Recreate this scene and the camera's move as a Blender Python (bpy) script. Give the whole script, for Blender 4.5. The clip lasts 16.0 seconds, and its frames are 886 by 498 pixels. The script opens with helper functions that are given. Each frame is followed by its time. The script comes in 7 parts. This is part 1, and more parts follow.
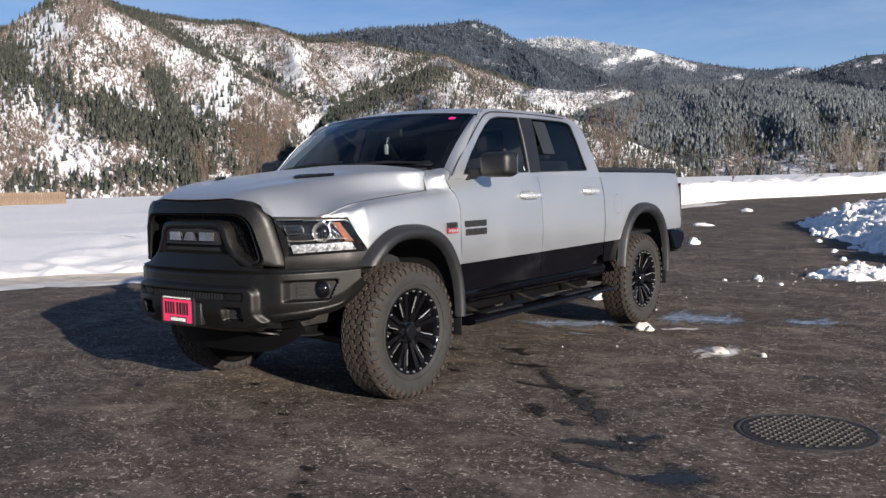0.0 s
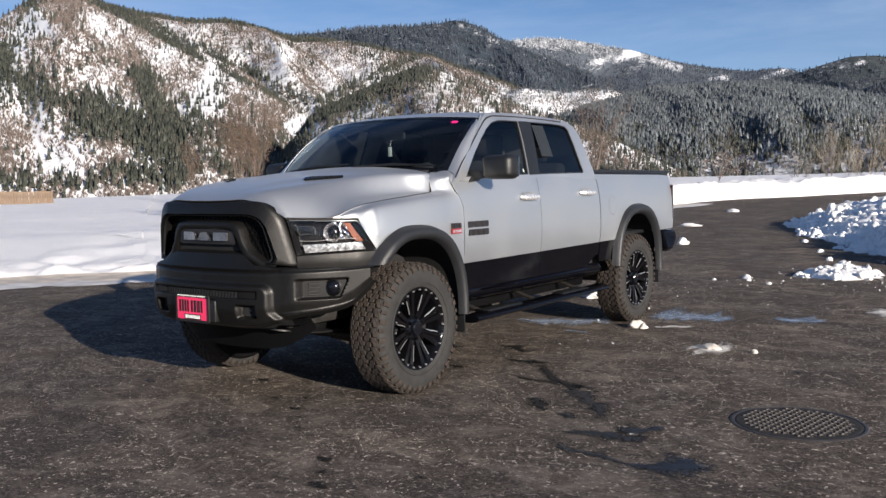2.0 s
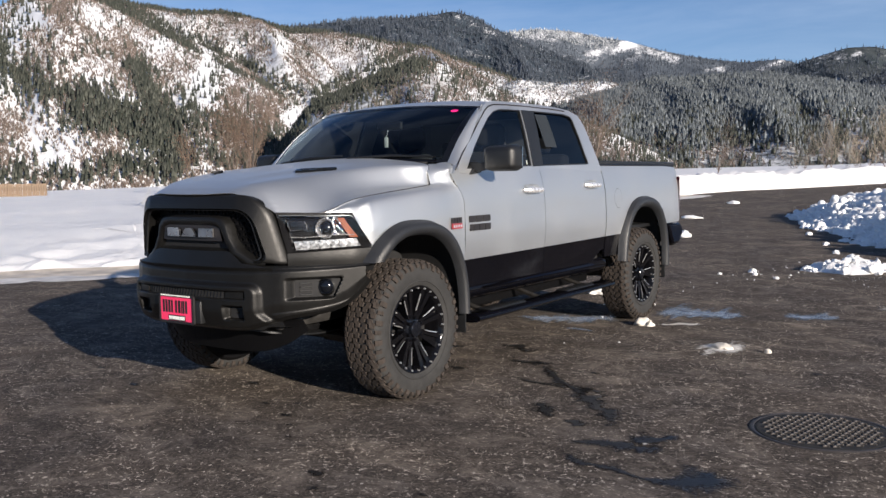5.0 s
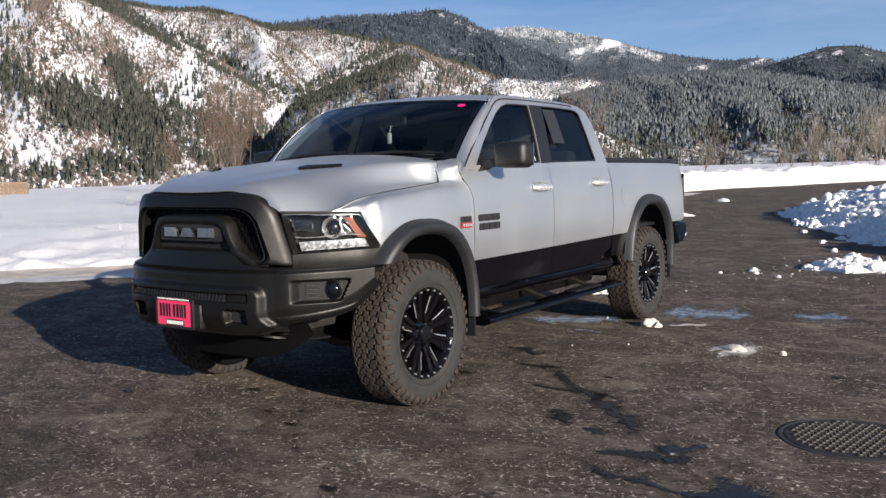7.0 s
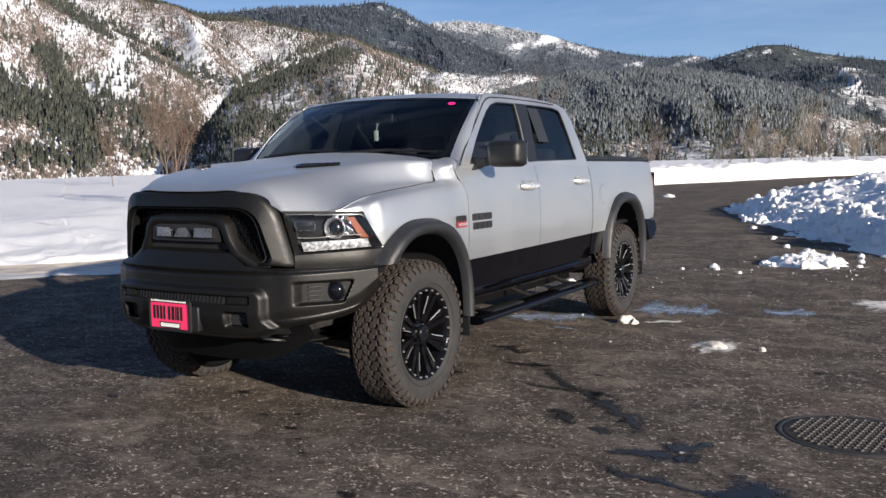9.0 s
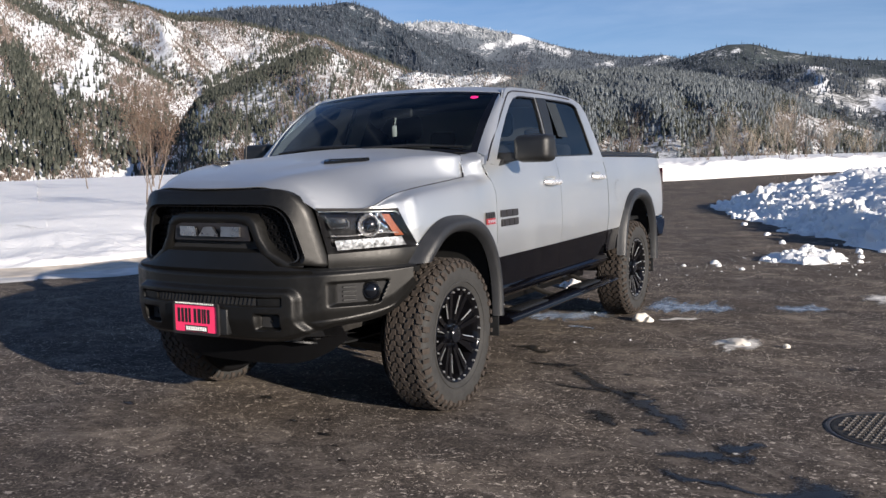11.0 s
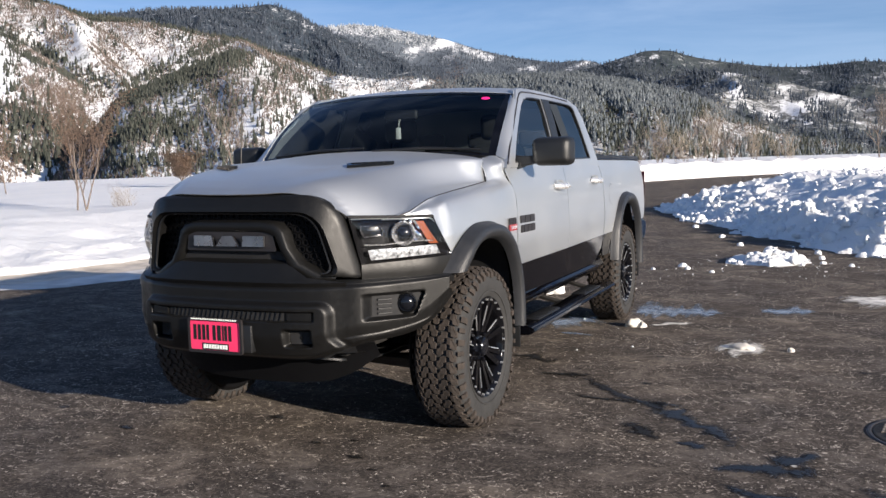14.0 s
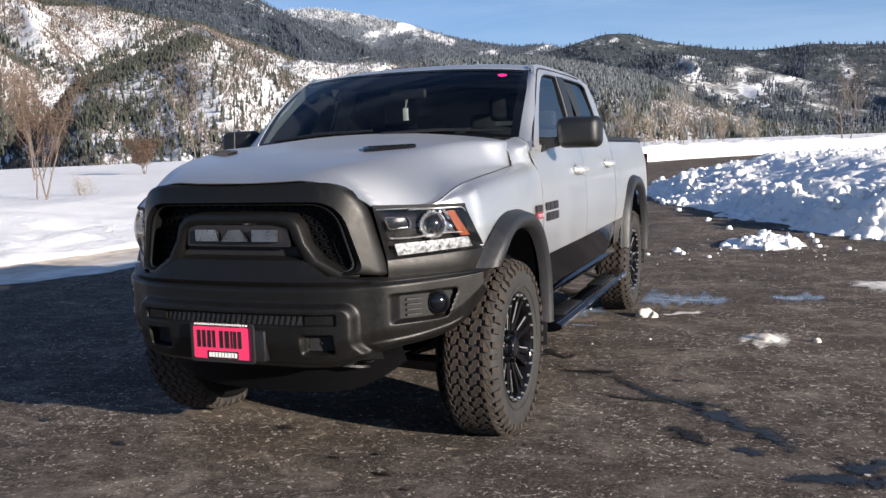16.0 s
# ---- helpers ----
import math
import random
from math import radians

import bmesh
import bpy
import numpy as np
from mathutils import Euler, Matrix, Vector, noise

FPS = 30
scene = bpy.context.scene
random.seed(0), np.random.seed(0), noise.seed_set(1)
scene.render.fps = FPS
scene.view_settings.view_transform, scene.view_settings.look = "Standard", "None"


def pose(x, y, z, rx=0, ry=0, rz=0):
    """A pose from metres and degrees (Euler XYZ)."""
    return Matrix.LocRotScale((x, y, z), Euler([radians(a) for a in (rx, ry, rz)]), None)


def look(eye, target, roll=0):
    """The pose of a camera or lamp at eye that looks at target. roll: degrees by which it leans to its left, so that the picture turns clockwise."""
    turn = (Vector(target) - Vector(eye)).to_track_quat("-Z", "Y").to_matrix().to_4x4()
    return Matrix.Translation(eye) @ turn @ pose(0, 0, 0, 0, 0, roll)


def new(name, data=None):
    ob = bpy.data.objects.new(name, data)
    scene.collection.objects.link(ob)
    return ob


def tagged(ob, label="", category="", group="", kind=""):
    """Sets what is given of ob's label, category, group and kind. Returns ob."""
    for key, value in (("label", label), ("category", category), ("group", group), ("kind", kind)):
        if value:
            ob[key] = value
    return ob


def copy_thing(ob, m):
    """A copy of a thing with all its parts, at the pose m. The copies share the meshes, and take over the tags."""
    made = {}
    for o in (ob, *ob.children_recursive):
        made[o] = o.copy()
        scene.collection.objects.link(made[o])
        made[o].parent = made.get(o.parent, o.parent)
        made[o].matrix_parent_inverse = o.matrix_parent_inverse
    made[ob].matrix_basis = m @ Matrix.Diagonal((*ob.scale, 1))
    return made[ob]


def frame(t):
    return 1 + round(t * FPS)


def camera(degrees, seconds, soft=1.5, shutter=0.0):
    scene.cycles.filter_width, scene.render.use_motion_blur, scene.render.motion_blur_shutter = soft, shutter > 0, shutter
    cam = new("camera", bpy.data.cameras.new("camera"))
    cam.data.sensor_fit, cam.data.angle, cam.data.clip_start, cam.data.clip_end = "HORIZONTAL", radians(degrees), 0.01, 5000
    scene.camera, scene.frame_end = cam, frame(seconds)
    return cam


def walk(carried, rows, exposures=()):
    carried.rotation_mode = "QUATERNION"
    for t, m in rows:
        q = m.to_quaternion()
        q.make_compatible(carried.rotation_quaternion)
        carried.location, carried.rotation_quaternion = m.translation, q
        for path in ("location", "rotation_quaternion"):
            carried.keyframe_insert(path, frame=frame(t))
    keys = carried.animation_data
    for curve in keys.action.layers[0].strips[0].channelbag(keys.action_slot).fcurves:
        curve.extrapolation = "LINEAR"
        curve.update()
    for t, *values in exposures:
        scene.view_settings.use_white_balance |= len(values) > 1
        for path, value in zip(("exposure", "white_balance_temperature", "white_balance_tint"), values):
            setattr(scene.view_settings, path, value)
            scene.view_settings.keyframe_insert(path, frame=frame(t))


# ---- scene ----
cam = camera(53.9, 16.0)
PATH = [
    (0, (4.396, -4.3, 1.343), (3.208, -2.697, 1.202), -1.0),
    (0.5, (4.403, -4.37, 1.346), (3.227, -2.758, 1.205), -0.8),
    (1, (4.408, -4.428, 1.352), (3.238, -2.812, 1.204), -0.8),
    (1.5, (4.414, -4.483, 1.357), (3.245, -2.867, 1.208), -1.0),
    (2, (4.414, -4.53, 1.359), (3.251, -2.909, 1.217), -0.9),
    (2.5, (4.407, -4.543, 1.362), (3.246, -2.92, 1.226), -0.6),
    (3, (4.385, -4.53, 1.361), (3.224, -2.907, 1.226), -0.6),
    (3.5, (4.341, -4.472, 1.359), (3.182, -2.849, 1.219), -0.8),
    (4, (4.296, -4.413, 1.364), (3.138, -2.789, 1.213), -0.9),
    (6.5, (4.032, -4.154, 1.363), (2.884, -2.525, 1.198), -1.0),
    (7, (3.947, -4.178, 1.361), (2.821, -2.534, 1.195), -1.0),
    (7.5, (3.862, -4.225, 1.375), (2.774, -2.555, 1.205), -1.2),
    (8, (3.78, -4.27, 1.386), (2.725, -2.579, 1.214), -1.1),
    (8.5, (3.705, -4.299, 1.392), (2.678, -2.592, 1.215), -0.9),
    (9, (3.628, -4.331, 1.398), (2.62, -2.613, 1.216), -0.7),
    (11.5, (3.138, -4.358, 1.373), (2.205, -2.599, 1.19), -1.2),
    (12, (3.016, -4.373, 1.384), (2.113, -2.598, 1.2), -1.2),
    (12.5, (2.91, -4.41, 1.39), (2.037, -2.62, 1.206), -1.0),
    (13, (2.817, -4.438, 1.396), (1.972, -2.635, 1.213), -1.0),
    (13.5, (2.739, -4.438, 1.397), (1.914, -2.625, 1.22), -1.1),
    (14, (2.643, -4.371, 1.388), (1.839, -2.549, 1.21), -1.2),
    (14.5, (2.54, -4.301, 1.387), (1.755, -2.472, 1.194), -1.5),
    (15, (2.422, -4.223, 1.383), (1.648, -2.391, 1.177), -1.3),
    (15.5, (2.297, -4.151, 1.384), (1.541, -2.311, 1.171), -1.4),
    (16, (2.183, -4.085, 1.391), (1.457, -2.234, 1.176), -1.7),
]
walk(cam, [(t, look(eye, aim, lean)) for t, eye, aim, lean in PATH],
     exposures=[(0.0, 0.74, 6000, 13), (9.0, 0.78, 6000, 13), (16.0, 1.00, 6000, 13)])

# ---- world, sun, exposure ----
SUN_EL, SUN_AZ = 14.4, 110.5            # degrees; azimuth clockwise from +y
world = bpy.data.worlds.new("sky")
scene.world = world
world.use_nodes = True
wn, wl = world.node_tree.nodes, world.node_tree.links
sky = wn.new("ShaderNodeTexSky")
sky.sky_type = 'NISHITA'
sky.sun_disc = False
sky.sun_elevation, sky.sun_rotation = radians(SUN_EL), radians(SUN_AZ)
sky.altitude, sky.air_density, sky.dust_density, sky.ozone_density = 700, 1.0, 0.0, 3.0
tint = wn.new("ShaderNodeMix")           # clear winter blue with faint high cirrus
tint.data_type, tint.blend_type = 'RGBA', 'MULTIPLY'
tint.inputs[0].default_value = 1.0
tint.inputs[7].default_value = (0.95, 1.17, 1.44, 1)
wl.new(sky.outputs[0], tint.inputs[6])
sky_co = wn.new("ShaderNodeTexCoord")
sky_map = wn.new("ShaderNodeMapping")
sky_map.inputs["Scale"].default_value = (2.2, 2.2, 11.0)
wl.new(sky_co.outputs["Generated"], sky_map.inputs["Vector"])
cirrus = wn.new("ShaderNodeTexNoise")
cirrus.inputs["Scale"].default_value, cirrus.inputs["Detail"].default_value, cirrus.inputs["Roughness"].default_value, cirrus.inputs["Distortion"].default_value = 1.4, 6.0, 0.6, 0.5
wl.new(sky_map.outputs[0], cirrus.inputs["Vector"])
veil = wn.new("ShaderNodeMapRange")
veil.inputs["From Min"].default_value, veil.inputs["From Max"].default_value, veil.inputs["To Max"].default_value = 0.40, 0.76, 0.40
wl.new(cirrus.outputs["Fac"], veil.inputs["Value"])
haze = wn.new("ShaderNodeMix")
haze.data_type = 'RGBA'
haze.inputs[7].default_value = (8.6, 10.2, 12.6, 1)
wl.new(veil.outputs[0], haze.inputs[0])
wl.new(tint.outputs[2], haze.inputs[6])
sky_axis = wn.new("ShaderNodeSeparateXYZ")
wl.new(sky_co.outputs["Generated"], sky_axis.inputs[0])
low = wn.new("ShaderNodeMapRange")       # thicker air near the horizon
low.inputs["From Min"].default_value, low.inputs["From Max"].default_value = 0.06, 0.30
low.inputs["To Min"].default_value, low.inputs["To Max"].default_value = 0.42, 0.0
wl.new(sky_axis.outputs["Z"], low.inputs["Value"])
pale = wn.new("ShaderNodeMix")
pale.data_type = 'RGBA'
pale.inputs[7].default_value = (7.6, 10.2, 13.4, 1)
wl.new(low.outputs[0], pale.inputs[0])
wl.new(haze.outputs[2], pale.inputs[6])
wl.new(pale.outputs[2], wn["Background"].inputs[0])
wn["Background"].inputs[1].default_value = 0.037
sun = new("sun", bpy.data.lights.new("sun", 'SUN'))
sun.data.energy, sun.data.angle, sun.data.color = 5.0, radians(0.55), (1.0, 0.865, 0.68)
az = radians(SUN_AZ)
sun.matrix_world = look((60 * math.sin(az), 60 * math.cos(az), 60 * math.tan(radians(SUN_EL))), (0, 0, 0))

# ---- materials ----


def shade(name, rough=0.5, metal=0.0, coat=0.0, spec=0.5):
    m = bpy.data.materials.new(name)
    m.use_nodes = True
    b = m.node_tree.nodes["Principled BSDF"]
    b.inputs["Roughness"].default_value, b.inputs["Metallic"].default_value = rough, metal
    b.inputs["Coat Weight"].default_value, b.inputs["Specular IOR Level"].default_value = coat, spec
    b.inputs["Coat Roughness"].default_value = 0.06
    return m, m.node_tree.nodes, m.node_tree.links, b


def node(nodes, kind, **kw):
    n = nodes.new(kind)
    for k, v in kw.items():
        n.inputs[k.replace("_", " ")].default_value = v
    return n


def world_pos(nodes):
    return nodes.new("ShaderNodeNewGeometry").outputs["Position"]


def ramp(nodes, links, fac, stops):
    r = nodes.new("ShaderNodeValToRGB")
    links.new(fac, r.inputs[0])
    el = r.color_ramp.elements
    el[0].position, el[1].position = stops[0][0], stops[-1][0]
    for p, c in stops[1:-1]:
        el.new(p)
    for e, (p, c) in zip(r.color_ramp.elements, stops):
        e.position = p
        e.color = (*c, 1) if isinstance(c, tuple) else (c, c, c, 1)
    return r.outputs[0]


def mixc(nodes, links, fac, a, b):
    n = nodes.new("ShaderNodeMix")
    n.data_type = 'RGBA'
    for sock, v in ((n.inputs[0], fac), (n.inputs[6], a), (n.inputs[7], b)):
        if isinstance(v, (int, float)):
            sock.default_value = v
        elif isinstance(v, tuple):
            sock.default_value = (*v, 1)
        else:
            links.new(v, sock)
    return n.outputs[2]


def bump(nodes, links, b, height, strength, dist):
    n = nodes.new("ShaderNodeBump")
    n.inputs["Strength"].default_value, n.inputs["Distance"].default_value = strength, dist
    links.new(height, n.inputs["Height"])
    links.new(n.outputs[0], b.inputs["Normal"])


def noise_tex(nodes, links, vec, scale, detail=4.0, rough=0.55, dist=0.0):
    n = node(nodes, "ShaderNodeTexNoise", Scale=scale, Detail=detail, Roughness=rough, Distortion=dist)
    if vec is not None:
        links.new(vec, n.inputs["Vector"])
    return n.outputs["Fac"]


def simple(name, col, rough=0.5, metal=0.0, coat=0.0, var=0.12, scale=9.0, grain=0.0, grain_scale=400.0, spec=0.5):
    """One surface with slight uneven tone at a large and a small scale, and fine grain."""
    m, n, l, b = shade(name, rough, metal, coat, spec)
    p = n.new("ShaderNodeTexCoord").outputs["Object"]
    f = noise_tex(n, l, p, scale, 5.0)
    dark = tuple(c * (1 - var) for c in col)
    light = tuple(min(1, c * (1 + var)) for c in col)
    l.new(ramp(n, l, f, [(0.3, dark), (0.7, light)]), b.inputs["Base Color"])
    f2 = noise_tex(n, l, p, scale * 4, 3.0)
    l.new(ramp(n, l, f2, [(0.3, max(0.02, rough - 0.06)), (0.7, min(1, rough + 0.06))]), b.inputs["Roughness"])
    if grain:
        bump(n, l, b, noise_tex(n, l, p, grain_scale, 2.0), grain, 0.002)
    return m


def snow_mat(name, dirt=0.0):
    m, n, l, b = shade(name, 0.75, 0, 0, 0.2)
    p = world_pos(n)
    big = noise_tex(n, l, p, 0.35, 5.0)
    c = ramp(n, l, big, [(0.3, (0.81, 0.815, 0.82)), (0.7, (0.88, 0.87, 0.86))])
    if dirt:
        sp = noise_tex(n, l, p, 7.0, 6.0, 0.7)
        c = mixc(n, l, ramp(n, l, sp, [(0.60, 0.0), (0.75, dirt)]), c, (0.34, 0.30, 0.26))
    l.new(c, b.inputs["Base Color"])
    fine = noise_tex(n, l, p, 9.0, 8.0, 0.65)
    bump(n, l, b, fine, 0.55, 0.06)
    return m


def asphalt_mat():
    m, n, l, b = shade("asphalt", 0.9, 0, 0, 0.08)
    p = world_pos(n)
    # fine stone chips
    chip = node(n, "ShaderNodeTexVoronoi", Scale=95.0)
    l.new(p, chip.inputs["Vector"])
    chipc = ramp(n, l, chip.outputs["Color"], [(0.0, (0.036, 0.0315, 0.029)), (0.55, (0.074, 0.064, 0.056)), (0.90, (0.140, 0.120, 0.104)), (0.94, (0.74, 0.67, 0.58))])
    # worn, pale scuffs in streaks and broad uneven tone
    mp = n.new("ShaderNodeMapping")
    mp.inputs["Rotation"].default_value = (0, 0, radians(35))
    mp.inputs["Scale"].default_value = (0.7, 0.9, 1.0)
    l.new(p, mp.inputs["Vector"])
    mq = n.new("ShaderNodeMapping")
    mq.inputs["Rotation"].default_value = (0, 0, radians(-37))
    mq.inputs["Scale"].default_value = (0.75, 1.0, 1.0)
    l.new(p, mq.inputs["Vector"])
    scuff = noise_tex(n, l, mq.outputs[0], 30.0, 5.0, 0.80, 0.9)
    patch = noise_tex(n, l, mq.outputs[0], 1.5, 6.0, 0.75, 0.6)
    sm = n.new("ShaderNodeMath")
    sm.operation = 'MULTIPLY'
    l.new(ramp(n, l, scuff, [(0.580, 0.0), (0.610, 1.0)]), sm.inputs[0])
    l.new(ramp(n, l, patch, [(0.40, 0.15), (0.56, 1.0)]), sm.inputs[1])
    salt = noise_tex(n, l, mq.outputs[0], 3.2, 8.0, 0.80, 0.7)
    c = mixc(n, l, ramp(n, l, salt, [(0.48, 0.0), (0.64, 0.60)]), chipc, (0.26, 0.225, 0.192))
    c = mixc(n, l, sm.outputs[0], c, (0.60, 0.535, 0.46))
    tone = ramp(n, l, noise_tex(n, l, mp.outputs[0], 1.1, 7.0, 0.7, 0.5), [(0.36, (0.74, 0.74, 0.76)), (0.64, (1.18, 1.13, 1.06))])
    mul = n.new("ShaderNodeMix")
    mul.data_type, mul.blend_type = 'RGBA', 'MULTIPLY'
    mul.inputs[0].default_value = 1.0
    l.new(c, mul.inputs[6])
    l.new(tone, mul.inputs[7])
    l.new(mul.outputs[2], b.inputs["Base Color"])
    h = n.new("ShaderNodeMath")
    h.operation = 'ADD'
    l.new(chip.outputs["Distance"], h.inputs[0])
    l.new(noise_tex(n, l, p, 30.0, 6.0, 0.7), h.inputs[1])
    bump(n, l, b, h.outputs[0], 0.16, 0.008)
    return m


def hill_mat(name, snow_amt, brush, forest=(0.040, 0.050, 0.042), scale=1.0, frost=0.0):
    """Snow seen through brush and timber: speckle at two scales, wider stands of timber."""
    m, n, l, b = shade(name, 0.95, 0, 0, 0.1)
    p = world_pos(n)
    fine = noise_tex(n, l, p, 0.16 * scale, 7.0, 0.78, 0.4)
    mid = noise_tex(n, l, p, 0.020 * scale, 5.0, 0.62, 0.3)
    a = n.new("ShaderNodeMath")
    a.operation = 'MULTIPLY_ADD'
    a.inputs[1].default_value = 0.75
    l.new(mid, a.inputs[0])
    l.new(fine, a.inputs[2])
    t = 1.22 - 0.75 * snow_amt
    sc = n.new("ShaderNodeMath")
    sc.operation = 'DIVIDE'
    sc.inputs[1].default_value = 1.75
    l.new(a.outputs[0], sc.inputs[0])
    s = ramp(n, l, sc.outputs[0], [((t - 0.21) / 1.75, 0.0), ((t + 0.03) / 1.75, 1.0)])
    at = n.new("ShaderNodeAttribute")
    at.attribute_name = "open_snow"
    op = n.new("ShaderNodeMath")
    op.operation = 'MULTIPLY_ADD'
    op.inputs[1].default_value = 0.34
    l.new(at.outputs["Fac"], op.inputs[0])
    l.new(fine, op.inputs[2])
    mxm = n.new("ShaderNodeMath")
    mxm.operation = 'MAXIMUM'
    l.new(s, mxm.inputs[0])
    l.new(ramp(n, l, op.outputs[0], [(0.62, 0.0), (0.82, 1.0)]), mxm.inputs[1])
    s = mxm.outputs[0]
    woods = ramp(n, l, noise_tex(n, l, p, 0.009 * scale, 5.0, 0.6), [(0.42, forest), (0.56, brush)])
    woods = mixc(n, l, ramp(n, l, fine, [(0.35, 0.0), (0.65, 0.6)]), woods, tuple(c * 1.7 for c in forest))
    if frost:
        woods = mixc(n, l, frost, woods, (0.55, 0.58, 0.62))
    l.new(mixc(n, l, s, woods, (0.82, 0.83, 0.85)), b.inputs["Base Color"])
    return m


def tree_mat(name, dark, light, frost=0.0):
    m, n, l, b = shade(name, 0.9, 0, 0, 0.15)
    g = n.new("ShaderNodeNewGeometry")
    c = ramp(n, l, g.outputs["Random Per Island"], [(0.0, dark), (0.8, light), (1.0, tuple(x * 1.5 for x in light))])
    f = noise_tex(n, l, g.outputs["Position"], 0.7, 4.0, 0.7)
    c = mixc(n, l, ramp(n, l, f, [(0.45, 0.0), (0.62, frost)]), c, (0.62, 0.65, 0.68)) if frost else c
    l.new(c, b.inputs["Base Color"])
    return m


M_SNOW = snow_mat("snow", 0.10)
M_SNOWD = snow_mat("ploughed_snow", 0.35)
M_TAN = simple("dirty_crust", (0.58, 0.51, 0.42), 0.6, 0, 0, 0.30, 3.5, 0.5, 60)
M_SLUSH = simple("grey_slush", (0.62, 0.595, 0.56), 0.5, 0, 0, 0.35, 2.5, 0.5, 50)
M_ROAD = asphalt_mat()
M_BARK = simple("bare_bark", (0.16, 0.128, 0.105), 0.9, var=0.35, scale=14)
M_TWIG = simple("russet_twigs", (0.125, 0.083, 0.058), 0.9, var=0.35, scale=4)
M_DRY = simple("dry_brush", (0.30, 0.255, 0.20), 0.95, var=0.3, scale=3)
M_FENCE = simple("weathered_boards", (0.20, 0.145, 0.10), 0.9, var=0.3, scale=6, grain=0.4, grain_scale=60)

# ---- mesh helpers ----


def mesh_ob(name, verts, faces, mat, smooth=True, parent=None, label="", sharp=None):
    me = bpy.data.meshes.new(name)
    verts = np.asarray(verts, dtype=np.float32).reshape(-1, 3)
    if isinstance(faces, np.ndarray):
        me.vertices.add(len(verts))
        me.vertices.foreach_set("co", verts.ravel())
        k = faces.shape[1]
        me.loops.add(faces.size)
        me.loops.foreach_set("vertex_index", faces.astype(np.int32).ravel())
        me.polygons.add(len(faces))
        me.polygons.foreach_set("loop_start", np.arange(0, faces.size, k, dtype=np.int32))
        me.update(calc_edges=True)
    else:
        me.from_pydata(verts.tolist(), [], faces)
    if smooth:
        me.polygons.foreach_set("use_smooth", np.ones(len(me.polygons), dtype=bool))
        if sharp:
            me.set_sharp_from_angle(angle=radians(sharp))
    me.materials.append(mat)
    me.update()
    ob = new(name, me)
    if parent is not None:
        ob.parent = parent
    if label:
        ob["label"] = label
    return ob


def grid_faces(nu, nv, wrap=False):
    i = np.arange(nu - 1)[:, None] * nv
    j = np.arange(nv if wrap else nv - 1)[None, :]
    j2 = (j + 1) % nv
    a, b_ = i + j, i + j2
    return np.stack([a, a + nv, b_ + nv, b_], -1).reshape(-1, 4)


def sstep(a, b, x):
    t = np.clip((np.asarray(x, dtype=float) - a) / (b - a), 0, 1)
    return t * t * (3 - 2 * t)


class Lumps:
    """Smooth random relief on numpy arrays: a sum of lattice noises."""

    def __init__(self, seed):
        self.t = np.random.default_rng(seed).random((64, 64))

    def one(self, x, y):
        xi, yi = np.floor(x).astype(int), np.floor(y).astype(int)
        fx, fy = x - xi, y - yi
        fx, fy = fx * fx * (3 - 2 * fx), fy * fy * (3 - 2 * fy)
        t = self.t
        a, b2 = t[xi % 64, yi % 64], t[(xi + 1) % 64, yi % 64]
        c, d = t[xi % 64, (yi + 1) % 64], t[(xi + 1) % 64, (yi + 1) % 64]
        return (a + (b2 - a) * fx) * (1 - fy) + (c + (d - c) * fx) * fy - 0.5

    def __call__(self, x, y, octaves=4, gain=0.5):
        out, amp = 0.0, 1.0
        for k in range(octaves):
            out = out + amp * self.one(x * 2 ** k + 17.3 * k, y * 2 ** k + 5.1 * k)
            amp *= gain
        return out


L1, L2, L3 = Lumps(1), Lumps(2), Lumps(3)


def lie(y):
    """Height of the paved ground: level by the truck, then a slow rise."""
    y = np.asarray(y, dtype=float)
    return 0.02 * np.maximum(0, y - 4)


def spaced(a, b, first, growth):
    out, step = [a], first
    while out[-1] < b:
        out.append(out[-1] + step)
        step *= growth
    return np.array(out)


# ---- large structure: road, snow, ground ----
gx, gy = np.meshgrid(np.linspace(-14, 40, 109), np.linspace(-40, 68, 217), indexing="ij")
road = mesh_ob("road", np.stack([gx, gy, lie(gy)], -1), grid_faces(109, 217), M_ROAD)
tagged(road, "dark worn asphalt yard with pale scuffs and damp stains", "road", kind="structure")

EDGE = [(-14, -30), (-11.5, -6), (-10.1, 0), (-9.1, 1.6), (-8.1, 3.0), (-7.2, 4.2), (-6.75, 5.2), (-6.5, 6.4), (-6.5, 9), (-7.4, 16), (-8.5, 24), (-8.3, 28), (-7.9, 31),
        (-7.2, 34.5), (-5.3, 37.4), (-3.7, 40.2), (-2, 43.6), (3, 50), (14, 55.5), (40, 63)]


def along(points, step):
    p = np.array(points, dtype=float)
    d = np.r_[0, np.cumsum(np.hypot(*np.diff(p, axis=0).T))]
    s = np.arange(0, d[-1], step)
    q = np.stack([np.interp(s, d, p[:, 0]), np.interp(s, d, p[:, 1])], -1)
    for _ in range(int(2.0 / step)):
        q[1:-1] = 0.25 * q[:-2] + 0.5 * q[1:-1] + 0.25 * q[2:]
    return s, q


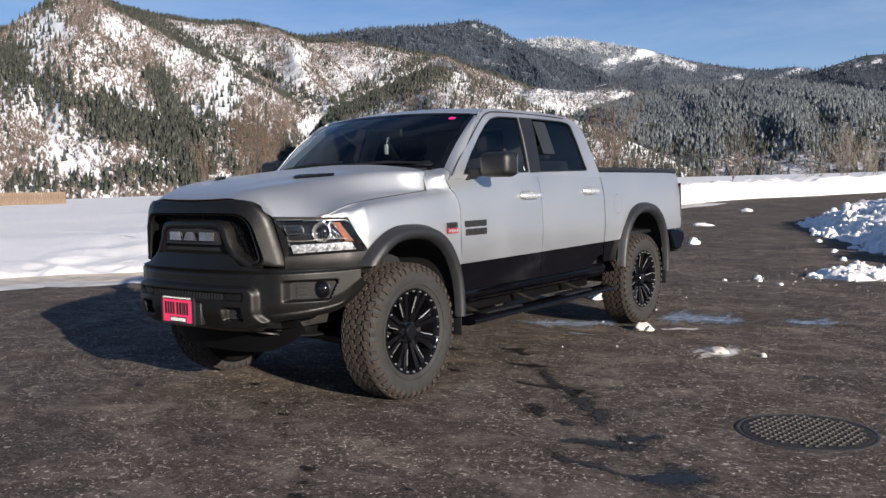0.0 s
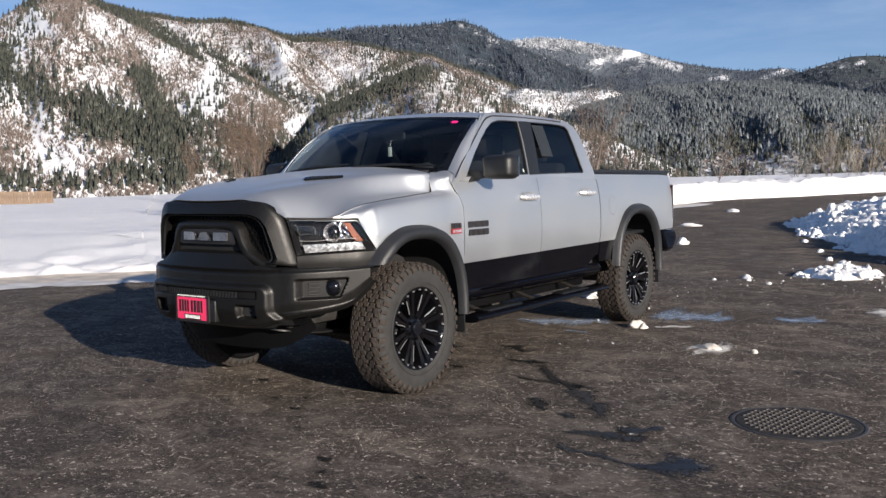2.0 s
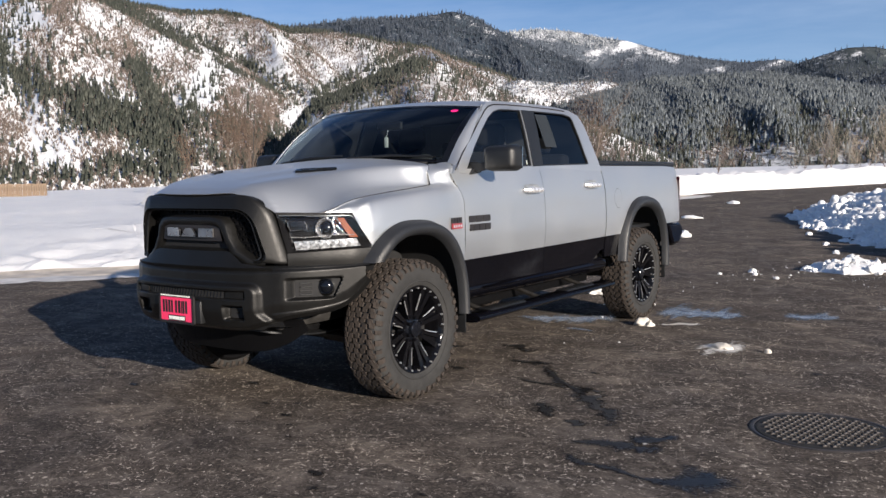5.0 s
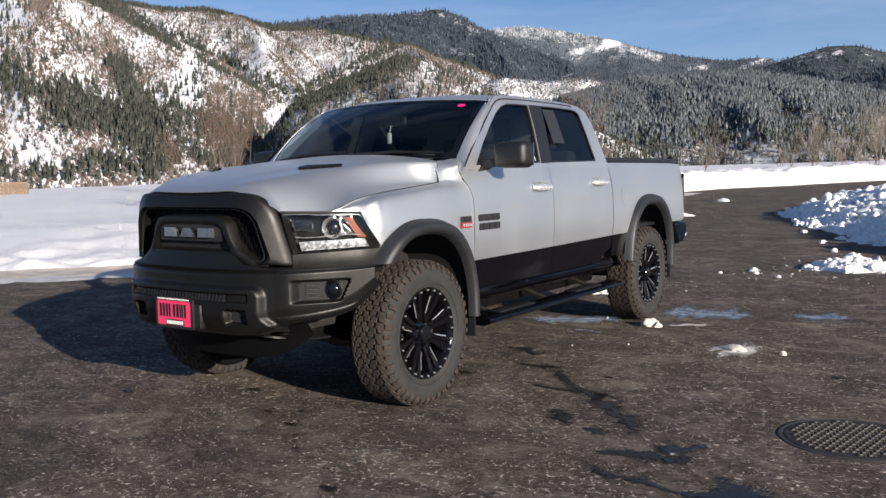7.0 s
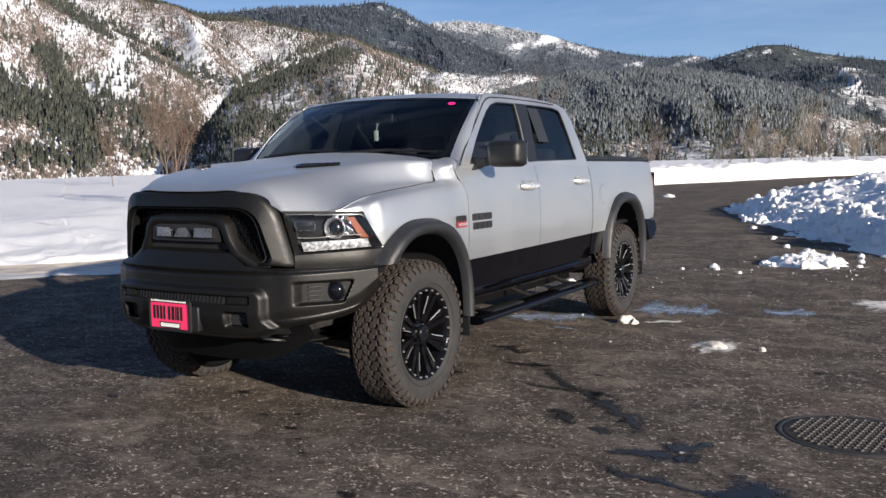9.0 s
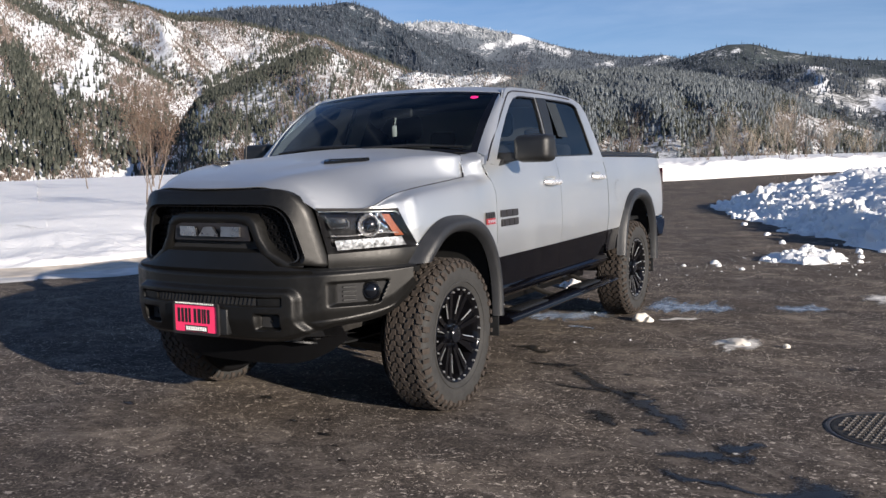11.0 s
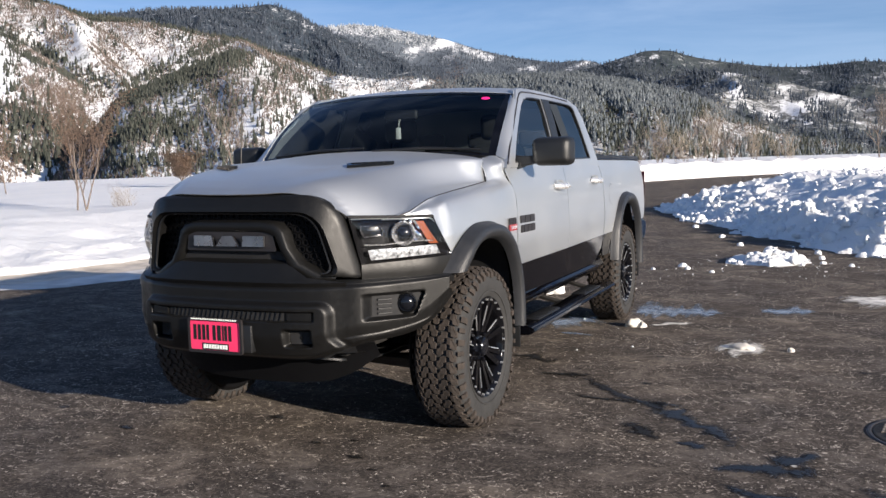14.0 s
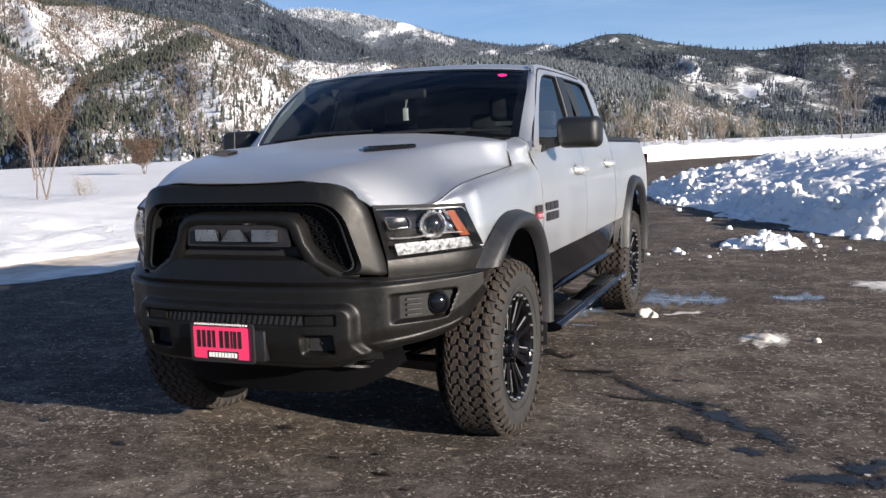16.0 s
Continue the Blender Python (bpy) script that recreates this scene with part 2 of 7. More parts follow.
s, q = along(EDGE, 0.12)
tang = np.gradient(q, axis=0)
tang /= np.linalg.norm(tang, axis=1)[:, None]
nrm = np.stack([-tang[:, 1], tang[:, 0]], -1)
wob = 0.35 * L1(s * 0.35, s * 0 + 3.3, 4)
dd = np.r_[-0.5, -0.3, spaced(-0.15, 4, 0.07, 1.05), spaced(4.4, 60, 0.5, 1.12)]
px = q[:, None, 0] + nrm[:, None, 0] * (dd[None] + wob[:, None])
py = q[:, None, 1] + nrm[:, None, 1] * (dd[None] + wob[:, None])
far = sstep(14, 26, q[:, 1])[:, None]
berm = 0.24 * (1 - far) * sstep(0.4, 6.5, dd)[None] * np.exp(-np.maximum(0, dd[None] - 7.0) / 3.0) + 0.56 * far * sstep(0.15, 1.0, dd)[None] * np.exp(-np.maximum(0, dd[None] - 2.5) / 3)
thick = -0.05 + (sstep(0.30, 0.55, dd)[None] * 0.058 + sstep(0.45, 0.95, dd)[None] * (0.10 + 0.05 * far)) + berm * (1 + (0.7 - 0.45 * far) * L2(px * 0.5, py * 0.5, 3))
thick += (1 - far) * sstep(0.45, 0.9, dd)[None] * np.exp(-np.maximum(0, dd[None] - 2.2) / 1.2) * (0.12 * np.abs(L3(px * 1.7, py * 1.7, 3)) + 0.07 * np.abs(L1(px * 5.2, py * 5.2, 2)) - 0.02)
thick += sstep(0.25, 0.9, dd)[None] * (0.13 * L1(px * 1.1, py * 1.1, 4) * np.exp(-dd[None] / 6) + 0.05 * L2(px * 3.2, py * 3.2, 3) * np.exp(-dd[None] / 3) + (0.10 * L3(px * 0.12, py * 0.12, 3) + 0.07 * L2(px * 0.75, py * 0.75, 3)) * (1 - 0.6 * far) + far * (0.16 * np.abs(L3(px * 2.3, py * 2.3, 3)) + 0.14 * np.abs(L1(px * 0.5, py * 0.5, 3)) - 0.05) * (dd[None] < 4))
pz = lie(py) + thick + 0.16 * (1 - far) * sstep(1.5, 16, dd)[None]
field = mesh_ob("snow_field", np.stack([px, py, pz], -1), grid_faces(len(s), len(dd)), M_SNOW)
tagged(field, "white open snow field with a low rounded edge beside the asphalt", "snow", kind="structure")

# thin crust of dirty ice along the edge of the asphalt
ci = (q[:, 1] > -14) & (q[:, 1] < 30)
cd = np.linspace(-0.42, 0.62, 16)
cx_ = q[ci][:, None, 0] + nrm[ci][:, None, 0] * (cd[None] + wob[ci][:, None])
cy_ = q[ci][:, None, 1] + nrm[ci][:, None, 1] * (cd[None] + wob[ci][:, None])
cx_[:, 0] += 0.16 * L2(s[ci] * 1.7, s[ci] * 0 + 4.4, 4, 0.6)
cz_ = lie(cy_) + 0.016 * sstep(-0.42, -0.28, cd)[None] - 0.006 + 0.012 * (L1(cx_ * 3, cy_ * 3, 3) + 0.2) * (cd[None] > -0.38) + 0.03 * sstep(0.4, 0.62, cd)[None]
crust = mesh_ob("edge_crust", np.stack([cx_, cy_, cz_], -1), grid_faces(*cx_.shape), M_TAN)
tagged(crust, "thin tan crust of dirty ice along the snow edge", "ice crust", kind="structure")
sd_ = np.linspace(-1.15, -0.30, 12)
sx_ = q[ci][:, None, 0] + nrm[ci][:, None, 0] * (sd_[None] + wob[ci][:, None])
sy_ = q[ci][:, None, 1] + nrm[ci][:, None, 1] * (sd_[None] + wob[ci][:, None])
sz_ = lie(sy_) + 0.026 * sstep(-1.15, -0.80, sd_)[None] + 0.030 * L2(sx_ * 0.9, sy_ * 0.9, 4, 0.6) - 0.008
slush = mesh_ob("edge_slush", np.stack([sx_, sy_, np.minimum(sz_, lie(sy_) + 0.016)], -1), grid_faces(*sx_.shape), M_SLUSH)
tagged(slush, "patchy grey refrozen slush along the edge of the asphalt", "slush", kind="structure")

# ploughed heap
HEAP = [(60, 34), (22, 33), (8, 28), (2.5, 24), (-0.9, 20.8), (-1.5, 19.2), (-1.2, 17.6), (-0.42, 15.6), (0.4, 13.75), (1.1, 12.2), (1.54, 11.3), (2.1, 10.3), (2.7, 9.4), (3.4, 8.8), (5, 9.0), (9, 9.4), (20, 11), (60, 13)]


def signed(points, x, y):
    """Distance to a closed outline, positive inside."""
    p = np.array(points, dtype=float)
    best, inside = np.full(x.shape, 1e9), np.zeros(x.shape, bool)
    for (ax, ay), (bx, by) in zip(p, np.roll(p, -1, axis=0)):
        t = np.clip(((x - ax) * (bx - ax) + (y - ay) * (by - ay)) / ((bx - ax) ** 2 + (by - ay) ** 2), 0, 1)
        best = np.minimum(best, np.hypot(x - ax - t * (bx - ax), y - ay - t * (by - ay)))
        inside ^= ((ay > y) != (by > y)) & (x < (bx - ax) * (y - ay) / (by - ay + 1e-12) + ax)
    return np.where(inside, best, -best)


hx = np.r_[np.arange(-2.4, 9, 0.075), spaced(9, 58, 0.15, 1.08)]
hy = np.r_[np.arange(6.9, 21, 0.085), spaced(21, 36, 0.12, 1.05)]
hx, hy = np.meshgrid(hx, hy, indexing="ij")
lobe = 0.55 - np.hypot((hx - 2.0) / 0.62, (hy - 8.15) / 0.56) * 0.55
sd = signed(HEAP, hx, hy) + 0.30 * L1(hx * 0.55, hy * 0.55, 3) + 0.30 * L2(hx * 2.1, hy * 2.1, 3)
lump = 0.55 * L2(hx * 0.62 + 3, hy * 0.62, 3) + 0.42 * np.abs(L1(hx * 1.9, hy * 1.9, 3)) + 0.26 * np.abs(L3(hx * 4.6, hy * 4.6, 2)) + 0.24 * np.abs(L2(hx * 8.5, hy * 8.5, 2))
hz = lie(hy) - 0.12 + sstep(-0.25, 0.2, sd) * 0.12 + sstep(-0.05, 1.1, sd) * (0.20 + lump * (0.74 - 0.52 * sstep(0.8, 2.6, sd))) + sstep(0.3, 3.6, sd) * 0.62
lobe = lobe + 0.42 * L1(hx * 1.7, hy * 1.7, 3) + 0.30 * L2(hx * 5, hy * 5, 3)
hz = np.maximum(hz, lie(hy) - 0.05 + sstep(-0.02, 0.12, lobe) * 0.07 + sstep(0.05, 0.5, lobe) * (0.03 + 0.22 * np.abs(L3(hx * 3.1, hy * 3.1, 3)) + 0.16 * np.abs(L1(hx * 7.5, hy * 7.5, 2))))
heap = mesh_ob("snow_heap", np.stack([hx, hy, hz], -1), grid_faces(*hx.shape), M_SNOWD)
tagged(heap, "lumpy white ploughed snow heap piled beside the asphalt", "snow heap", kind="structure")

# crisp clods over the heap, its foot and the fallen lobe, one joined mesh
bm = bmesh.new()
bmesh.ops.create_icosphere(bm, subdivisions=2, radius=1)
ball = np.array([v.co for v in bm.verts])
ball_f = np.array([[v.index for v in f.verts] for f in bm.faces])
bm.free()
g = np.random.default_rng(77)
ii, jj = g.integers(0, hx.shape[0], 60000), g.integers(0, hx.shape[1], 60000)
hs = sd[ii, jj]
onlobe = np.hypot((hx[ii, jj] - 1.95) / 0.80, (hy[ii, jj] - 8.05) / 0.50) < 1
pick = (g.random(60000) < np.where(hs < 1.2, 0.28, 0.04) * (hs > -0.05)) | (onlobe & (g.random(60000) < 0.5))
pick &= hx[ii, jj] < 9
ii, jj, hs, onlobe = ii[pick][:4600], jj[pick][:4600], hs[pick][:4600], onlobe[pick][:4600]
m_ = len(ii)
size = (0.018 + 0.075 * g.random(m_) ** 3.2) * np.where(onlobe, 0.62, 1.0)
shape = 1 + 0.26 * (g.random((m_, len(ball))) - 0.5) + 0.28 * np.sin(ball @ g.normal(0, 2.2, (3, m_))).T
cv = ball[None] * shape[..., None] * size[:, None, None] * (0.75 + 0.6 * g.random((m_, 1, 3)))
cv = cv + np.stack([hx[ii, jj] + g.normal(0, 0.03, m_), hy[ii, jj] + g.normal(0, 0.03, m_), hz[ii, jj] + size * 0.05], -1)[:, None]
clods = mesh_ob("snow_clods", cv.reshape(-1, 3), (np.arange(m_)[:, None, None] * len(ball) + ball_f[None]).reshape(-1, 3), M_SNOWD)
tagged(clods, "broken clods of ploughed snow covering the heap", "snow clods", kind="stuff")

# one sheet to the horizon: the snowy bench, the valley beyond it
ra = np.radians(np.linspace(0, 360, 241))
rr = np.r_[0.5, spaced(12, 4950, 3.0, 1.085)]
RA, RR = np.meshgrid(ra, rr, indexing="ij")
wx, wy = 3 + RR * np.sin(RA), -4 + RR * np.cos(RA)
inner = np.where(RR < 60, -0.45, 0.06)
wz = lie(np.minimum(wy, 72)) + inner - 26 * sstep(72, 210, RR) + 14 * L3(wx * 0.004, wy * 0.004, 3) * sstep(150, 500, RR)
ground = mesh_ob("ground", np.stack([wx, wy, wz], -1), grid_faces(*RA.shape), M_SNOW)
tagged(ground, "snow covered bench falling away into a wide valley", "ground", kind="structure")

# ---- hills ----
EYE = np.array([3.4, -4.3, 1.37])


def hill(name, label, crest, near, far_, foot, mat, seed, relief=0.22, spurs=9.0, res=(260, 70), power=0.8, cover=None):
    """A hillside: crest is a run of (bearing, elevation) of its tops in degrees; it climbs from near to far_ metres off."""
    c = np.array(crest, dtype=float)
    a = np.linspace(c[0, 0], c[-1, 0], res[0])
    k = np.interp(a, c[:, 0], c[:, 1])
    for _ in range(3):
        k[1:-1] = 0.25 * k[:-2] + 0.5 * k[1:-1] + 0.25 * k[2:]
    t = np.r_[np.linspace(0, 1, res[1]), 1.06, 1.2, 1.5]
    A, T = np.meshgrid(a, t, indexing="ij")
    nz = Lumps(seed)
    top = EYE[2] + far_ * np.tan(np.radians(k))[:, None]
    up = np.clip(T, 0, 1) ** power
    z = foot + (top - foot) * up
    wave = np.abs(nz(A * spurs / 45 + 0.9 * T, T * 1.1 + 4, 4, 0.42)) * 2 - 0.45
    wave = wave + 0.16 * nz(A * spurs / 14, T * 4, 3)
    z = z - relief * (top - foot) * wave * np.clip(T * (1 - T) * 4, 0, 1)
    z = np.where(T > 1, top - (T - 1) * far_ * 0.35, z)
    r = near + (far_ - near) * T
    r = r + (far_ - near) * 0.10 * nz(A * spurs / 40, T * 2 + 9, 3) * np.clip(T * (1 - T) * 4, 0, 1)
    x, y = EYE[0] + r * np.sin(np.radians(A)), EYE[1] + r * np.cos(np.radians(A))
    v = np.stack([x, y, z], -1)
    ob = mesh_ob(name, v, grid_faces(*A.shape), mat)
    if cover:
        el = np.degrees(np.arctan2(z - EYE[2], r))
        own = cover(A, el)
        own = own * np.clip(0.80 + 1.5 * nz(A * 1.7, el * 2.8, 4), 0, 1.6)
        ob.data.attributes.new("open_snow", 'FLOAT', 'POINT').data.foreach_set("value", np.clip(own, 0, 1).ravel().astype(np.float32))
    tagged(ob, label, "hill", kind="structure")
    return v[:, :res[1]], A[:, :res[1]], T[:, :res[1]]


def conifers(name, label, surf, count, keep, height, mat, seed, slim=0.17):
    """Timber on a hillside, one joined mesh: narrow, ragged, two-tiered trees."""
    v, A, T = surf
    g = np.random.default_rng(seed)
    n = count * 8
    iu, iv = g.random(n) * (v.shape[0] - 1), g.random(n) ** 0.8 * (v.shape[1] - 1)
    i, j = iu.astype(int), iv.astype(int)
    fu, fv = (iu - i)[:, None], (iv - j)[:, None]
    i2, j2 = np.minimum(i + 1, v.shape[0] - 1), np.minimum(j + 1, v.shape[1] - 1)
    p = (v[i, j] * (1 - fu) + v[i2, j] * fu) * (1 - fv) + (v[i, j2] * (1 - fu) + v[i2, j2] * fu) * fv
    d = p - EYE
    el = np.degrees(np.arctan2(d[:, 2], np.hypot(d[:, 0], d[:, 1])))
    prob = keep(A[i, j] * (1 - fu[:, 0]) + A[i2, j] * fu[:, 0], el, T[i, j], p)
    p = p[g.random(n) < prob][:count]
    m = len(p)
    h = height * (0.45 + 0.75 * g.random(m))
    w = h * slim * (0.75 + 0.6 * g.random(m))
    sides = 5
    ang = np.linspace(0, 2 * np.pi, sides, endpoint=False)[None] + g.random(m)[:, None] * 6.28
    rad = w[:, None] * (0.7 + 0.6 * g.random((m, sides)))
    base = np.stack([p[:, 0, None] + rad * np.cos(ang), p[:, 1, None] + rad * np.sin(ang), p[:, 2, None] + h[:, None] * (0.04 + 0.1 * g.random((m, sides)))], -1)
    midr = rad * 0.66
    midz = p[:, 2, None] + h[:, None] * (0.40 + 0.08 * g.random((m, sides)))
    mid = np.stack([p[:, 0, None] + midr * np.cos(ang + 0.6), p[:, 1, None] + midr * np.sin(ang + 0.6), midz], -1)
    t1 = p + np.stack([0 * h, 0 * h, h * 0.62], -1)
    t2 = p + np.stack([w * 0.1, 0 * h, h], -1)
    verts = np.concatenate([base, t1[:, None], mid, t2[:, None]], 1)
    k = np.arange(sides)
    f1 = np.stack([k, (k + 1) % sides, np.full(sides, sides)], -1)
    f = np.concatenate([f1, f1 + sides + 1])
    faces = (np.arange(m)[:, None, None] * (2 * sides + 2) + f[None]).reshape(-1, 3)
    ob = mesh_ob(name, verts.reshape(-1, 3), faces, mat, smooth=False)
    tagged(ob, label, "conifers", kind="stuff")


def scrub(name, label, surf, count, keep, size, mat, seed):
    """Leafless brush on a hillside, one joined mesh of small ragged tufts."""
    v, A, T = surf
    g = np.random.default_rng(seed)
    n = count * 6
    i, j = g.integers(0, v.shape[0] - 1, n), g.integers(0, v.shape[1] - 1, n)
    fu, fv = g.random((n, 1)), g.random((n, 1))
    p = (v[i, j] * (1 - fu) + v[i + 1, j] * fu) * (1 - fv) + (v[i, j + 1] * (1 - fu) + v[i + 1, j + 1] * fu) * fv
    d = p - EYE
    el = np.degrees(np.arctan2(d[:, 2], np.hypot(d[:, 0], d[:, 1])))
    p = p[g.random(n) < keep(A[i, j], el, T[i, j], p)][:count]
    m = len(p)
    blades = 5
    ang = g.random((m, blades)) * 6.28
    h = size * (0.5 + g.random((m, blades)))
    lean = h * 0.55
    b0 = p[:, None] + np.stack([np.cos(ang + 1.57), np.sin(ang + 1.57), 0 * ang], -1) * (size * 0.16)
    b1 = p[:, None] - np.stack([np.cos(ang + 1.57), np.sin(ang + 1.57), 0 * ang], -1) * (size * 0.16)
    tp = p[:, None] + np.stack([np.cos(ang) * lean, np.sin(ang) * lean, h], -1)
    verts = np.stack([b0, b1, tp], 2).reshape(-1, 3)
    faces = np.arange(m * blades * 3).reshape(-1, 3)
    ob = mesh_ob(name, verts, faces, mat, smooth=False)
    tagged(ob, label, "brush", kind="stuff")


def near_line(a, e, a0, e0, a1, e1, w):
    """1 on the line between two (bearing, elevation) points, fading over w degrees."""
    t = np.clip(((a - a0) * (a1 - a0) + (e - e0) * (e1 - e0)) / ((a1 - a0) ** 2 + (e1 - e0) ** 2), 0, 1)
    return np.exp(-(((a - a0 - t * (a1 - a0)) ** 2 + ((e - e0 - t * (e1 - e0)) * 1.3) ** 2) / w ** 2))


def left_cover(a, e):
    return 0.85 * near_line(a, e, -61, 8.6, -54, 6.2, 1.3) + 0.9 * near_line(a, e, -58, 5.9, -54.5, 4.6, 0.55) + 0.6 * near_line(a, e, -53, 8.2, -48, 5.6, 0.8) + 0.75 * near_line(a, e, -63, 2.6, -56, 2.0, 0.8)


def plateau_cover(a, e):
    return 0.8 * near_line(a, e, -25.8, 7.6, -23.5, 8.2, 0.5) + 0.85 * near_line(a, e, -23.5, 8.2, -20.6, 7.2, 0.42) + 0.8 * near_line(a, e, -18.6, 6.5, -17.6, 6.4, 0.3) + 0.8 * near_line(a, e, -15.6, 6.3, -14.3, 6.7, 0.22) + 0.6 * near_line(a, e, -29, 7.9, -27.6, 7.3, 0.35) + 0.5 * near_line(a, e, -32, 9.2, -25.4, 8.8, 0.8)


def woods_cover(a, e):
    return near_line(a, e, -7.6, 2.85, -4.5, 2.2, 0.22) + near_line(a, e, -4.5, 2.2, 0.6, 1.5, 0.28) + near_line(a, e, -16.6, 1.4, -14.8, 0.7, 0.55) + 0.55 * near_line(a, e, -13.5, 3.4, -9.6, 2.8, 0.7) + 0.6 * near_line(a, e, -25.3, 3.2, -23.9, 3.0, 0.3) + 0.5 * near_line(a, e, -20.5, 1.3, -17.5, 1.2, 0.6) + 0.45 * near_line(a, e, -9, 1.6, -5, 1.5, 0.7)


def slopes_cover(a, e):
    return 0.8 * (near_line(a, e, -5.2, 5.4, -5.5, 3.9, 0.8) + near_line(a, e, -2.4, 4.5, -3.2, 2.9, 0.65) + near_line(a, e, 0.5, 4.1, -2.0, 3.1, 0.65) + near_line(a, e, -2.0, 3.1, -1.2, 2.3, 0.6) + 0.8 * near_line(a, e, -6.8, 5.0, -6.0, 5.6, 0.5) + 0.6 * near_line(a, e, 1.0, 3.2, 5.0, 2.6, 0.5))


def knoll_cover(a, e):
    return 0.75 * near_line(a, e, -31, 5.7, -28.4, 5.6, 0.5) + 0.6 * near_line(a, e, -27.4, 5.6, -24.6, 5.6, 0.5)


def spur_cover(a, e):
    return 0.8 * near_line(a, e, -26.6, 3.4, -22.5, 1.3, 0.7) + 0.7 * near_line(a, e, -36, 6.9, -30, 4.6, 0.35) + 0.5 * near_line(a, e, -35, 5.0, -31, 3.4, 0.8)


def peak_cover(a, e):
    return 0.65 * near_line(a, e, -34.2, 10.2, -31.2, 8.9, 0.3) + 0.4 * near_line(a, e, -31, 7.2, -29, 6.9, 0.3)


def woods_clear(a, e):
    return np.clip(near_line(a, e, -7.6, 2.6, -4.5, 2.0, 0.45) + near_line(a, e, -4.5, 2.0, 1.2, 1.2, 0.5) + woods_cover(a, e), 0, 1)


def knob_cover(a, e):
    return near_line(a, e, -11.2, 6.65, -10.1, 6.85, 0.22) + 0.6 * near_line(a, e, 3.1, 5.0, 3.5, 4.0, 0.4)


H_LEFT = hill_mat("brushy_snow_slope", 0.60, (0.20, 0.162, 0.142))
H_MID = hill_mat("brushy_snow_slope_far", 0.44, (0.25, 0.205, 0.185))
H_NEAR = hill_mat("timbered_snow_slope", 0.45, (0.19, 0.155, 0.13))
# far timber tinted blue: distance haze put into its base colours
H_DARK = hill_mat("hazed_far_timber", 0.05, (0.055, 0.068, 0.088), (0.034, 0.046, 0.058), 0.7)
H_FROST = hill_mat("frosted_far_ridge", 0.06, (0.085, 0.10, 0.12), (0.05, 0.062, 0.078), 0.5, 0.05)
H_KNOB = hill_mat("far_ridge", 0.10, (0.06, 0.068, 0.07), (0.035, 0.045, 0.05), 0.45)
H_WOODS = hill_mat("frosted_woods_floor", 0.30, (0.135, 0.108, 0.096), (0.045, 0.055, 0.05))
H_FAR = hill_mat("far_snow_slopes", 0.16, (0.10, 0.10, 0.10), (0.05, 0.06, 0.06), 0.5)
T_GREEN = tree_mat("conifer_green", (0.032, 0.038, 0.031), (0.072, 0.076, 0.063))
T_FROST = tree_mat("frosted_conifer", (0.20, 0.215, 0.225), (0.46, 0.48, 0.50), 0.35)
# the blue of these distant trees is painted haze
T_DARK = tree_mat("hazed_far_conifer", (0.026, 0.035, 0.049), (0.055, 0.067, 0.086), 0.08)
# lighter and bluer than frost alone: aerial haze put into the colours
T_WOODS = tree_mat("hazed_frosted_conifer", (0.058, 0.070, 0.077), (0.125, 0.141, 0.149), 0.16)
T_BRUSH = tree_mat("grey_brush", (0.085, 0.068, 0.059), (0.20, 0.165, 0.145))

left = hill("hill_left", "steep snowy hillside with brush and dark conifer stands",
            [(-80, 7.0), (-70, 7.6), (-66, 8.6), (-62.5, 9.7), (-60, 11.4), (-57.8, 11.7), (-56.4, 11.15), (-54.6, 10.25), (-53.2, 9.5), (-51.8, 9.0), (-50.5, 8.5), (-48.8, 7.7), (-47, 6.6), (-45.3, 5.45), (-43.7, 4.6), (-41.5, 3.4), (-38.5, 1.2), (-36, -1.0)],
            620, 1700, -24, H_LEFT, 11, 0.11, 8.0, (340, 90), cover=left_cover)
behind = hill("hill_behind", "snowy brush-covered ridge with a tree-lined crest",
              [(-64, 8), (-60, 10.6), (-57, 11.3), (-54.5, 10.8), (-51.5, 10.4), (-49, 10.5), (-47, 10.0), (-45, 9.55), (-42, 9.4), (-40, 9.0), (-38, 8.7), (-36, 8.3), (-34.5, 7.7), (-32, 6.8), (-29, 5.6), (-26, 4.3), (-22, 2)],
              1300, 2500, -10, H_MID, 12, 0.22, 7.0, (300, 70))
spur = hill("hill_spur", "nearer snowy spur with scattered conifers",
            [(-48, 0.2), (-46, 2.0), (-44.6, 3.9), (-43.7, 4.8), (-41.4, 5.9), (-39.2, 6.8), (-37, 7.7), (-35.6, 7.5), (-33.8, 6.7), (-32, 5.8), (-30.2, 5.1), (-27, 3.9), (-24, 2.6), (-20, 0.6), (-17, -1)],
            340, 740, -24, H_NEAR, 13, 0.07, 9.0, (300, 90), cover=spur_cover)
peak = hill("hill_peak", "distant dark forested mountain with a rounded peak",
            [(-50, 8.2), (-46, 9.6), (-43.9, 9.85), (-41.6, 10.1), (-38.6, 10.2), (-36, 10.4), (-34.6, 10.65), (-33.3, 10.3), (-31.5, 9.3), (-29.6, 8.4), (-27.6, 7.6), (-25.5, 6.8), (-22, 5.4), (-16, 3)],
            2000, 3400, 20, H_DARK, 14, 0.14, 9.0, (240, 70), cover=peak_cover)
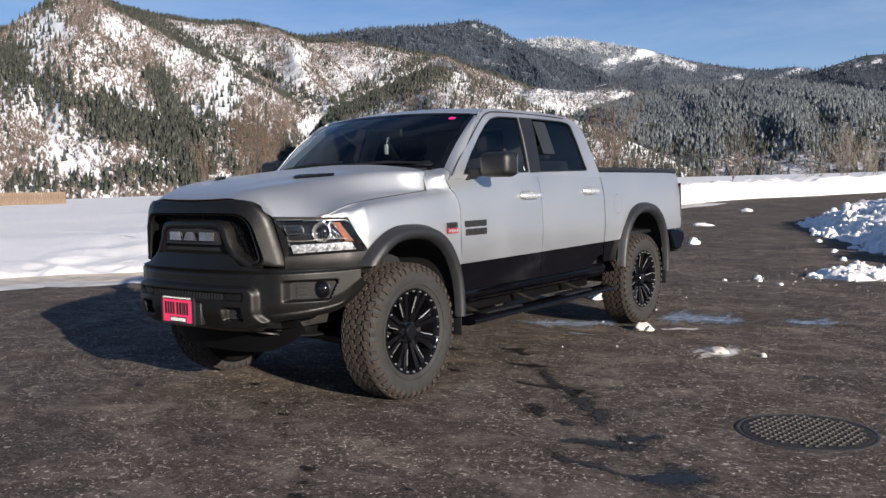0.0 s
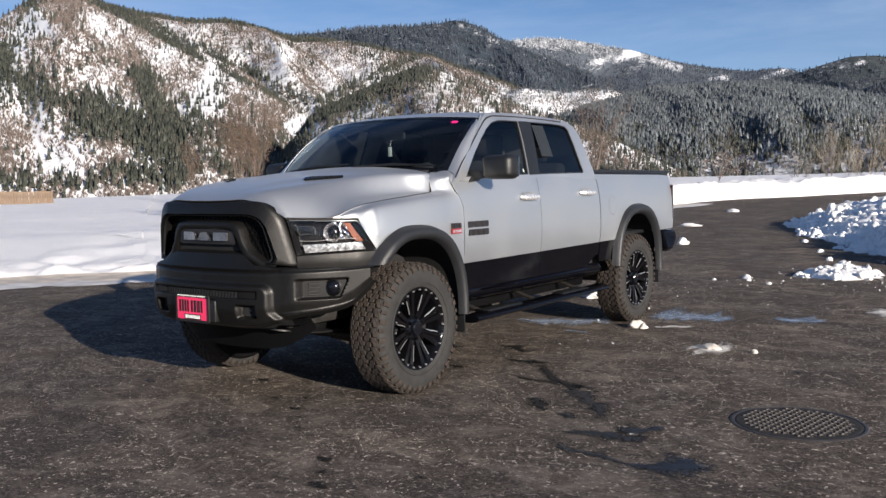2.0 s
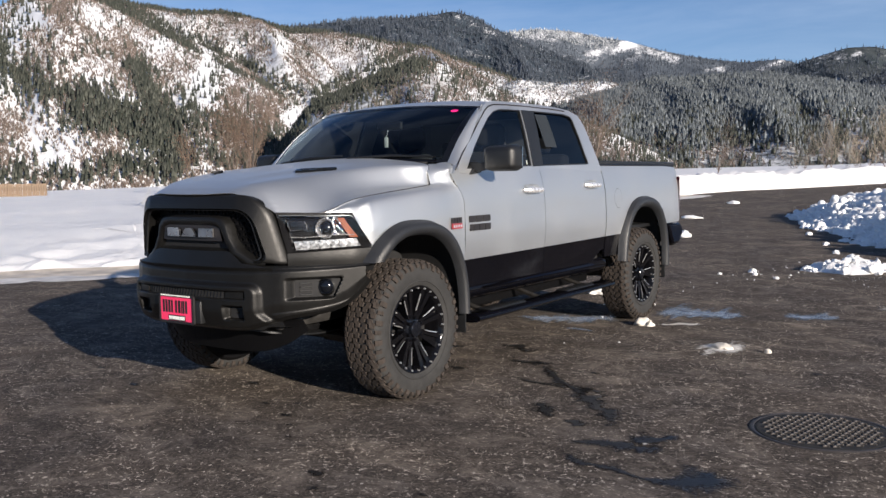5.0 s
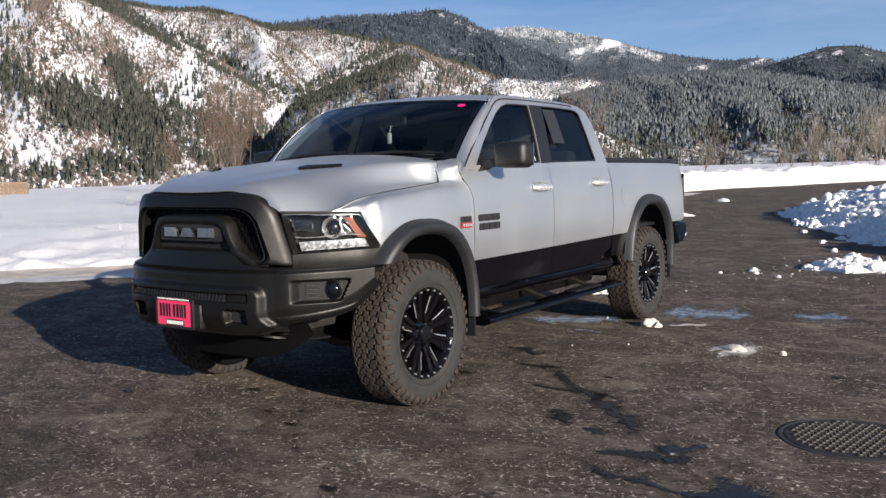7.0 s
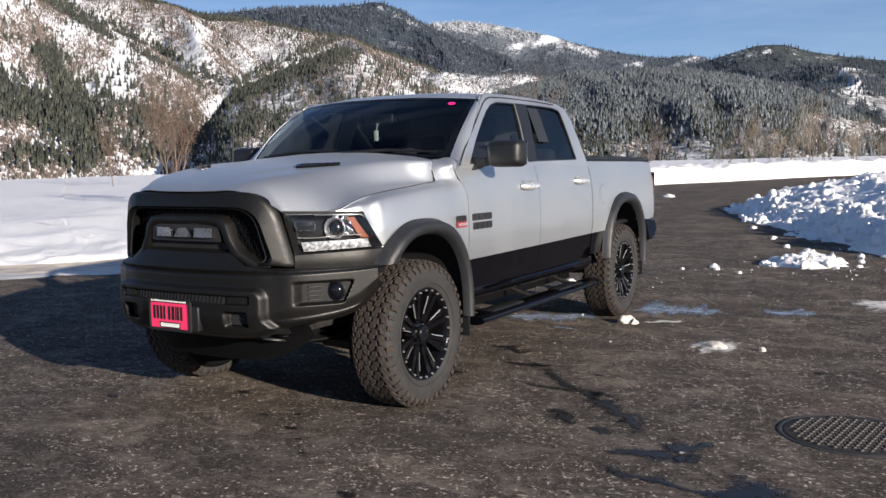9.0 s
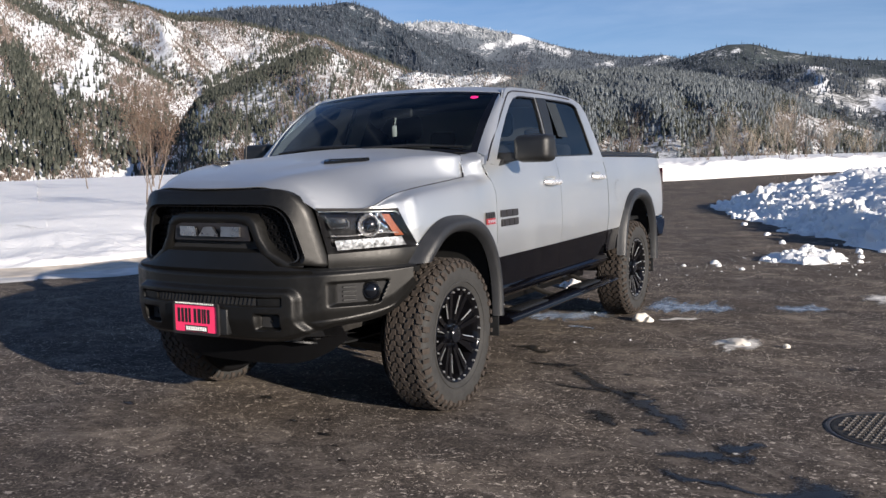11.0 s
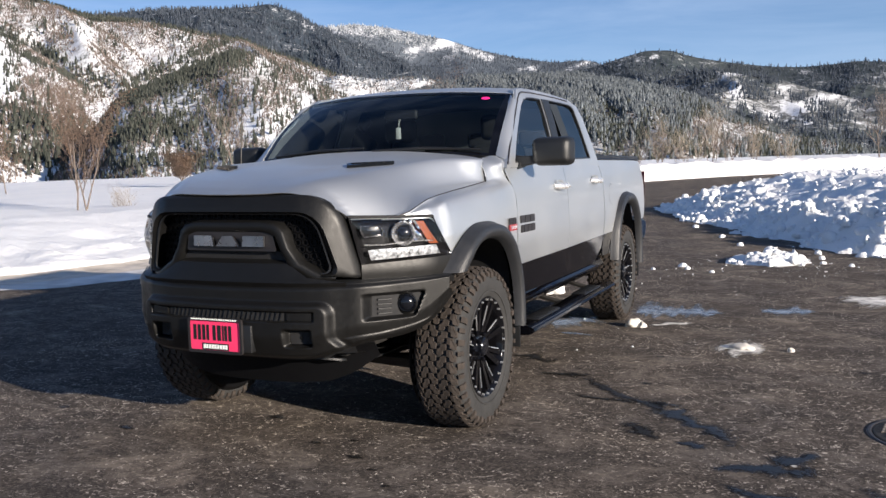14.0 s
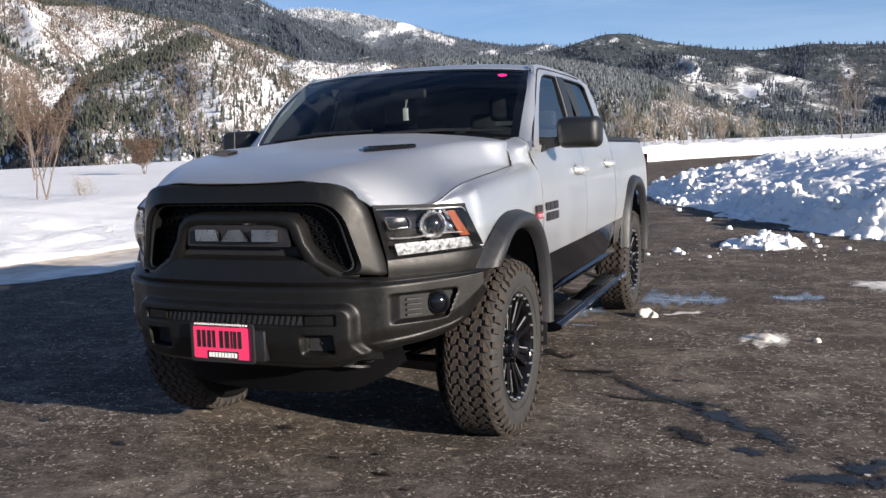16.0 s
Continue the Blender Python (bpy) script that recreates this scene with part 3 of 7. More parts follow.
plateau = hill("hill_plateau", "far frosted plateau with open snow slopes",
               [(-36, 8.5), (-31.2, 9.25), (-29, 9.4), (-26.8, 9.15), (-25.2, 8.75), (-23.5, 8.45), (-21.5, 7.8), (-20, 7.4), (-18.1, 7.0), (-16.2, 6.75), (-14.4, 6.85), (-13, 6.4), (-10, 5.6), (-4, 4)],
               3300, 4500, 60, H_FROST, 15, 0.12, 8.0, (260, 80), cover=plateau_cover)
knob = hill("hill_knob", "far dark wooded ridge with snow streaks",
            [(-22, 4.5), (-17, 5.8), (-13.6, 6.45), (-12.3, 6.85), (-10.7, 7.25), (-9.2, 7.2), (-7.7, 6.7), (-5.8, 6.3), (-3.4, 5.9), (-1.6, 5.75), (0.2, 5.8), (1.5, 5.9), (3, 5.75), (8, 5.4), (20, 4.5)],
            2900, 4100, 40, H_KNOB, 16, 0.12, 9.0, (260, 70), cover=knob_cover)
slopes = hill("hill_slopes", "far snow slopes with bands of timber",
              [(-16, 3.5), (-11, 5.0), (-9.2, 5.6), (-7.2, 5.95), (-5.3, 5.6), (-3, 5.1), (-1.1, 4.5), (1.1, 3.85), (3.1, 3.4), (8, 2.8), (20, 2.0)],
              1700, 2700, 0, H_FAR, 17, 0.20, 9.0, (240, 70), cover=slopes_cover)
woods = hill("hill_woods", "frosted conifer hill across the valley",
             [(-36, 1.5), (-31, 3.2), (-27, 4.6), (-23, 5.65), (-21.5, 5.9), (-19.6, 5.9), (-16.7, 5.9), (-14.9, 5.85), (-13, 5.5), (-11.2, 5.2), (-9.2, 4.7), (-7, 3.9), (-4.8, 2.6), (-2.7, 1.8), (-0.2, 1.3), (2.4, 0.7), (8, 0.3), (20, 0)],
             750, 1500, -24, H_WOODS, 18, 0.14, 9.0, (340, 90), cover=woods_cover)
knoll = hill("hill_knoll", "snowy brush-covered knoll between the wooded hills",
             [(-37, 2.5), (-34, 4.6), (-32, 5.7), (-30.4, 6.3), (-29, 6.15), (-27.6, 5.95), (-26.2, 6.1), (-24.6, 6.0), (-23, 5.4), (-20, 3.5)],
             1550, 1950, -20, H_NEAR, 19, 0.10, 9.0, (160, 50), cover=knoll_cover)

LN = Lumps(41)


def left_stands(a, e, t, p):
    d = (near_line(a, e, -67, 8.6, -63, 7.4, 1.3) + near_line(a, e, -63, 7.1, -57, 4.3, 1.25) + 1.1 * near_line(a, e, -57, 4.3, -52.8, 2.5, 1.15) + near_line(a, e, -54.3, 6.9, -52.9, 3.5, 0.55)
         + 0.75 * near_line(a, e, -64, 0.6, -57.2, 0.25, 0.55) + 0.9 * near_line(a, e, -56.2, 0.8, -52.6, 0.8, 0.8) + 0.40 * near_line(a, e, -52.3, 4.4, -47, 2.4, 1.0)
         + 0.5 * near_line(a, e, -51.5, 1.4, -43, 0.8, 0.9) + 0.5 * near_line(a, e, -63.5, 10.6, -60.6, 11.2, 0.5) + 0.45 * near_line(a, e, -57, 11.3, -44, 4.7, 0.16))
    return np.clip(d * (0.45 + 1.3 * (LN(a * 0.9, e * 0.9, 3) + 0.3)), 0, 1) * 0.78 + 0.012 + 0.022 * (LN(a * 0.5, e * 0.5, 3) > 0.08)


def spur_stands(a, e, t, p):
    d = near_line(a, e, -45, 4.4, -37, 7.4, 0.8) + 0.6 * near_line(a, e, -46, 2.2, -38, 3.4, 1.0) + 0.5 * near_line(a, e, -44, 0.6, -28, 0.8, 0.9)
    return np.clip(d * (0.5 + 1.2 * (LN(a * 1.2, e * 1.2, 3) + 0.25)), 0, 1) * 0.75 + 0.09


conifers("left_conifers", "dark green conifers standing on the snowy hillside", left, 14000, left_stands, 10.5, T_GREEN, 21)
conifers("crest_conifers", "tree line of conifers along the ridge crest", behind, 9000,
         lambda a, e, t, p: 0.9 * (t > 0.93) * (a < -43) + 0.3 * (t > 0.94) + 0.05 * (LN(a * 0.8, e * 0.8, 3) > 0.05) + 0.6 * near_line(a, e, -56, 11.0, -47.5, 7.2, 0.35) + 0.5 * near_line(a, e, -47.5, 7.2, -43.5, 5.0, 0.4) + 0.5 * near_line(a, e, -43.5, 5.4, -37.5, 8.2, 0.4) + 0.02, 13, T_GREEN, 22)
conifers("spur_conifers", "scattered conifers on the snowy spur", spur, 6000, spur_stands, 5.4, T_GREEN, 23)
conifers("lower_conifers", "dark green conifers low on the wooded hill", woods, 15000,
         lambda a, e, t, p: np.clip(0.40 + 1.8 * LN(a * 0.8 + 3, e * 0.9 + 2, 3), 0.03, 1) * np.clip((4.9 - e) / 2.2, 0, 1) * 0.85 * (1 - 0.95 * woods_clear(a, e)), 8.5, T_GREEN, 34, 0.20)
conifers("woods_conifers", "frosted conifers covering the hill, haze greyed into their colour", woods, 24000,
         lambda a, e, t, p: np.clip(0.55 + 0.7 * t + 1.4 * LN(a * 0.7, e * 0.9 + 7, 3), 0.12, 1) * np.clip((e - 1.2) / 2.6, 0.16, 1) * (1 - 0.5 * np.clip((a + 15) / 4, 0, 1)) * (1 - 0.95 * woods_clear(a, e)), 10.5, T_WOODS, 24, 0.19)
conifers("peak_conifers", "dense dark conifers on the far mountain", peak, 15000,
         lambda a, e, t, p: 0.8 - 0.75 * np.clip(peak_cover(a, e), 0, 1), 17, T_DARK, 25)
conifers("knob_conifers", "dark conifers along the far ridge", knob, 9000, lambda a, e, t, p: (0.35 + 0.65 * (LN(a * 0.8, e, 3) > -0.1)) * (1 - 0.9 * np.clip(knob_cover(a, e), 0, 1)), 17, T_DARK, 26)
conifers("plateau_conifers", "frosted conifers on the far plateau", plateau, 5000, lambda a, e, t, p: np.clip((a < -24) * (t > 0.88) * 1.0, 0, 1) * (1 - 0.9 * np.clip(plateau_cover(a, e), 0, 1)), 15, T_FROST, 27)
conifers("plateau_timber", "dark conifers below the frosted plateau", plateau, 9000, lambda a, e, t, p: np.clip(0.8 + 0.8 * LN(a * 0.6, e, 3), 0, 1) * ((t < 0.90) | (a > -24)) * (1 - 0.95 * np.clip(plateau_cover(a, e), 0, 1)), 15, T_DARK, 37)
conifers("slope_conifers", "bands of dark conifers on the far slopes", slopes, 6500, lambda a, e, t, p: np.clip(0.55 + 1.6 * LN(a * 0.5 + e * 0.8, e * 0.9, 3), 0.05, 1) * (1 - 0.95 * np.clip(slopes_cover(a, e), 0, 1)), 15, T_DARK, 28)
conifers("knoll_conifers", "scattered conifers on the snowy knoll", knoll, 1500, lambda a, e, t, p: 0.25 + 0.5 * (t > 0.9), 9, T_WOODS, 38)
scrub("knoll_brush", "grey leafless brush on the snowy knoll", knoll, 7000, lambda a, e, t, p: 0.5 + 1.2 * LN(a + 2, e, 3), 3.2, T_BRUSH, 39)
scrub("left_brush", "grey leafless brush on the snowy hillside", left, 60000, lambda a, e, t, p: 0.5 + 1.2 * LN(a * 0.6 + 3, e * 0.6, 3), 3.0, T_BRUSH, 31)
scrub("behind_brush", "grey leafless brush on the far snowy ridge", behind, 46000, lambda a, e, t, p: 0.5 + 1.2 * LN(a * 0.7 + 9, e * 0.7, 3), 4.2, T_BRUSH, 32)
scrub("spur_brush", "grey leafless brush on the snowy spur", spur, 24000, lambda a, e, t, p: 0.5 + 1.2 * LN(a * 0.8 + 5, e * 0.8, 3), 1.5, T_BRUSH, 33)
scrub("woods_brush", "grey leafless brush low on the wooded hill", woods, 20000, lambda a, e, t, p: np.clip(0.5 + 1.3 * LN(a * 0.9 + 8, e * 0.9, 3), 0, 1) * np.clip((4.6 - e) / 1.6, 0, 1), 3.0, T_BRUSH, 35)

# ---- pickup truck: materials ----


def paint_mat(name, col, metal, rough):
    m, n, l, b = shade(name, rough, metal, 0.20)
    p = n.new("ShaderNodeTexCoord").outputs["Object"]
    flake = noise_tex(n, l, p, 900.0, 1.0)
    soft = noise_tex(n, l, p, 2.2, 4.0)
    c = ramp(n, l, flake, [(0.35, tuple(x * 0.93 for x in col)), (0.65, tuple(min(1, x * 1.07) for x in col))])
    dust = ramp(n, l, soft, [(0.35, 0.0), (0.75, 0.10)])
    l.new(mixc(n, l, dust, c, (0.55, 0.53, 0.50)), b.inputs["Base Color"])
    l.new(ramp(n, l, soft, [(0.3, rough - 0.03), (0.7, rough + 0.05)]), b.inputs["Roughness"])
    return m


def glass_mat(name, tint, gloss_rough=0.0):
    m = bpy.data.materials.new(name)
    m.use_nodes = True
    n, l = m.node_tree.nodes, m.node_tree.links
    n.remove(n["Principled BSDF"])
    tr, gl, mx, fr = n.new("ShaderNodeBsdfTransparent"), n.new("ShaderNodeBsdfGlossy"), n.new("ShaderNodeMixShader"), n.new("ShaderNodeFresnel")
    tr.inputs[0].default_value = (*tint, 1)
    gl.inputs["Roughness"].default_value = gloss_rough
    fr.inputs[0].default_value = 1.5
    l.new(fr.outputs[0], mx.inputs[0])
    l.new(tr.outputs[0], mx.inputs[1])
    l.new(gl.outputs[0], mx.inputs[2])
    l.new(mx.outputs[0], n["Material Output"].inputs[0])
    return m


P_SILVER = paint_mat("silver_paint", (0.570, 0.588, 0.603), 0.90, 0.47)
P_BLACK = simple("gloss_black_paint", (0.003, 0.003, 0.0045), 0.07, 0.0, 0.0, spec=0.15)
P_GRAPH = simple("graphite_bumper", (0.0155, 0.0152, 0.0149), 0.42, 0.62, 0.0, 0.10, 12, 0.12, 900)
P_PLASTIC = simple("black_plastic", (0.0085, 0.009, 0.010), 0.46, 0.0, 0.0, 0.2, 14, 0.3, 700)
P_FLARE = simple("flare_plastic", (0.0165, 0.0175, 0.020), 0.46, 0.0, 0.0, 0.15, 10, 0.3, 800)
P_DARK = simple("dark_cavity", (0.010, 0.010, 0.011), 0.8, var=0.3, scale=8)
P_RUBBER = simple("tyre_rubber", (0.023, 0.0225, 0.022), 0.78, 0.0, 0.0, 0.25, 18, 0.5, 160)
P_TREAD = simple("dusty_tread", (0.034, 0.0262, 0.0212), 0.9, 0.0, 0.0, 0.4, 30, 0.6, 120)
P_RIM = simple("gloss_black_wheel", (0.004, 0.004, 0.005), 0.10, 0.0, 0.0, spec=0.2)
P_MILL = simple("milled_alloy", (0.66, 0.66, 0.67), 0.42, 0.8, var=0.05)
P_CHROME = simple("chrome", (0.80, 0.81, 0.83), 0.12, 1.0, var=0.04)
P_HANDLE = simple("bright_handle", (0.72, 0.72, 0.73), 0.28, 0.6, 0.3, var=0.04)
P_VOID = simple("deep_black_mesh", (0.0035, 0.0035, 0.004), 0.55, spec=0.12)
P_HUB = simple("blue_black_cap", (0.006, 0.007, 0.010), 0.14, 0.1)
P_GLASS = glass_mat("window_glass", (0.38, 0.46, 0.49))
P_TINT = glass_mat("tinted_glass", (0.22, 0.25, 0.28))
P_TINT2 = glass_mat("light_tinted_glass", (0.55, 0.60, 0.60))
P_LENS = glass_mat("clear_lens", (0.93, 0.94, 0.95))
P_AMBER = simple("amber_reflector", (0.20, 0.050, 0.016), 0.25, 0.0, 0.6, 0.3, 60)
# strong colour noise paints the light bar's sparkle into its base
P_WHITE = simple("white_reflector", (0.42, 0.435, 0.46), 0.20, 0.5, 0.5, 0.9, 60)
P_BOWL = simple("lamp_housing", (0.012, 0.012, 0.0135), 0.18, 0.2, 0.0, 0.1, 5)
P_REDLAMP = simple("smoked_red_lamp", (0.028, 0.006, 0.006), 0.12, 0.0, 0.5)
P_SEAT = simple("charcoal_seat_cloth", (0.022, 0.022, 0.024), 0.9, var=0.2, scale=20)
P_DASH = simple("black_dash", (0.006, 0.0063, 0.0075), 0.65, var=0.2)
P_STEEL = simple("greasy_steel", (0.035, 0.033, 0.031), 0.55, 0.5, var=0.4, scale=16)
P_PINK = simple("pink_sticker", (0.85, 0.02, 0.22), 0.5, var=0.05)
P_BADGE = simple("dull_red", (0.26, 0.03, 0.035), 0.5, var=0.1)
P_RING = simple("bright_ring", (0.62, 0.62, 0.64), 0.25, 0.8, var=0.1)
P_EMBLEM = simple("satin_metal", (0.40, 0.40, 0.41), 0.30, 1.0, var=0.3)
P_RED = simple("red_print", (0.95, 0.045, 0.15), 0.45, var=0.05)
P_FRIT = simple("black_screen_paint", (0.003, 0.003, 0.004), 0.06, spec=0.45)
P_INK = simple("black_print", (0.015, 0.013, 0.014), 0.5)
P_CARD = simple("white_card", (0.80, 0.82, 0.78), 0.6, var=0.05)
P_HEADLINER = simple("grey_lining", (0.16, 0.16, 0.16), 0.9)
# near-black paper: shade of the tinted glass is put into its colour
P_STICK = simple("glass_shaded_paper", (0.009, 0.014, 0.020), 0.8)
P_MIRROR = simple("mirror_glass", (0.85, 0.86, 0.87), 0.02, 1.0, var=0.01)


# ---- pickup truck: shaping helpers ----
def part(name, bm, mat, parent, label="", sharp=35, thick=0.0, soft=0.0):
    """Links a bmesh as one mesh object under a thing or a part."""
    me = bpy.data.meshes.new(name)
    bm.normal_update()
    bm.edges.index_update()
    rim_edges = [e.index for e in bm.edges if e.is_boundary] if thick else []
    bm.to_mesh(me)
    bm.free()
    me.polygons.foreach_set("use_smooth", np.ones(len(me.polygons), dtype=bool))
    me.set_sharp_from_angle(angle=radians(sharp))
    for i in rim_edges:
        me.edges[i].use_edge_sharp = True
    me.materials.append(mat)
    ob = new(name, me)
    ob.parent = parent
    if label:
        ob["label"] = label
    if thick:
        md = ob.modifiers.new("thickness", 'SOLIDIFY')
        md.thickness, md.offset = abs(thick), -1 if thick > 0 else 1
    if soft:
        md = ob.modifiers.new("edges", 'BEVEL')
        md.width, md.segments, md.limit_method, md.angle_limit = soft, 2, 'ANGLE', radians(40)
    return ob


def sheet(fn, nu, nv, flip=False):
    """A bmesh grid from fn(u, v), u and v from 0 to 1."""
    bm = bmesh.new()
    vs = [[bm.verts.new(fn(i / (nu - 1), j / (nv - 1))) for j in range(nv)] for i in range(nu)]
    for i in range(nu - 1):
        for j in range(nv - 1):
            q4 = (vs[i][j], vs[i + 1][j], vs[i + 1][j + 1], vs[i][j + 1])
            bm.faces.new(q4[::-1] if flip else q4)
    return bm


def mirrored(bm):
    """The same shape on the truck's other side."""
    o = bm.copy()
    for v in o.verts:
        v.co.x = -v.co.x
    bmesh.ops.reverse_faces(o, faces=o.faces)
    return o


def both(name, bm, mat, parent, label="", **kw):
    o = mirrored(bm)
    return part(name, bm, mat, parent, label, **kw), part(name, o, mat, parent, label, **kw)


def block(x0, x1, y0, y1, z0, z1, r=0.0, seg=2):
    bm = bmesh.new()
    bmesh.ops.create_cube(bm, size=1)
    for v in bm.verts:
        v.co = Vector(((x0 + x1) / 2 + v.co.x * (x1 - x0), (y0 + y1) / 2 + v.co.y * (y1 - y0), (z0 + z1) / 2 + v.co.z * (z1 - z0)))
    if r:
        bmesh.ops.bevel(bm, geom=bm.edges[:], offset=r, segments=seg, affect='EDGES', profile=0.5)
    return bm


def tube(points, radius, sides=8, cap=True):
    """A round bar along points; radius a number or one for each point."""
    bm = bmesh.new()
    pts = [Vector(p) for p in points]
    rad = radius if isinstance(radius, (list, tuple)) else [radius] * len(pts)
    rings = []
    for i, p in enumerate(pts):
        d = (pts[min(i + 1, len(pts) - 1)] - pts[max(i - 1, 0)]).normalized()
        a = d.orthogonal().normalized() if i == 0 else (a - d * a.dot(d)).normalized()
        b2 = d.cross(a)
        rings.append([bm.verts.new(p + (a * math.cos(6.2832 * k / sides) + b2 * math.sin(6.2832 * k / sides)) * rad[i]) for k in range(sides)])
    for r1, r2 in zip(rings, rings[1:]):
        for k in range(sides):
            bm.faces.new((r1[k], r1[(k + 1) % sides], r2[(k + 1) % sides], r2[k]))
    if cap:
        bm.faces.new(rings[0][::-1])
        bm.faces.new(rings[-1])
    return bm


def extruded(outline, holes=(), depth=0.02, place=None):
    """A flat plate of the given outline (2D) with holes; place maps (a, b, d) to a point, d from 0 to depth."""
    bm = bmesh.new()
    edges = []
    for loop in (outline, *holes):
        vs = [bm.verts.new((a, b2, 0)) for a, b2 in loop]
        edges += [bm.edges.new((vs[i], vs[(i + 1) % len(vs)])) for i in range(len(vs))]
    bmesh.ops.triangle_fill(bm, use_beauty=True, use_dissolve=False, edges=edges)
    bmesh.ops.recalc_face_normals(bm, faces=bm.faces)
    if bm.faces and sum(f.normal.z for f in bm.faces) < 0:
        bmesh.ops.reverse_faces(bm, faces=bm.faces)
    if depth:
        ext = bmesh.ops.extrude_face_region(bm, geom=bm.faces[:])
        for v in ext["geom"]:
            if isinstance(v, bmesh.types.BMVert):
                v.co.z += depth
        bmesh.ops.recalc_face_normals(bm, faces=bm.faces)
    if place:
        for v in bm.verts:
            v.co = Vector(place(*v.co))
        bmesh.ops.recalc_face_normals(bm, faces=bm.faces)
    return bm


def joined(*bms):
    out = bmesh.new()
    for b2 in bms:
        me = bpy.data.meshes.new("tmp")
        b2.to_mesh(me)
        b2.free()
        out.from_mesh(me)
        bpy.data.meshes.remove(me)
    return out


def curve(x, *pts):
    """A smooth run through (x, value) points."""
    xs, vs = [p[0] for p in pts], [p[1] for p in pts]
    if x <= xs[0]:
        return vs[0]
    if x >= xs[-1]:
        return vs[-1]
    i = max(k for k in range(len(xs)) if xs[k] <= x)
    i = min(i, len(xs) - 2)

    def slope(k):
        if k == 0 or k == len(xs) - 1:
            a2, b2 = (0, 1) if k == 0 else (k - 1, k)
        else:
            a2, b2 = k - 1, k + 1
        return (vs[b2] - vs[a2]) / (xs[b2] - xs[a2])
    h = xs[i + 1] - xs[i]
    t = (x - xs[i]) / h
    m0, m1 = slope(i) * h, slope(i + 1) * h
    return (2 * t ** 3 - 3 * t * t + 1) * vs[i] + (t ** 3 - 2 * t * t + t) * m0 + (3 * t * t - 2 * t ** 3) * vs[i + 1] + (t ** 3 - t * t) * m1


def ease(a, b2, x):
    t = min(1, max(0, (x - a) / (b2 - a)))
    return t * t * (3 - 2 * t)


WB, HUB = 3.569, 0.435


def nose(x):
    """Plan line of the front end at lamp height."""
    return curve(abs(x), (0, -0.945), (0.3, -0.925), (0.5, -0.872), (0.6, -0.80), (0.7, -0.705), (0.8, -0.60), (0.883, -0.493), (0.931, -0.382), (0.955, -0.26))


def flank(y, z):
    """Half-width of the body's side."""
    w = curve(y, (-0.5, 0.905), (-0.38, 0.931), (-0.2, 0.952), (0, 0.960), (0.5, 0.962), (1.6, 0.972), (2.7, 0.966), (3.57, 0.970), (4.35, 0.962), (4.60, 0.935), (4.68, 0.90))
    if z > 1.12:
        w -= 0.055 * ((z - 1.12) / 0.32) ** 2
    else:
        w -= 0.028 * ((1.12 - z) / 0.55) ** 2 - 0.006 * math.sin((1.12 - z) * 12)
    return w


def arch(y, cy, a, top, base, n):
    t = abs(y - cy) / a
    return base if t >= 1 else base + (top - base) * (1 - t ** n) ** (1 / n)


truck = new("pickup_truck")
tagged(truck, "lifted silver crew-cab pickup truck with black trim on asphalt", "pickup truck")

# ---- cab and body panels ----
BELT = lambda y: 1.395 + 0.018 * (y - 0.5) * 1.2
TWO = lambda y: 0.816 + 0.010 * (y - 0.5)


def hood_edge(y):
    """Seam between hood and fender: half-width and height."""
    return curve(y, (-0.80, 0.603), (-0.69, 0.7255), (-0.6, 0.790), (-0.5, 0.814), (-0.3, 0.834), (0, 0.849), (0.25, 0.858), (0.5, 0.860)), curve(y, (-0.80, 1.174), (-0.69, 1.173), (-0.6, 1.192), (-0.5, 1.230), (-0.4, 1.256), (-0.2, 1.281), (0, 1.299), (0.25, 1.322), (0.5, 1.340))


def lead(z):
    """The door's front edge leans forward towards the belt line."""
    return -0.10 * ease(1.20, 1.42, z)


def hood_mid(y):
    return curve(y, (-0.93, 1.300), (-0.85, 1.335), (-0.7, 1.372), (-0.4, 1.420), (0, 1.466), (0.5, 1.512))


def hood_z(x, y):
    """Height of the hood: a raised middle, a steep shoulder and a flat flange out to the seam."""
    xe, ze = hood_edge(y)
    k, k2 = ease(-0.88, -0.40, y), ease(-0.10, 0.40, y)
    ax_ = min(abs(x), xe)
    top = hood_mid(y) + 0.014 * k2 - (0.014 * k + 0.040 * k2) * (ax_ / 0.8) ** 2
    xc = curve(y, (-0.85, 0.18), (-0.60, 0.25), (-0.40, 0.35), (-0.2, 0.40), (0.1, 0.43), (0.45, 0.42))
    top += (0.012 * k - 0.010 * k2) * (1 - ease(xc - 0.08, xc + 0.08, ax_))
    x1 = curve(y, (-0.93, 0.26), (-0.7, 0.42), (-0.5, 0.53), (-0.2, 0.62), (0.1, 0.72), (0.28, 0.822), (0.5, 0.825))
    x2 = xe - curve(y, (-0.93, 0.004), (-0.80, 0.002), (-0.70, 0.006), (-0.6, 0.020), (-0.5, 0.042), (-0.2, 0.080), (0.1, 0.035), (0.28, 0.002), (0.5, 0.002))
    toe = ze + 0.20 * (xe - x2)
    t = min(1, max(0, (ax_ - x1) / (x2 - x1)))
    back = ease(-0.72, -0.35, y)
    s_ = back * t * t * (3 - 2 * t) + (1 - back) * t ** 2.2 * (1.7 - 0.7 * t) if t < 1 else 1
    low = toe + (ze - toe) * max(0, (ax_ - x2) / (xe - x2))
    return top + (low - top) * s_


def hood_back(u):
    return 0.405 - 0.118 * abs(u) ** 9


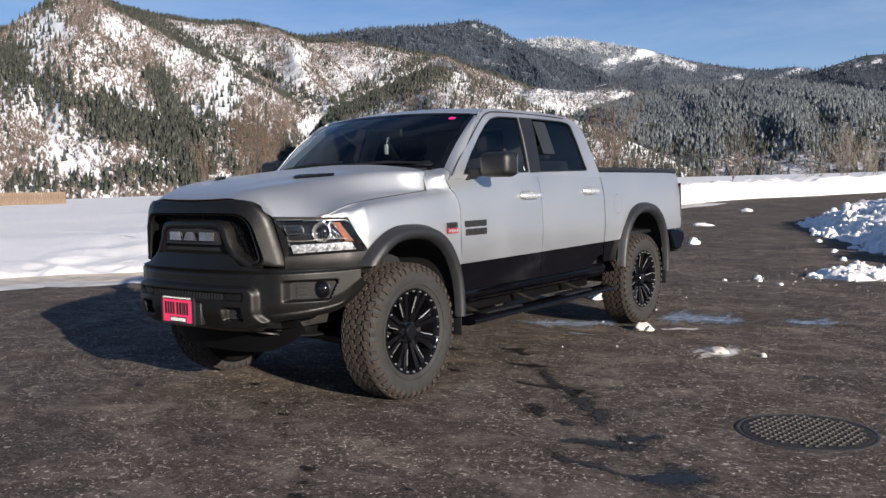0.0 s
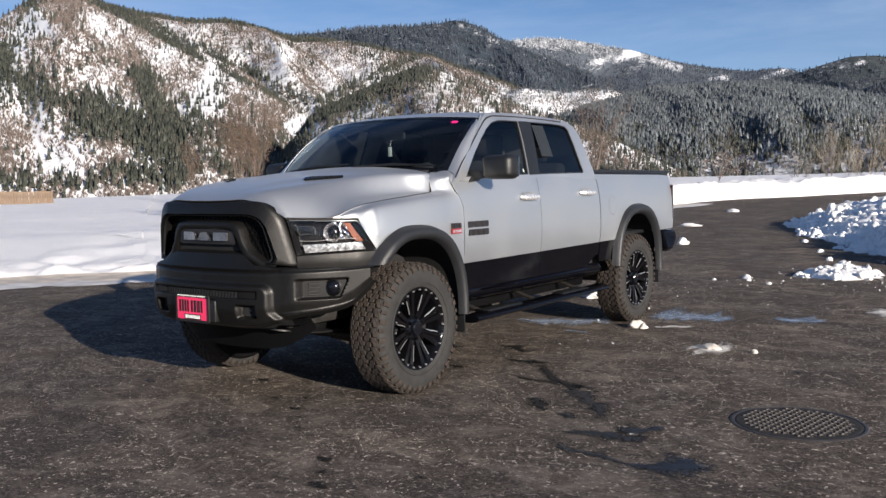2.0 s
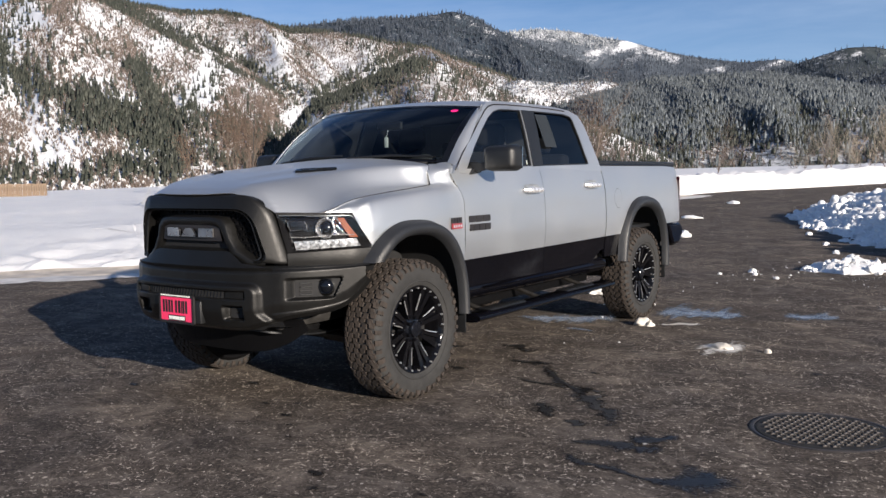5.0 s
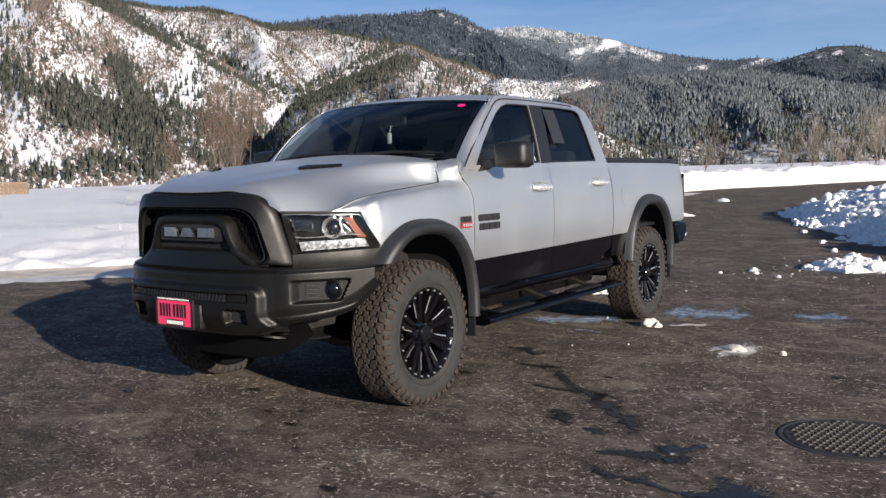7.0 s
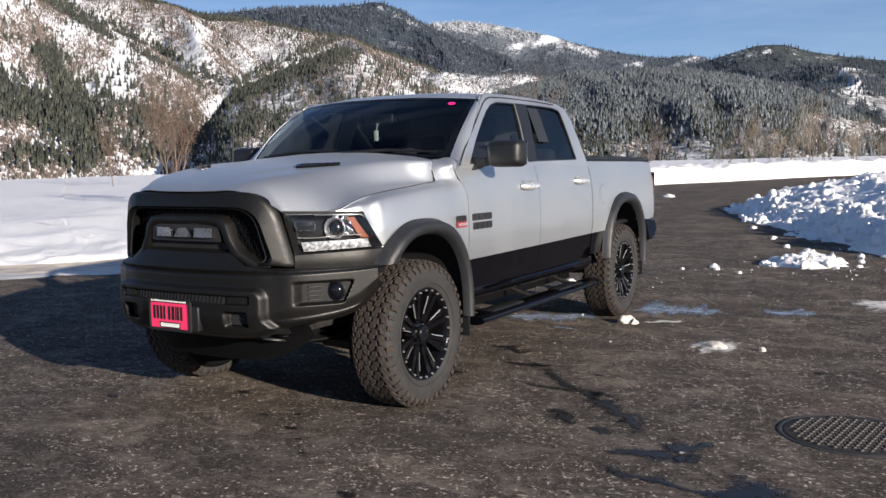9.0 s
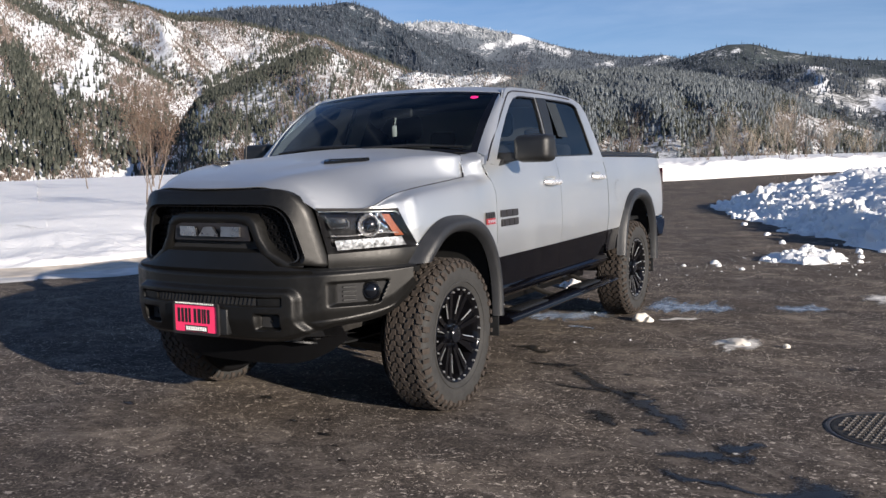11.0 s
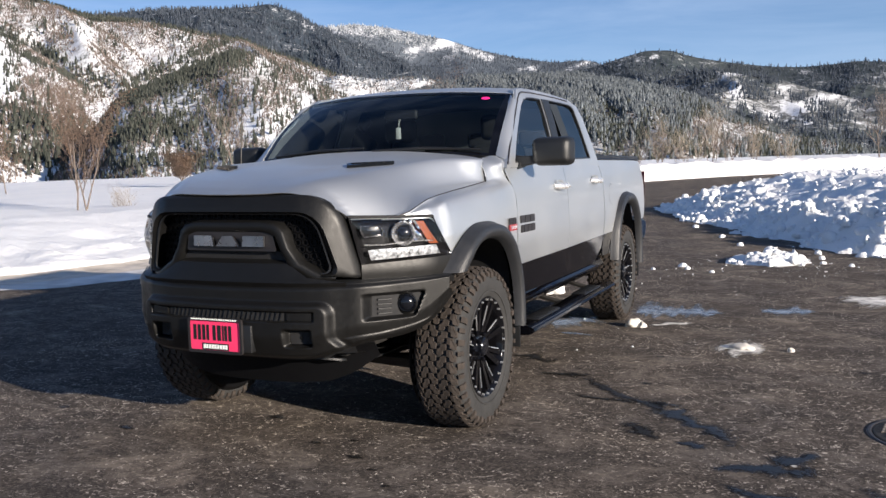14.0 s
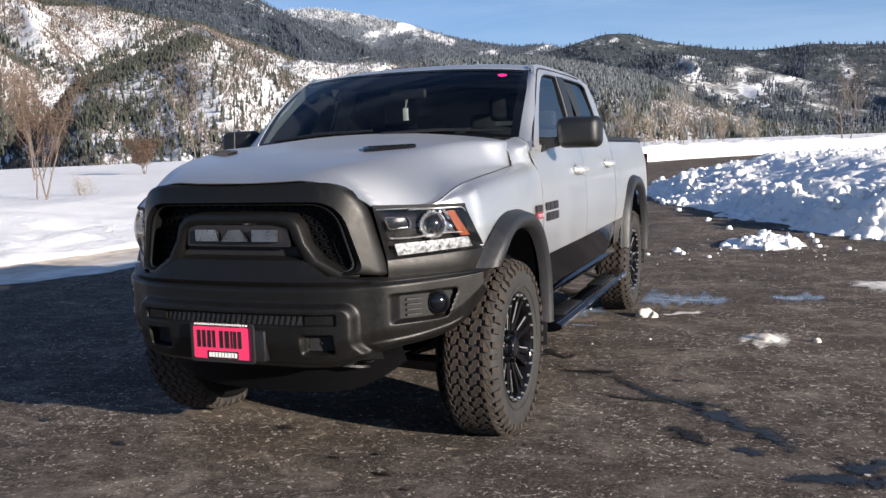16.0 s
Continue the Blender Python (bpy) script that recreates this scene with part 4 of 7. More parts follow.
def hood_fn(u, v):
    a = u * 2 - 1
    a = math.copysign(abs(a) * (2 - abs(a)), a)
    lip = 0.603 * a
    front = curve(abs(lip), (0, -0.935), (0.3, -0.915), (0.5, -0.868), (0.603, -0.80))
    y = front + (hood_back(a) - front) * v
    x = hood_edge(y)[0] * a
    z = hood_z(x, y)
    if v < 0.04:
        z -= 0.003 * (1 - v / 0.04) ** 1.5
    return x, y, z


hood = part("hood", sheet(hood_fn, 129, 72), P_SILVER, truck, "silver hood with two black vents", sharp=60, thick=0.004)

seam_line = [(hood_edge(y)[0] + 0.002, y, hood_edge(y)[1] - 0.0005) for y in [-0.69 + 0.05 * k for k in range(20)]] + [(0.8605, 0.282, 1.328), (0.8605, 0.288, 1.35), (0.8585, 0.290, hood_z(0.8565, 0.287))]
seam_line += [(0.860 * u, hood_back(u) + 0.003, hood_z(0.860 * u, hood_back(u)) + 0.0005) for u in (0.985, 0.975, 0.955, 0.93, 0.90, 0.86, 0.80)]
both("hood_seam", tube(seam_line, 0.0026, 6), P_INK, truck)


def vent_place(a, b2, d):
    y = b2
    return a, y, hood_z(a, y) + 0.015 - d


VENT = [(0.375, -0.437), (0.555, -0.305), (0.565, -0.270), (0.54, -0.245), (0.365, -0.365), (0.352, -0.40)]
for sgn in (1, -1):
    o = [(sgn * a, b2) for a, b2 in VENT]
    c = (sum(a for a, b2 in o) / 6, sum(b2 for a, b2 in o) / 6)
    ins = [(c[0] + (a - c[0]) * 0.86, c[1] + (b2 - c[1]) * 0.70) for a, b2 in o]
    vent = part("hood_vent", extruded(o, [ins], 0.022, vent_place), P_RIM, truck, "gloss black hood vent")
    part("vent_mesh", extruded(ins, [], 0.004, lambda a, b2, d: (a, b2, hood_z(a, b2) + 0.005 - d)), P_DARK, vent)
    for k in range(5):
        t = (k + 0.5) / 5
        p0 = Vector(vent_place(ins[0][0] + (ins[1][0] - ins[0][0]) * t, ins[0][1] + (ins[1][1] - ins[0][1]) * t, 0))
        p1 = Vector(vent_place(ins[5][0] + (ins[3][0] - ins[5][0]) * t, ins[5][1] + (ins[3][1] - ins[5][1]) * t, 0))
        part("vent_fin", tube([p0, p1], 0.003, 5), P_DARK, vent)


def spline(pts, per):
    """A smooth run through 2D points, per steps to each span."""
    p = [Vector(q) for q in pts]
    p = [p[0] * 2 - p[1]] + p + [p[-1] * 2 - p[-2]]
    out = []
    for i in range(1, len(p) - 2):
        h = min((p[i + 1] - p[i]).length, 1)
        m0 = (p[i + 1] - p[i - 1]) * (h / max(1e-6, (p[i] - p[i - 1]).length + h))
        m1 = (p[i + 2] - p[i]) * (h / max(1e-6, (p[i + 2] - p[i + 1]).length + h))
        for k in range(per):
            t = k / per
            out.append((2 * t ** 3 - 3 * t * t + 1) * p[i] + (t ** 3 - 2 * t * t + t) * m0 + (3 * t * t - 2 * t ** 3) * p[i + 1] + (t ** 3 - t * t) * m1)
    return out + [p[-2]]


def fender_rows(y):
    """Cross-section of the fender at y: from the wheel arch up to the hood seam, then on up to the cowl."""
    xe, ze = hood_edge(min(y, 0.285))
    w = curve(y, (-0.69, 0.706), (-0.60, 0.794), (-0.493, 0.876), (-0.382, 0.926), (-0.26, 0.946), (0, 0.960), (0.54, 0.962))
    if y < -0.493:
        low = 1.160
    elif y < -0.375:
        low = 1.160 - (y + 0.493) / 0.118 * 0.182
    else:
        low = arch(y, 0.0, 0.50, 1.07, 0.56, 2.5)
    zw = max(low + 0.002, ze - 0.19)
    k = min(1, max(0, (y - 0.24) / 0.30))
    side = lambda z: flank(0.54, z)
    mixp = lambda a, b2: (a[0] + (b2[0] - a[0]) * k, a[1] + (b2[1] - a[1]) * k)
    seam = mixp((xe + 0.004, ze - 0.002), (side(1.345) - 0.016, 1.345))
    b2 = ease(-0.55, -0.30, y)
    flow = (xe + 0.004 + (0.58 + 0.04 * b2) * (w - xe), ze - (0.34 - 0.20 * b2) * (ze - zw))
    flow = mixp(flow, (side(1.285), 1.285))
    wide = mixp((w, zw), (side(zw), zw))
    tuck = 3.0 * (1 - ease(-0.50, -0.47, y))
    low_x = lambda z: wide[0] - 0.02 * max(0, (1.05 - z) / 0.5) ** 2 - tuck * (zw - z)
    rows = [(low_x(low + (zw - low) * j / 10), low + (zw - low) * j / 10) for j in range(10)]
    top = [mixp((0.859, hood_z(0.8565, 0.285)), (side(1.395) - 0.014, 1.395)), mixp((0.843, hood_z(0.840, 0.285)), (0.900, 1.432)), mixp((0.80, hood_z(0.80, 0.285)), (0.800, 1.463))]
    up = spline([wide, flow, seam] + top, 7)
    return [Vector((x, y + lead(z) * ease(0.30, 0.54, y), z)) for x, z in rows + [tuple(p) for p in up]]


SEAM_ROW = 10 + 14
fender = bmesh.new()
cols = [-0.69 + 0.969 * i / 62 for i in range(63)] + [0.2895 + (0.54 - 0.2895) * i / 17 for i in range(18)]
grid = []
for y in cols:
    pts = fender_rows(y)
    grid.append([fender.verts.new(p) for p in (pts if y > 0.288 else pts[:SEAM_ROW + 1])])
for c0, c1 in zip(grid, grid[1:]):
    for j in range(min(len(c0), len(c1)) - 1):
        fender.faces.new((c0[j], c0[j + 1], c1[j + 1], c1[j]))
inner = [v for v in fender.verts if not v.is_boundary and v.co.y > -0.36]
for _ in range(16):
    bmesh.ops.smooth_vert(fender, verts=inner, factor=0.5, use_axis_x=True, use_axis_y=True, use_axis_z=True)
both("front_fender", fender, P_SILVER, truck, sharp=35, thick=-0.006)


def side_panel(y0, y1, low, high, ny, nz, push=0.0):
    def fn(u, v):
        y = y0 + (y1 - y0) * u
        a, b2 = low(y), high(y)
        z = a + (b2 - a) * v
        if y0 < 1:
            y += lead(z) * (1 - u)
        return flank(y, z) + push, y, z
    return sheet(fn, ny, nz, flip=True)


DOORS = ((0.545, 1.631), (1.636, 2.731))
door_obs = []
for k, (y0, y1) in enumerate(DOORS):
    nm = ("front_door", "rear_door")[k]
    up = both(nm, side_panel(y0, y1, TWO, BELT, 24, 22), P_SILVER, truck, thick=-0.006)
    door_obs.append(up)
    lowbm = side_panel(y0, y1, lambda y: 0.63 + (0.10 * ease(2.45, 2.72, y) if y > 2 else 0), lambda y: TWO(y) - 0.002, 20, 8)
    lm = mirrored(lowbm)
    part("lower_panel", lowbm, P_BLACK, up[0], "gloss black lower door", thick=-0.02)
    part("lower_panel", lm, P_BLACK, up[1], "gloss black lower door", thick=-0.02)


def bed_low(y):
    return max(arch(y, WB, 0.53, 1.12, 0.56, 2.5), 0.66 if y < WB else 0.88)


def bed_top(y):
    return 1.452 - 0.012 * ease(4.2, 4.68, y)


both("bed_side", side_panel(2.744, 4.665, lambda y: max(bed_low(y), TWO(y)) if y < WB else bed_low(y), bed_top, 90, 22), P_SILVER, truck, "silver bed side", thick=-0.006)
both("bed_lower_panel", side_panel(2.752, 3.06, lambda y: 0.66, lambda y: TWO(y) - 0.002, 10, 6), P_BLACK, truck, "gloss black lower bed panel", thick=-0.02)
both("bed_rail", sheet(lambda u, v: (flank(2.75 + 1.9 * u, 1.45) - 0.002 - 0.085 * v, 2.76 + 1.89 * u, bed_top(2.75 + 1.9 * u) + 0.012 * math.sin(v * 3.1416)), 24, 6, flip=True), P_PLASTIC, truck, "black bed rail cap", thick=0.01)
tailgate = part("tailgate", block(-0.80, 0.80, 4.62, 4.67, 0.86, 1.44, 0.015), P_SILVER, truck)
part("bed_floor", block(-0.86, 0.86, 2.76, 4.63, 0.86, 0.89), P_PLASTIC, truck)
part("bed_front", block(-0.88, 0.88, 2.745, 2.77, 0.80, 1.43), P_SILVER, truck)
cover = part("bed_cover", block(-0.875, 0.875, 2.78, 4.62, 1.455, 1.497, 0.010), P_PLASTIC, truck, "black folding bed cover")
for yy in (3.22, 3.68, 4.14):
    part("cover_seam", block(-0.84, 0.84, yy - 0.012, yy + 0.012, 1.496, 1.503, 0.003), P_PLASTIC, cover)
# fuel door
def fuel_ring(r0, r1, push):
    bm = bmesh.new()
    inner, outer = [], []
    for k in range(28):
        a = k / 28 * 6.2832
        for r, lst in ((r0, inner), (r1, outer)):
            y, z = 3.0 + r * 0.95 * math.cos(a), 1.165 + r * 1.05 * math.sin(a)
            lst.append(bm.verts.new((flank(y, z) + push, y, z)))
    for k in range(28):
        bm.faces.new((inner[k], inner[(k + 1) % 28], outer[(k + 1) % 28], outer[k]))
    if r0 < 0.02:
        bm.faces.new(inner[::-1])
    return bm


fuel = part("fuel_door", fuel_ring(0.01, 0.0815, 0.0016), P_SILVER, truck)
part("fuel_door_gap", fuel_ring(0.0816, 0.0838, 0.001), P_PLASTIC, fuel)

# cab side frames with their windows


def gx_side(y, z):
    return curve(z, (1.39, 0.925), (1.44, 0.917), (1.86, 0.795), (1.90, 0.770), (1.94, 0.735))


CAB = [(0.470, 1.40), (0.520, 1.445), (0.700, 1.590), (0.87, 1.715), (0.98, 1.815), (1.06, 1.880), (1.15, 1.917), (1.28, 1.934), (1.6, 1.944), (2.0, 1.944), (2.3, 1.938), (2.46, 1.922), (2.56, 1.885), (2.62, 1.80), (2.68, 1.62), (2.735, 1.44), (2.74, 1.41), (1.7, 1.403)]
WIN1 = [(0.640, 1.428), (0.672, 1.462), (0.795, 1.580), (0.960, 1.715), (1.075, 1.798), (1.170, 1.848), (1.270, 1.870), (1.40, 1.876), (1.584, 1.879), (1.572, 1.72), (1.556, 1.58), (1.536, 1.448), (1.1, 1.436)]
WIN2 = [(1.708, 1.450), (1.735, 1.60), (1.760, 1.74), (1.782, 1.884), (2.1, 1.886), (2.30, 1.884), (2.39, 1.872), (2.432, 1.845), (2.470, 1.710), (2.505, 1.540), (2.522, 1.475), (2.50, 1.464), (2.1, 1.457)]
PIL = [(1.594, 1.880), (1.582, 1.72), (1.566, 1.58), (1.546, 1.446), (1.698, 1.450), (1.725, 1.60), (1.750, 1.74), (1.772, 1.884)]
pl = lambda push: (lambda a, b2, d: (gx_side(a, b2) + push - d, a, b2))
both("cab_side", extruded(CAB, [WIN1, WIN2], 0.035, pl(0)), P_SILVER, truck, "silver cab side frame")
both("door_seam", tube([(gx_side(0, b2) - 0.001, a, b2) for a, b2 in ((0.500, 1.420), (0.624, 1.528), (0.802, 1.660), (0.955, 1.775), (1.054, 1.845), (1.130, 1.882), (1.230, 1.903), (1.40, 1.911), (1.70, 1.916), (2.1, 1.917), (2.36, 1.913))], 0.006, 6), P_INK, truck)
both("door_pillar", extruded(PIL, [], 0.012, pl(0.006)), P_PLASTIC, truck, "black door pillar")
for nm, w in (("front_window", WIN1), ("rear_window", WIN2)):
    cx, cy = sum(a for a, b2 in w) / len(w), sum(b2 for a, b2 in w) / len(w)
    big = [(cx + (a - cx) * 1.012, cy + (b2 - cy) * 1.012) for a, b2 in w]
    small = [(cx + (a - cx) * 0.965, cy + (b2 - cy) * 0.955) for a, b2 in w]
    panes = both(nm, extruded(big, [], 0, pl(-0.014)), P_TINT2 if nm == "front_window" else P_TINT, truck, "dark tinted side glass")
    fr = extruded(big, [small], 0.014, pl(-0.004))
    fr2 = mirrored(fr)
    part("weather_strip", fr, P_PLASTIC, panes[0])
    part("weather_strip", fr2, P_PLASTIC, panes[1])
    for p in panes:
        p.visible_shadow = False


def roof_fn(u, v):
    a = u * 2 - 1
    yf = 0.915 + 0.145 * abs(a) ** 2.2
    y = yf + (2.535 - yf) * v
    x = (0.738 + 0.032 * (1 - ease(0, 0.22, v))) * a
    z = 1.958 - 0.028 * abs(a) ** 3.0 - 0.050 * (1 - ease(0, 0.22, v)) ** 1.4 - 0.030 * ease(0.72, 1.0, v) ** 2 * 1.6
    return x, y, z


roof = part("roof", sheet(roof_fn, 41, 30), P_SILVER, truck, thick=0.03)
part("rear_cab_wall", sheet(lambda u, v: ((u * 2 - 1) * (0.735 + 0.19 * v), 2.53 + 0.205 * v, 1.905 - 0.50 * v), 12, 8), P_SILVER, truck, thick=0.02)
back = part("back_window", sheet(lambda u, v: ((u * 2 - 1) * (0.62 + 0.06 * v), 2.553 + 0.13 * v, 1.862 - 0.315 * v), 10, 6), P_TINT2, truck)
part("roof_antenna", joined(block(0.59, 0.65, 2.33, 2.47, 1.905, 1.932, 0.008), extruded([(2.34, 1.92), (2.47, 1.92), (2.465, 2.0), (2.445, 2.005)], [], 0.016, lambda a, b2, d: (0.628 - d, a, b2))), P_PLASTIC, truck, "black shark-fin antenna")

# windscreen with its black border, pillars, wipers


def screen(u, v, lift=0.0, grow=1.0):
    a = (u * 2 - 1) * grow
    half = 0.840 + (0.775 - 0.840) * v
    yb, yt = 0.385 + 0.15 * abs(a) ** 2.2, 0.92 + 0.140 * abs(a) ** 2.2
    y = yb + (yt - yb) * v
    z = 1.500 - 0.032 * abs(a) ** 2 + (1.905 - 0.028 * abs(a) ** 2.4 - (1.500 - 0.032 * abs(a) ** 2)) * v
    bow = 0.030 * math.sin(v * 3.1416)
    return half * a, y - bow + lift, z + bow * 0.8 - lift * 0.6


wind = part("windscreen", sheet(screen, 31, 20), P_GLASS, truck, "clear windscreen")
wind.visible_shadow = False


def band_fn(u0, u1, v0, v1):
    return lambda u, v: screen(u0 + (u1 - u0) * u, v0 + (v1 - v0) * v, -0.003)


for nm, args in (("screen_border", (0, 1, 0.955, 1.0)), ("screen_border", (0, 1, 0.0, 0.035)), ("screen_border", (0, 0.028, 0.0, 1.0)), ("screen_border", (0.972, 1, 0.0, 1.0))):
    part(nm, sheet(band_fn(*args), 25, 8), P_FRIT, wind, "black painted screen border")


def pillar_fn(u, v):
    """From under the glass edge out to the door frame."""
    a = Vector(screen(1, u)) + Vector((-0.006, 0.010, -0.008))
    b2 = Vector((0.917 - 0.155 * u, 0.530 + 0.545 * u, 1.412 + 0.495 * u))
    return tuple(a.lerp(b2, v) + Vector((0.004, 0, 0.006)) * math.sin(v * 3.1416))


both("windscreen_pillar", sheet(pillar_fn, 20, 8), P_SILVER, truck, "silver windscreen pillar", thick=0.02)
part("cowl", sheet(lambda u, v: ((u * 2 - 1) * 0.765, 0.36 + 0.15 * v + 0.12 * abs(u * 2 - 1) ** 2, 1.487 - 0.03 * abs(u * 2 - 1) ** 2 + 0.004 * v), 25, 5), P_PLASTIC, truck, thick=0.01)
for x0, x1 in ((-0.62, 0.02), (0.08, 0.70)):
    w0 = Vector(screen((x0 / 0.78 + 1) / 2, 0.015, -0.02))
    w1 = Vector(screen((x1 / 0.78 + 1) / 2, 0.055, -0.02))
    part("wiper", tube([w0, (w0 + w1) / 2 + Vector((0, -0.008, 0.012)), w1], [0.007, 0.011, 0.006], 6), P_PLASTIC, truck)
part("inspection_sticker", sheet(lambda u, v: (lambda q: (q[0], q[1] - 0.004, q[2]))(screen(0.900 + 0.017 * math.cos(u * 6.2832) * v, 0.882 + 0.030 * math.sin(u * 6.2832) * v)), 20, 3), P_PINK, wind, "round pink sticker")
rear_edge = fender_rows(0.54)


def corner_fn(u, v):
    a = rear_edge[min(len(rear_edge) - 1, SEAM_ROW + round(v * 21))] + Vector((0, 0.002, 0))
    b = Vector((0.926, 0.555, 1.412)).lerp(Vector((0.838, 0.545, 1.472)), v)
    return tuple(a.lerp(b, u) + Vector((0, 0, 0.006 * math.sin(u * 3.1416))))


both("cowl_corner", sheet(corner_fn, 6, 22, flip=True), P_SILVER, truck, "silver body corner", thick=-0.01)

# side mirrors, door handles, badges
for sgn in (1, -1):
    bm = block(0.985, 1.245, 0.70, 0.845, 1.403, 1.588, 0.045, 4)
    for v in bm.verts:
        t = (v.co.y - 0.70) / 0.145
        v.co.x = 1.115 + (v.co.x - 1.115) * (0.88 + 0.12 * t)
        v.co.z = 1.4975 + (v.co.z - 1.4975) * (0.84 + 0.16 * t)
        v.co.y += 0.05 * (v.co.x - 0.985)
    if sgn < 0:
        bm2 = mirrored(bm)
        bm.free()
        bm = bm2
    mir = part("side_mirror", bm, P_PLASTIC, truck, "black side mirror")
    arm = extruded([(0.885, 1.395), (0.93, 1.405), (1.075, 1.435), (1.075, 1.475), (0.96, 1.47), (0.90, 1.475)], [], 0.06, lambda a, b2, d: (sgn * a, 0.70 + d + (a - 0.885) * 0.2, b2))
    part("mirror_arm", arm, P_PLASTIC, mir, soft=0.008)
    part("mirror_glass", block(sgn * 1.015 if sgn > 0 else -1.225, sgn * 1.225 if sgn > 0 else -1.015, 0.858, 0.862, 1.425, 1.572), P_MIRROR, mir, "mirror glass")
    foot = extruded([(0.655, 1.388), (0.80, 1.402), (0.80, 1.43), (0.735, 1.44), (0.70, 1.43)], [], 0.03, lambda a, b2, d: (sgn * (0.905 + d), a, b2))
    part("mirror_foot", foot, P_PLASTIC, mir, soft=0.006)
    for k, yc in enumerate((1.455, 2.48)):
        hz_ = 1.268 + 0.02 * k
        fx = flank(yc, hz_)
        own = door_obs[k][0 if sgn > 0 else 1]
        hb = tube([(sgn * (fx + 0.004), yc - 0.135, hz_ + 0.004), (sgn * (fx + 0.034), yc - 0.10, hz_), (sgn * (fx + 0.040), yc, hz_), (sgn * (fx + 0.034), yc + 0.09, hz_), (sgn * (fx + 0.004), yc + 0.115, hz_)], [0.014, 0.018, 0.019, 0.018, 0.014], 10)
        for v in hb.verts:
            v.co.z = hz_ + (v.co.z - hz_) * 1.15
        part("door_handle", hb, P_HANDLE, own, "bright door handle")
        cup = sheet(lambda u, v: (sgn * (flank(yc, hz_) + 0.0022 - 0.016 * max(0, 1 - ((u * 2 - 1) ** 2 + (v * 2 - 1) ** 2))), yc + (u - 0.5) * 0.19, hz_ + (v - 0.5) * 0.085), 13, 9, flip=sgn > 0)
        part("handle_cup", cup, P_SILVER, own)


def side_plate(y0, y1, z0, z1, mat, name, parent, lift=0.006):
    bm = extruded([(y0, z0), (y1, z0), (y1, z1), (y0, z1)], [], 0.008, lambda a, b2, d: (flank(a, b2) + lift - d, a, b2))
    return part(name, bm, mat, parent)


fd = door_obs[0][0]
badge_base = part("badge", extruded([(0.583, 1.018), (0.842, 1.020), (0.842, 1.024), (0.583, 1.022)], [], 0.002, lambda a, b2, d: (flank(a, b2) + 0.002 - d, a, b2)), P_PLASTIC, fd, "raised black badge shapes")
for y0, y1, z0, z1 in ((0.585, 0.655, 1.068, 1.112), (0.667, 0.745, 1.068, 1.112), (0.757, 0.840, 1.068, 1.112), (0.592, 0.622, 1.010, 1.055), (0.634, 0.696, 1.010, 1.055), (0.704, 0.768, 1.010, 1.055), (0.776, 0.840, 1.010, 1.055)):
    bm = extruded([(y0, z0), (y1 - 0.008, z0), (y1, z0 + 0.010), (y1, z1), (y0 + 0.006, z1), (y0, z1 - 0.008)], [], 0.010, lambda a, b2, d: (flank(a, b2) + 0.009 - d, a, b2))
    part("badge_shape", bm, P_INK, badge_base)
red = side_plate(0.375, 0.492, 1.035, 1.070, P_BADGE, "fender_badge", truck, 0.012)
red["label"] = "small red and black fender badge"
for k in range(4):
    side_plate(0.378 + k * 0.029, 0.402 + k * 0.029, 1.072, 1.108, P_INK, "badge_bar", red, 0.012)
    side_plate(0.386 + k * 0.027, 0.404 + k * 0.027, 1.044, 1.062, P_CHROME, "badge_stroke", red, 0.014)

# ---- wheel arch flares, liners, mud flaps ----


def flare(cy, a_in, a_out, t_in, t_out, base, n, front_cut):
    def fn(u, v):
        k = v
        cut = front_cut[0] + (front_cut[1] - front_cut[0]) * k
        th = cut + (math.pi - cut) * u
        a = a_in + (a_out - a_in) * k
        top = t_in + (t_out - t_in) * k
        c, s_ = math.cos(th), math.sin(th)
        y = cy - a * math.copysign(abs(c) ** (2 / n), c)
        z = base + (top - base) * abs(s_) ** (2 / n)
        w = 0.968 + 0.058 * math.sin(min(1, k * 1.12) * math.pi * 0.62 + 0.55) - (0.05 * ease(0.75, 1.0, k))
        if y < -0.30:
            w -= 0.075 * ((-0.30 - y) / 0.22) ** 1.5
        if k < 0.12:
            w -= 0.03 * (1 - k / 0.12)
        return w, y, z
    return sheet(fn, 44, 10, flip=True)


both("wheel_arch_flare", flare(0.0, 0.448, 0.530, 1.020, 1.118, 0.47, 2.5, (0.78, 0.60)), P_FLARE, truck, "black wheel arch flare", thick=-0.012)
both("wheel_arch_flare", flare(WB, 0.468, 0.560, 1.068, 1.178, 0.47, 2.5, (0.12, 0.12)), P_FLARE, truck, "black wheel arch flare", thick=-0.012)


def liner(cy, a, top, base, n):
    def fn(u, v):
        th = 0.62 + (math.pi - 0.62) * u
        c, s_ = math.cos(th), math.sin(th)
        return 0.945 - 0.42 * v, cy - a * math.copysign(abs(c) ** (2 / n), c), base + (top - base) * abs(s_) ** (2 / n)
    return sheet(fn, 30, 4)


both("wheel_arch_liner", liner(0.0, 0.475, 1.04, 0.47, 2.5), P_DARK, truck)
both("wheel_arch_liner", liner(WB, 0.50, 1.09, 0.47, 2.5), P_DARK, truck)
both("inner_wing", block(0.50, 0.53, -0.52, 0.52, 0.62, 1.10), P_DARK, truck)
both("inner_bed_wall", block(0.50, 0.53, WB - 0.55, WB + 0.55, 0.62, 1.10), P_DARK, truck)
